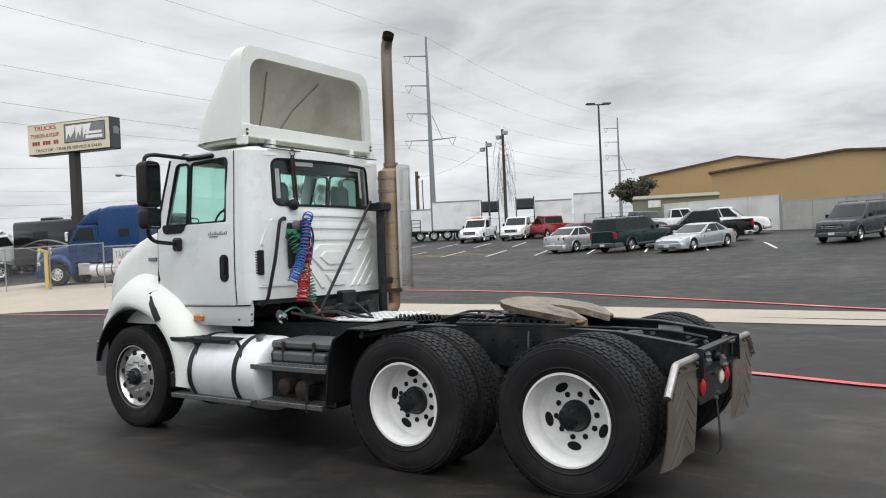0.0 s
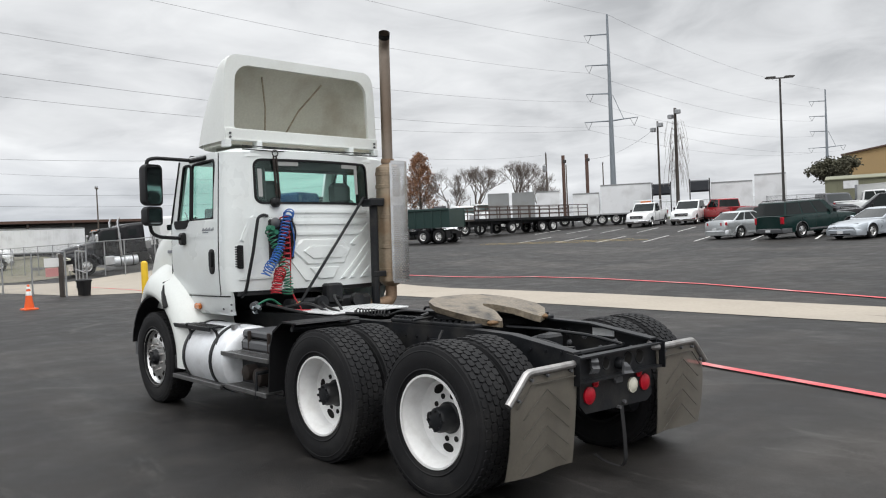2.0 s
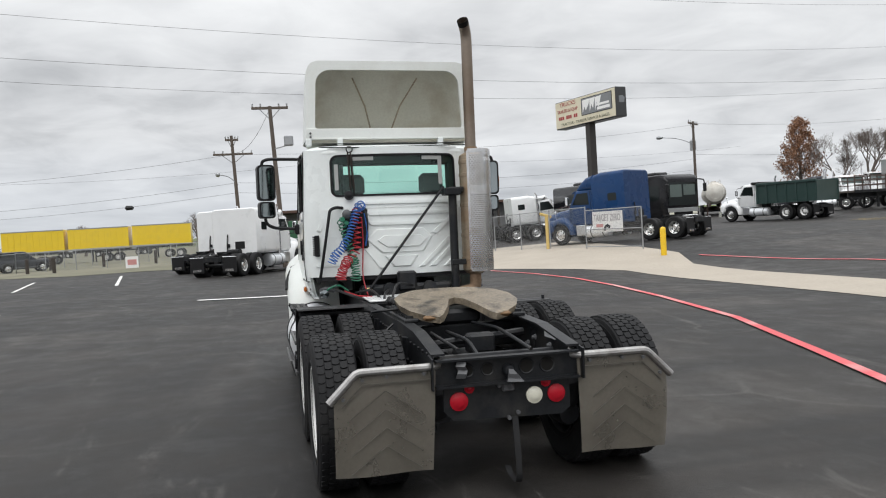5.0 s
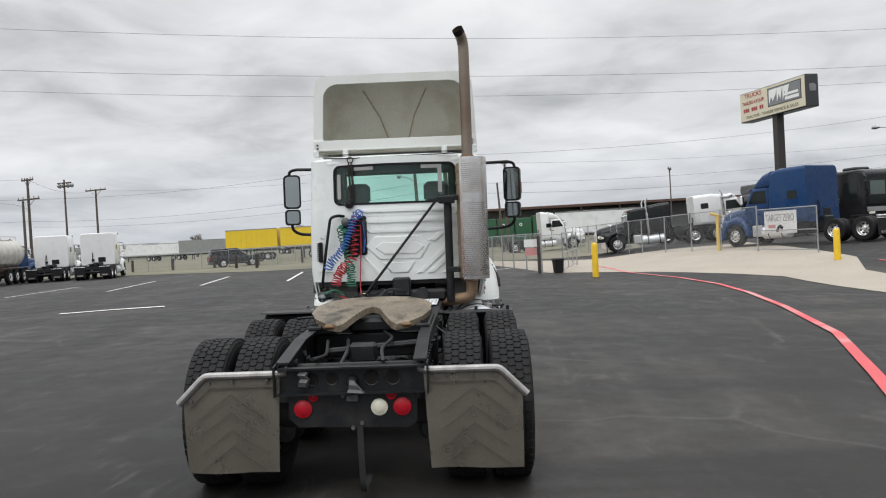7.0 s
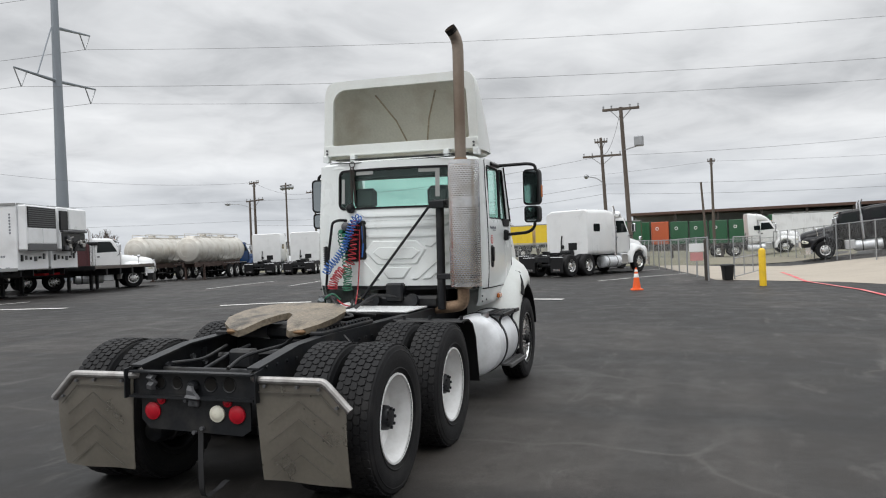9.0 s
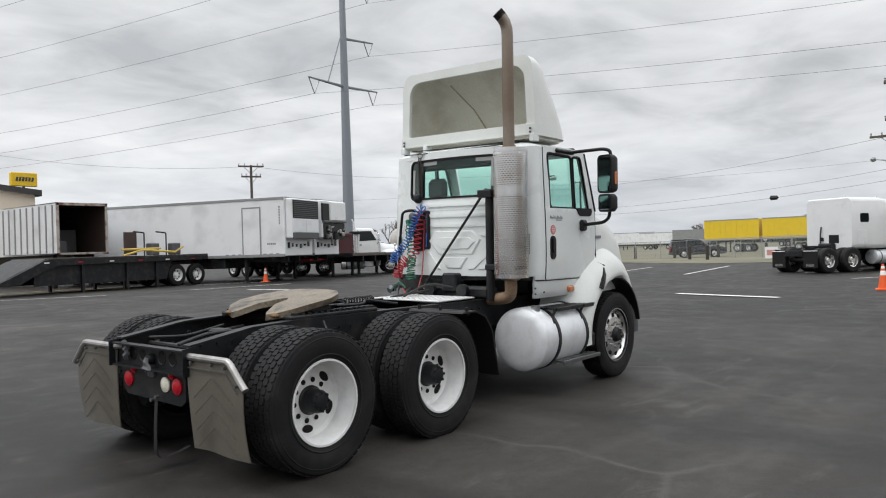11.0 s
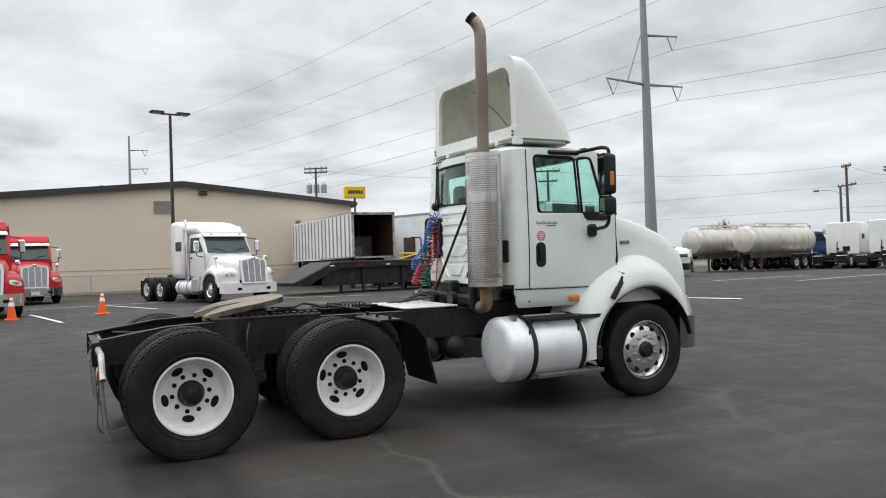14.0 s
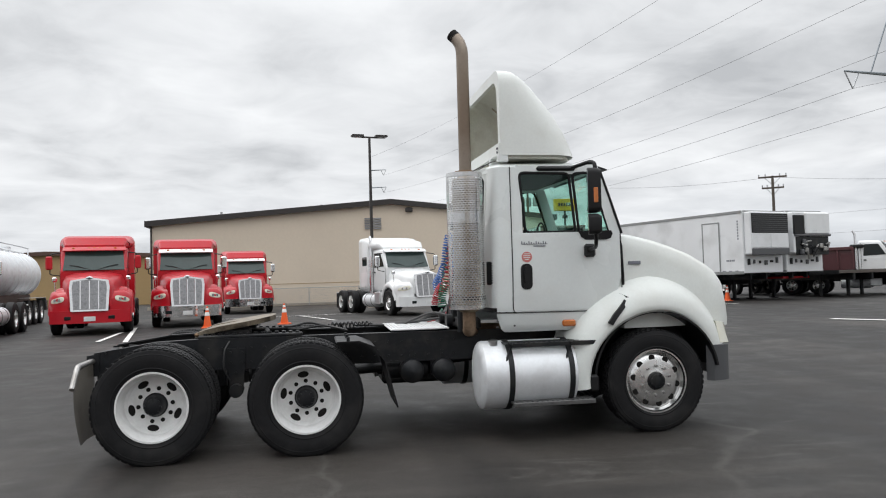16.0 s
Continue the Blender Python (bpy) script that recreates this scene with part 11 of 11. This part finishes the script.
def spire_tree(x, y, top, width, label, seed, n=74):
    """A tree with one straight leader and side limbs that shorten towards the top."""
    rng = random.Random(seed)
    z = land(x, y)
    H = top - z
    T = thing("tree", pose(x, y, z), label, "tree", "trees along the lot")
    bm = bm_new()
    tube(bm, [(0, 0, -0.2), (0.05, 0, H * 0.5), (0, 0.05, H)], [0.2, 0.12, 0.02], 8)
    part("trunk", bm, "bark", T)
    verts, faces, tips = [], [], []
    for k in range(n):
        u = 0.14 + 0.84 * k / n
        ln = width * 0.5 * (1.05 - u) ** 0.75 * rng.uniform(0.75, 1.15)
        a = k * 2.4 + rng.uniform(-0.4, 0.4)
        grow(verts, faces, Vector((0, 0, H * u)), Vector((math.cos(a), math.sin(a), rng.uniform(0.35, 0.8))), ln * 0.5, 0.04 * (1.1 - u) + 0.008, 2, rng, tips, 0.75)
    me = bpy.data.meshes.new("crown")
    me.from_pydata(verts, [], faces)
    part("crown", me, "twig", T, "bare twigs")
    lv, lf = [], []
    for i in range(4300):
        q, d = rng.choice(tips)
        q = q + Vector([rng.gauss(0, 0.16) for _ in range(3)])
        a = Vector([rng.uniform(-1, 1) for _ in range(3)]).normalized() * 0.11
        b = a.orthogonal().normalized() * 0.055
        s = len(lv)
        lv += [q - a, q + b, q + a, q - b]
        lf.append((s, s + 1, s + 2, s + 3))
    me = bpy.data.meshes.new("foliage")
    me.from_pydata(lv, [], lf)
    part("foliage", me, "dry_leaf", T, "dry rust-brown leaves")


spire_tree(62.0, -51.0, 10.3, 6.6, "upright tree with rust-brown dry leaves", 3)
tree(57.5, -51.0, 8.6, "bare grey-brown tree behind the flatbeds", 0, "", 7, 11, trunk=0.2, spread=0.85)
tree(54.0, -51.6, 8.6, "bare grey-brown tree with wide crown", 0, "", 7, 12, trunk=0.2, spread=0.95)
tree(51.5, -54.4, 8.8, "bare grey-brown tree behind the flatbeds", 0, "", 7, 17, trunk=0.2, spread=0.85)
tree(48.5, -55.5, 7.6, "bare grey-brown tree with low crown", 0, "", 7, 19, trunk=0.18, spread=0.9)
tree(35.2, -98.3, 8.9, "dark evergreen tree behind the shed", 9000, "evergreen_leaf", 6, 23, 0.2, 0.3, 0.9, 1.1)
for k in range(16):
    rng = random.Random(100 + k)
    a = radians(-55 + k * 7.5)
    d = 190 + rng.uniform(-25, 45)
    tree(d * math.cos(a), d * math.sin(a), rng.uniform(5.5, 9.0), "far bare tree on the horizon", 0, "", 4, 200 + k, trunk=0.35, spread=0.8, group="far trees")
rng = random.Random(77)
lv, lf = [], []
for i in range(9000):
    a = radians(rng.uniform(-85, 85))
    d = rng.uniform(300, 325)
    hgt = 2.6 + 1.6 * math.sin(a * 23) * math.sin(a * 9) + rng.random()
    q = Vector((d * math.cos(a), d * math.sin(a), rng.uniform(0.1, 1) * max(0.8, hgt)))
    u = Vector([rng.uniform(-1, 1) for _ in range(3)]).normalized() * 0.9
    b = u.orthogonal().normalized() * 0.22
    s = len(lv)
    lv += [q - u, q + b, q + u, q - b]
    lf.append((s, s + 1, s + 2, s + 3))
me = bpy.data.meshes.new("far_woods")
me.from_pydata(lv, [], lf)
tagged(part("far_woods", me, "far_wood"), "hazy belt of bare woods on the horizon", "woods", kind="stuff")
# yellow hatching on the asphalt near the trailers
bm = bm_new()
for a, b in (((9.0, 29.2), (14.2, 27.6)), ((9.4, 30.6), (14.6, 29.0)), ((33.4, -32.4), (24.0, -36.0)), ((32.6, -31.2), (22.5, -35.2))):
    strip(bm, [a, b], 0.14, 0.022)
ground_part("yellow_line", bm, "yellow_line", "worn yellow stripes on the asphalt", "painted line")
bm = bm_new()
for a, b in (((-4.2, 12.8), (-4.6, 17.0)), ((-0.9, 15.2), (-1.8, 20.6)), ((2.0, 20.0), (0.6, 25.2)), ((-2.5, 24.5), (3.0, 25.8)), ((6.2, 24.2), (10.5, 22.2)), ((13.8, 22.1), (18.6, 21.55)), ((16.9, 26.5), (20.1, 24.9)), ((-3.4, 12.3), (-4.8, 19.7))):
    strip(bm, [a, b], 0.13, 0.02)
ground_part("parking_line", bm, "white_line", "worn white parking stripes on the asphalt", "painted line")
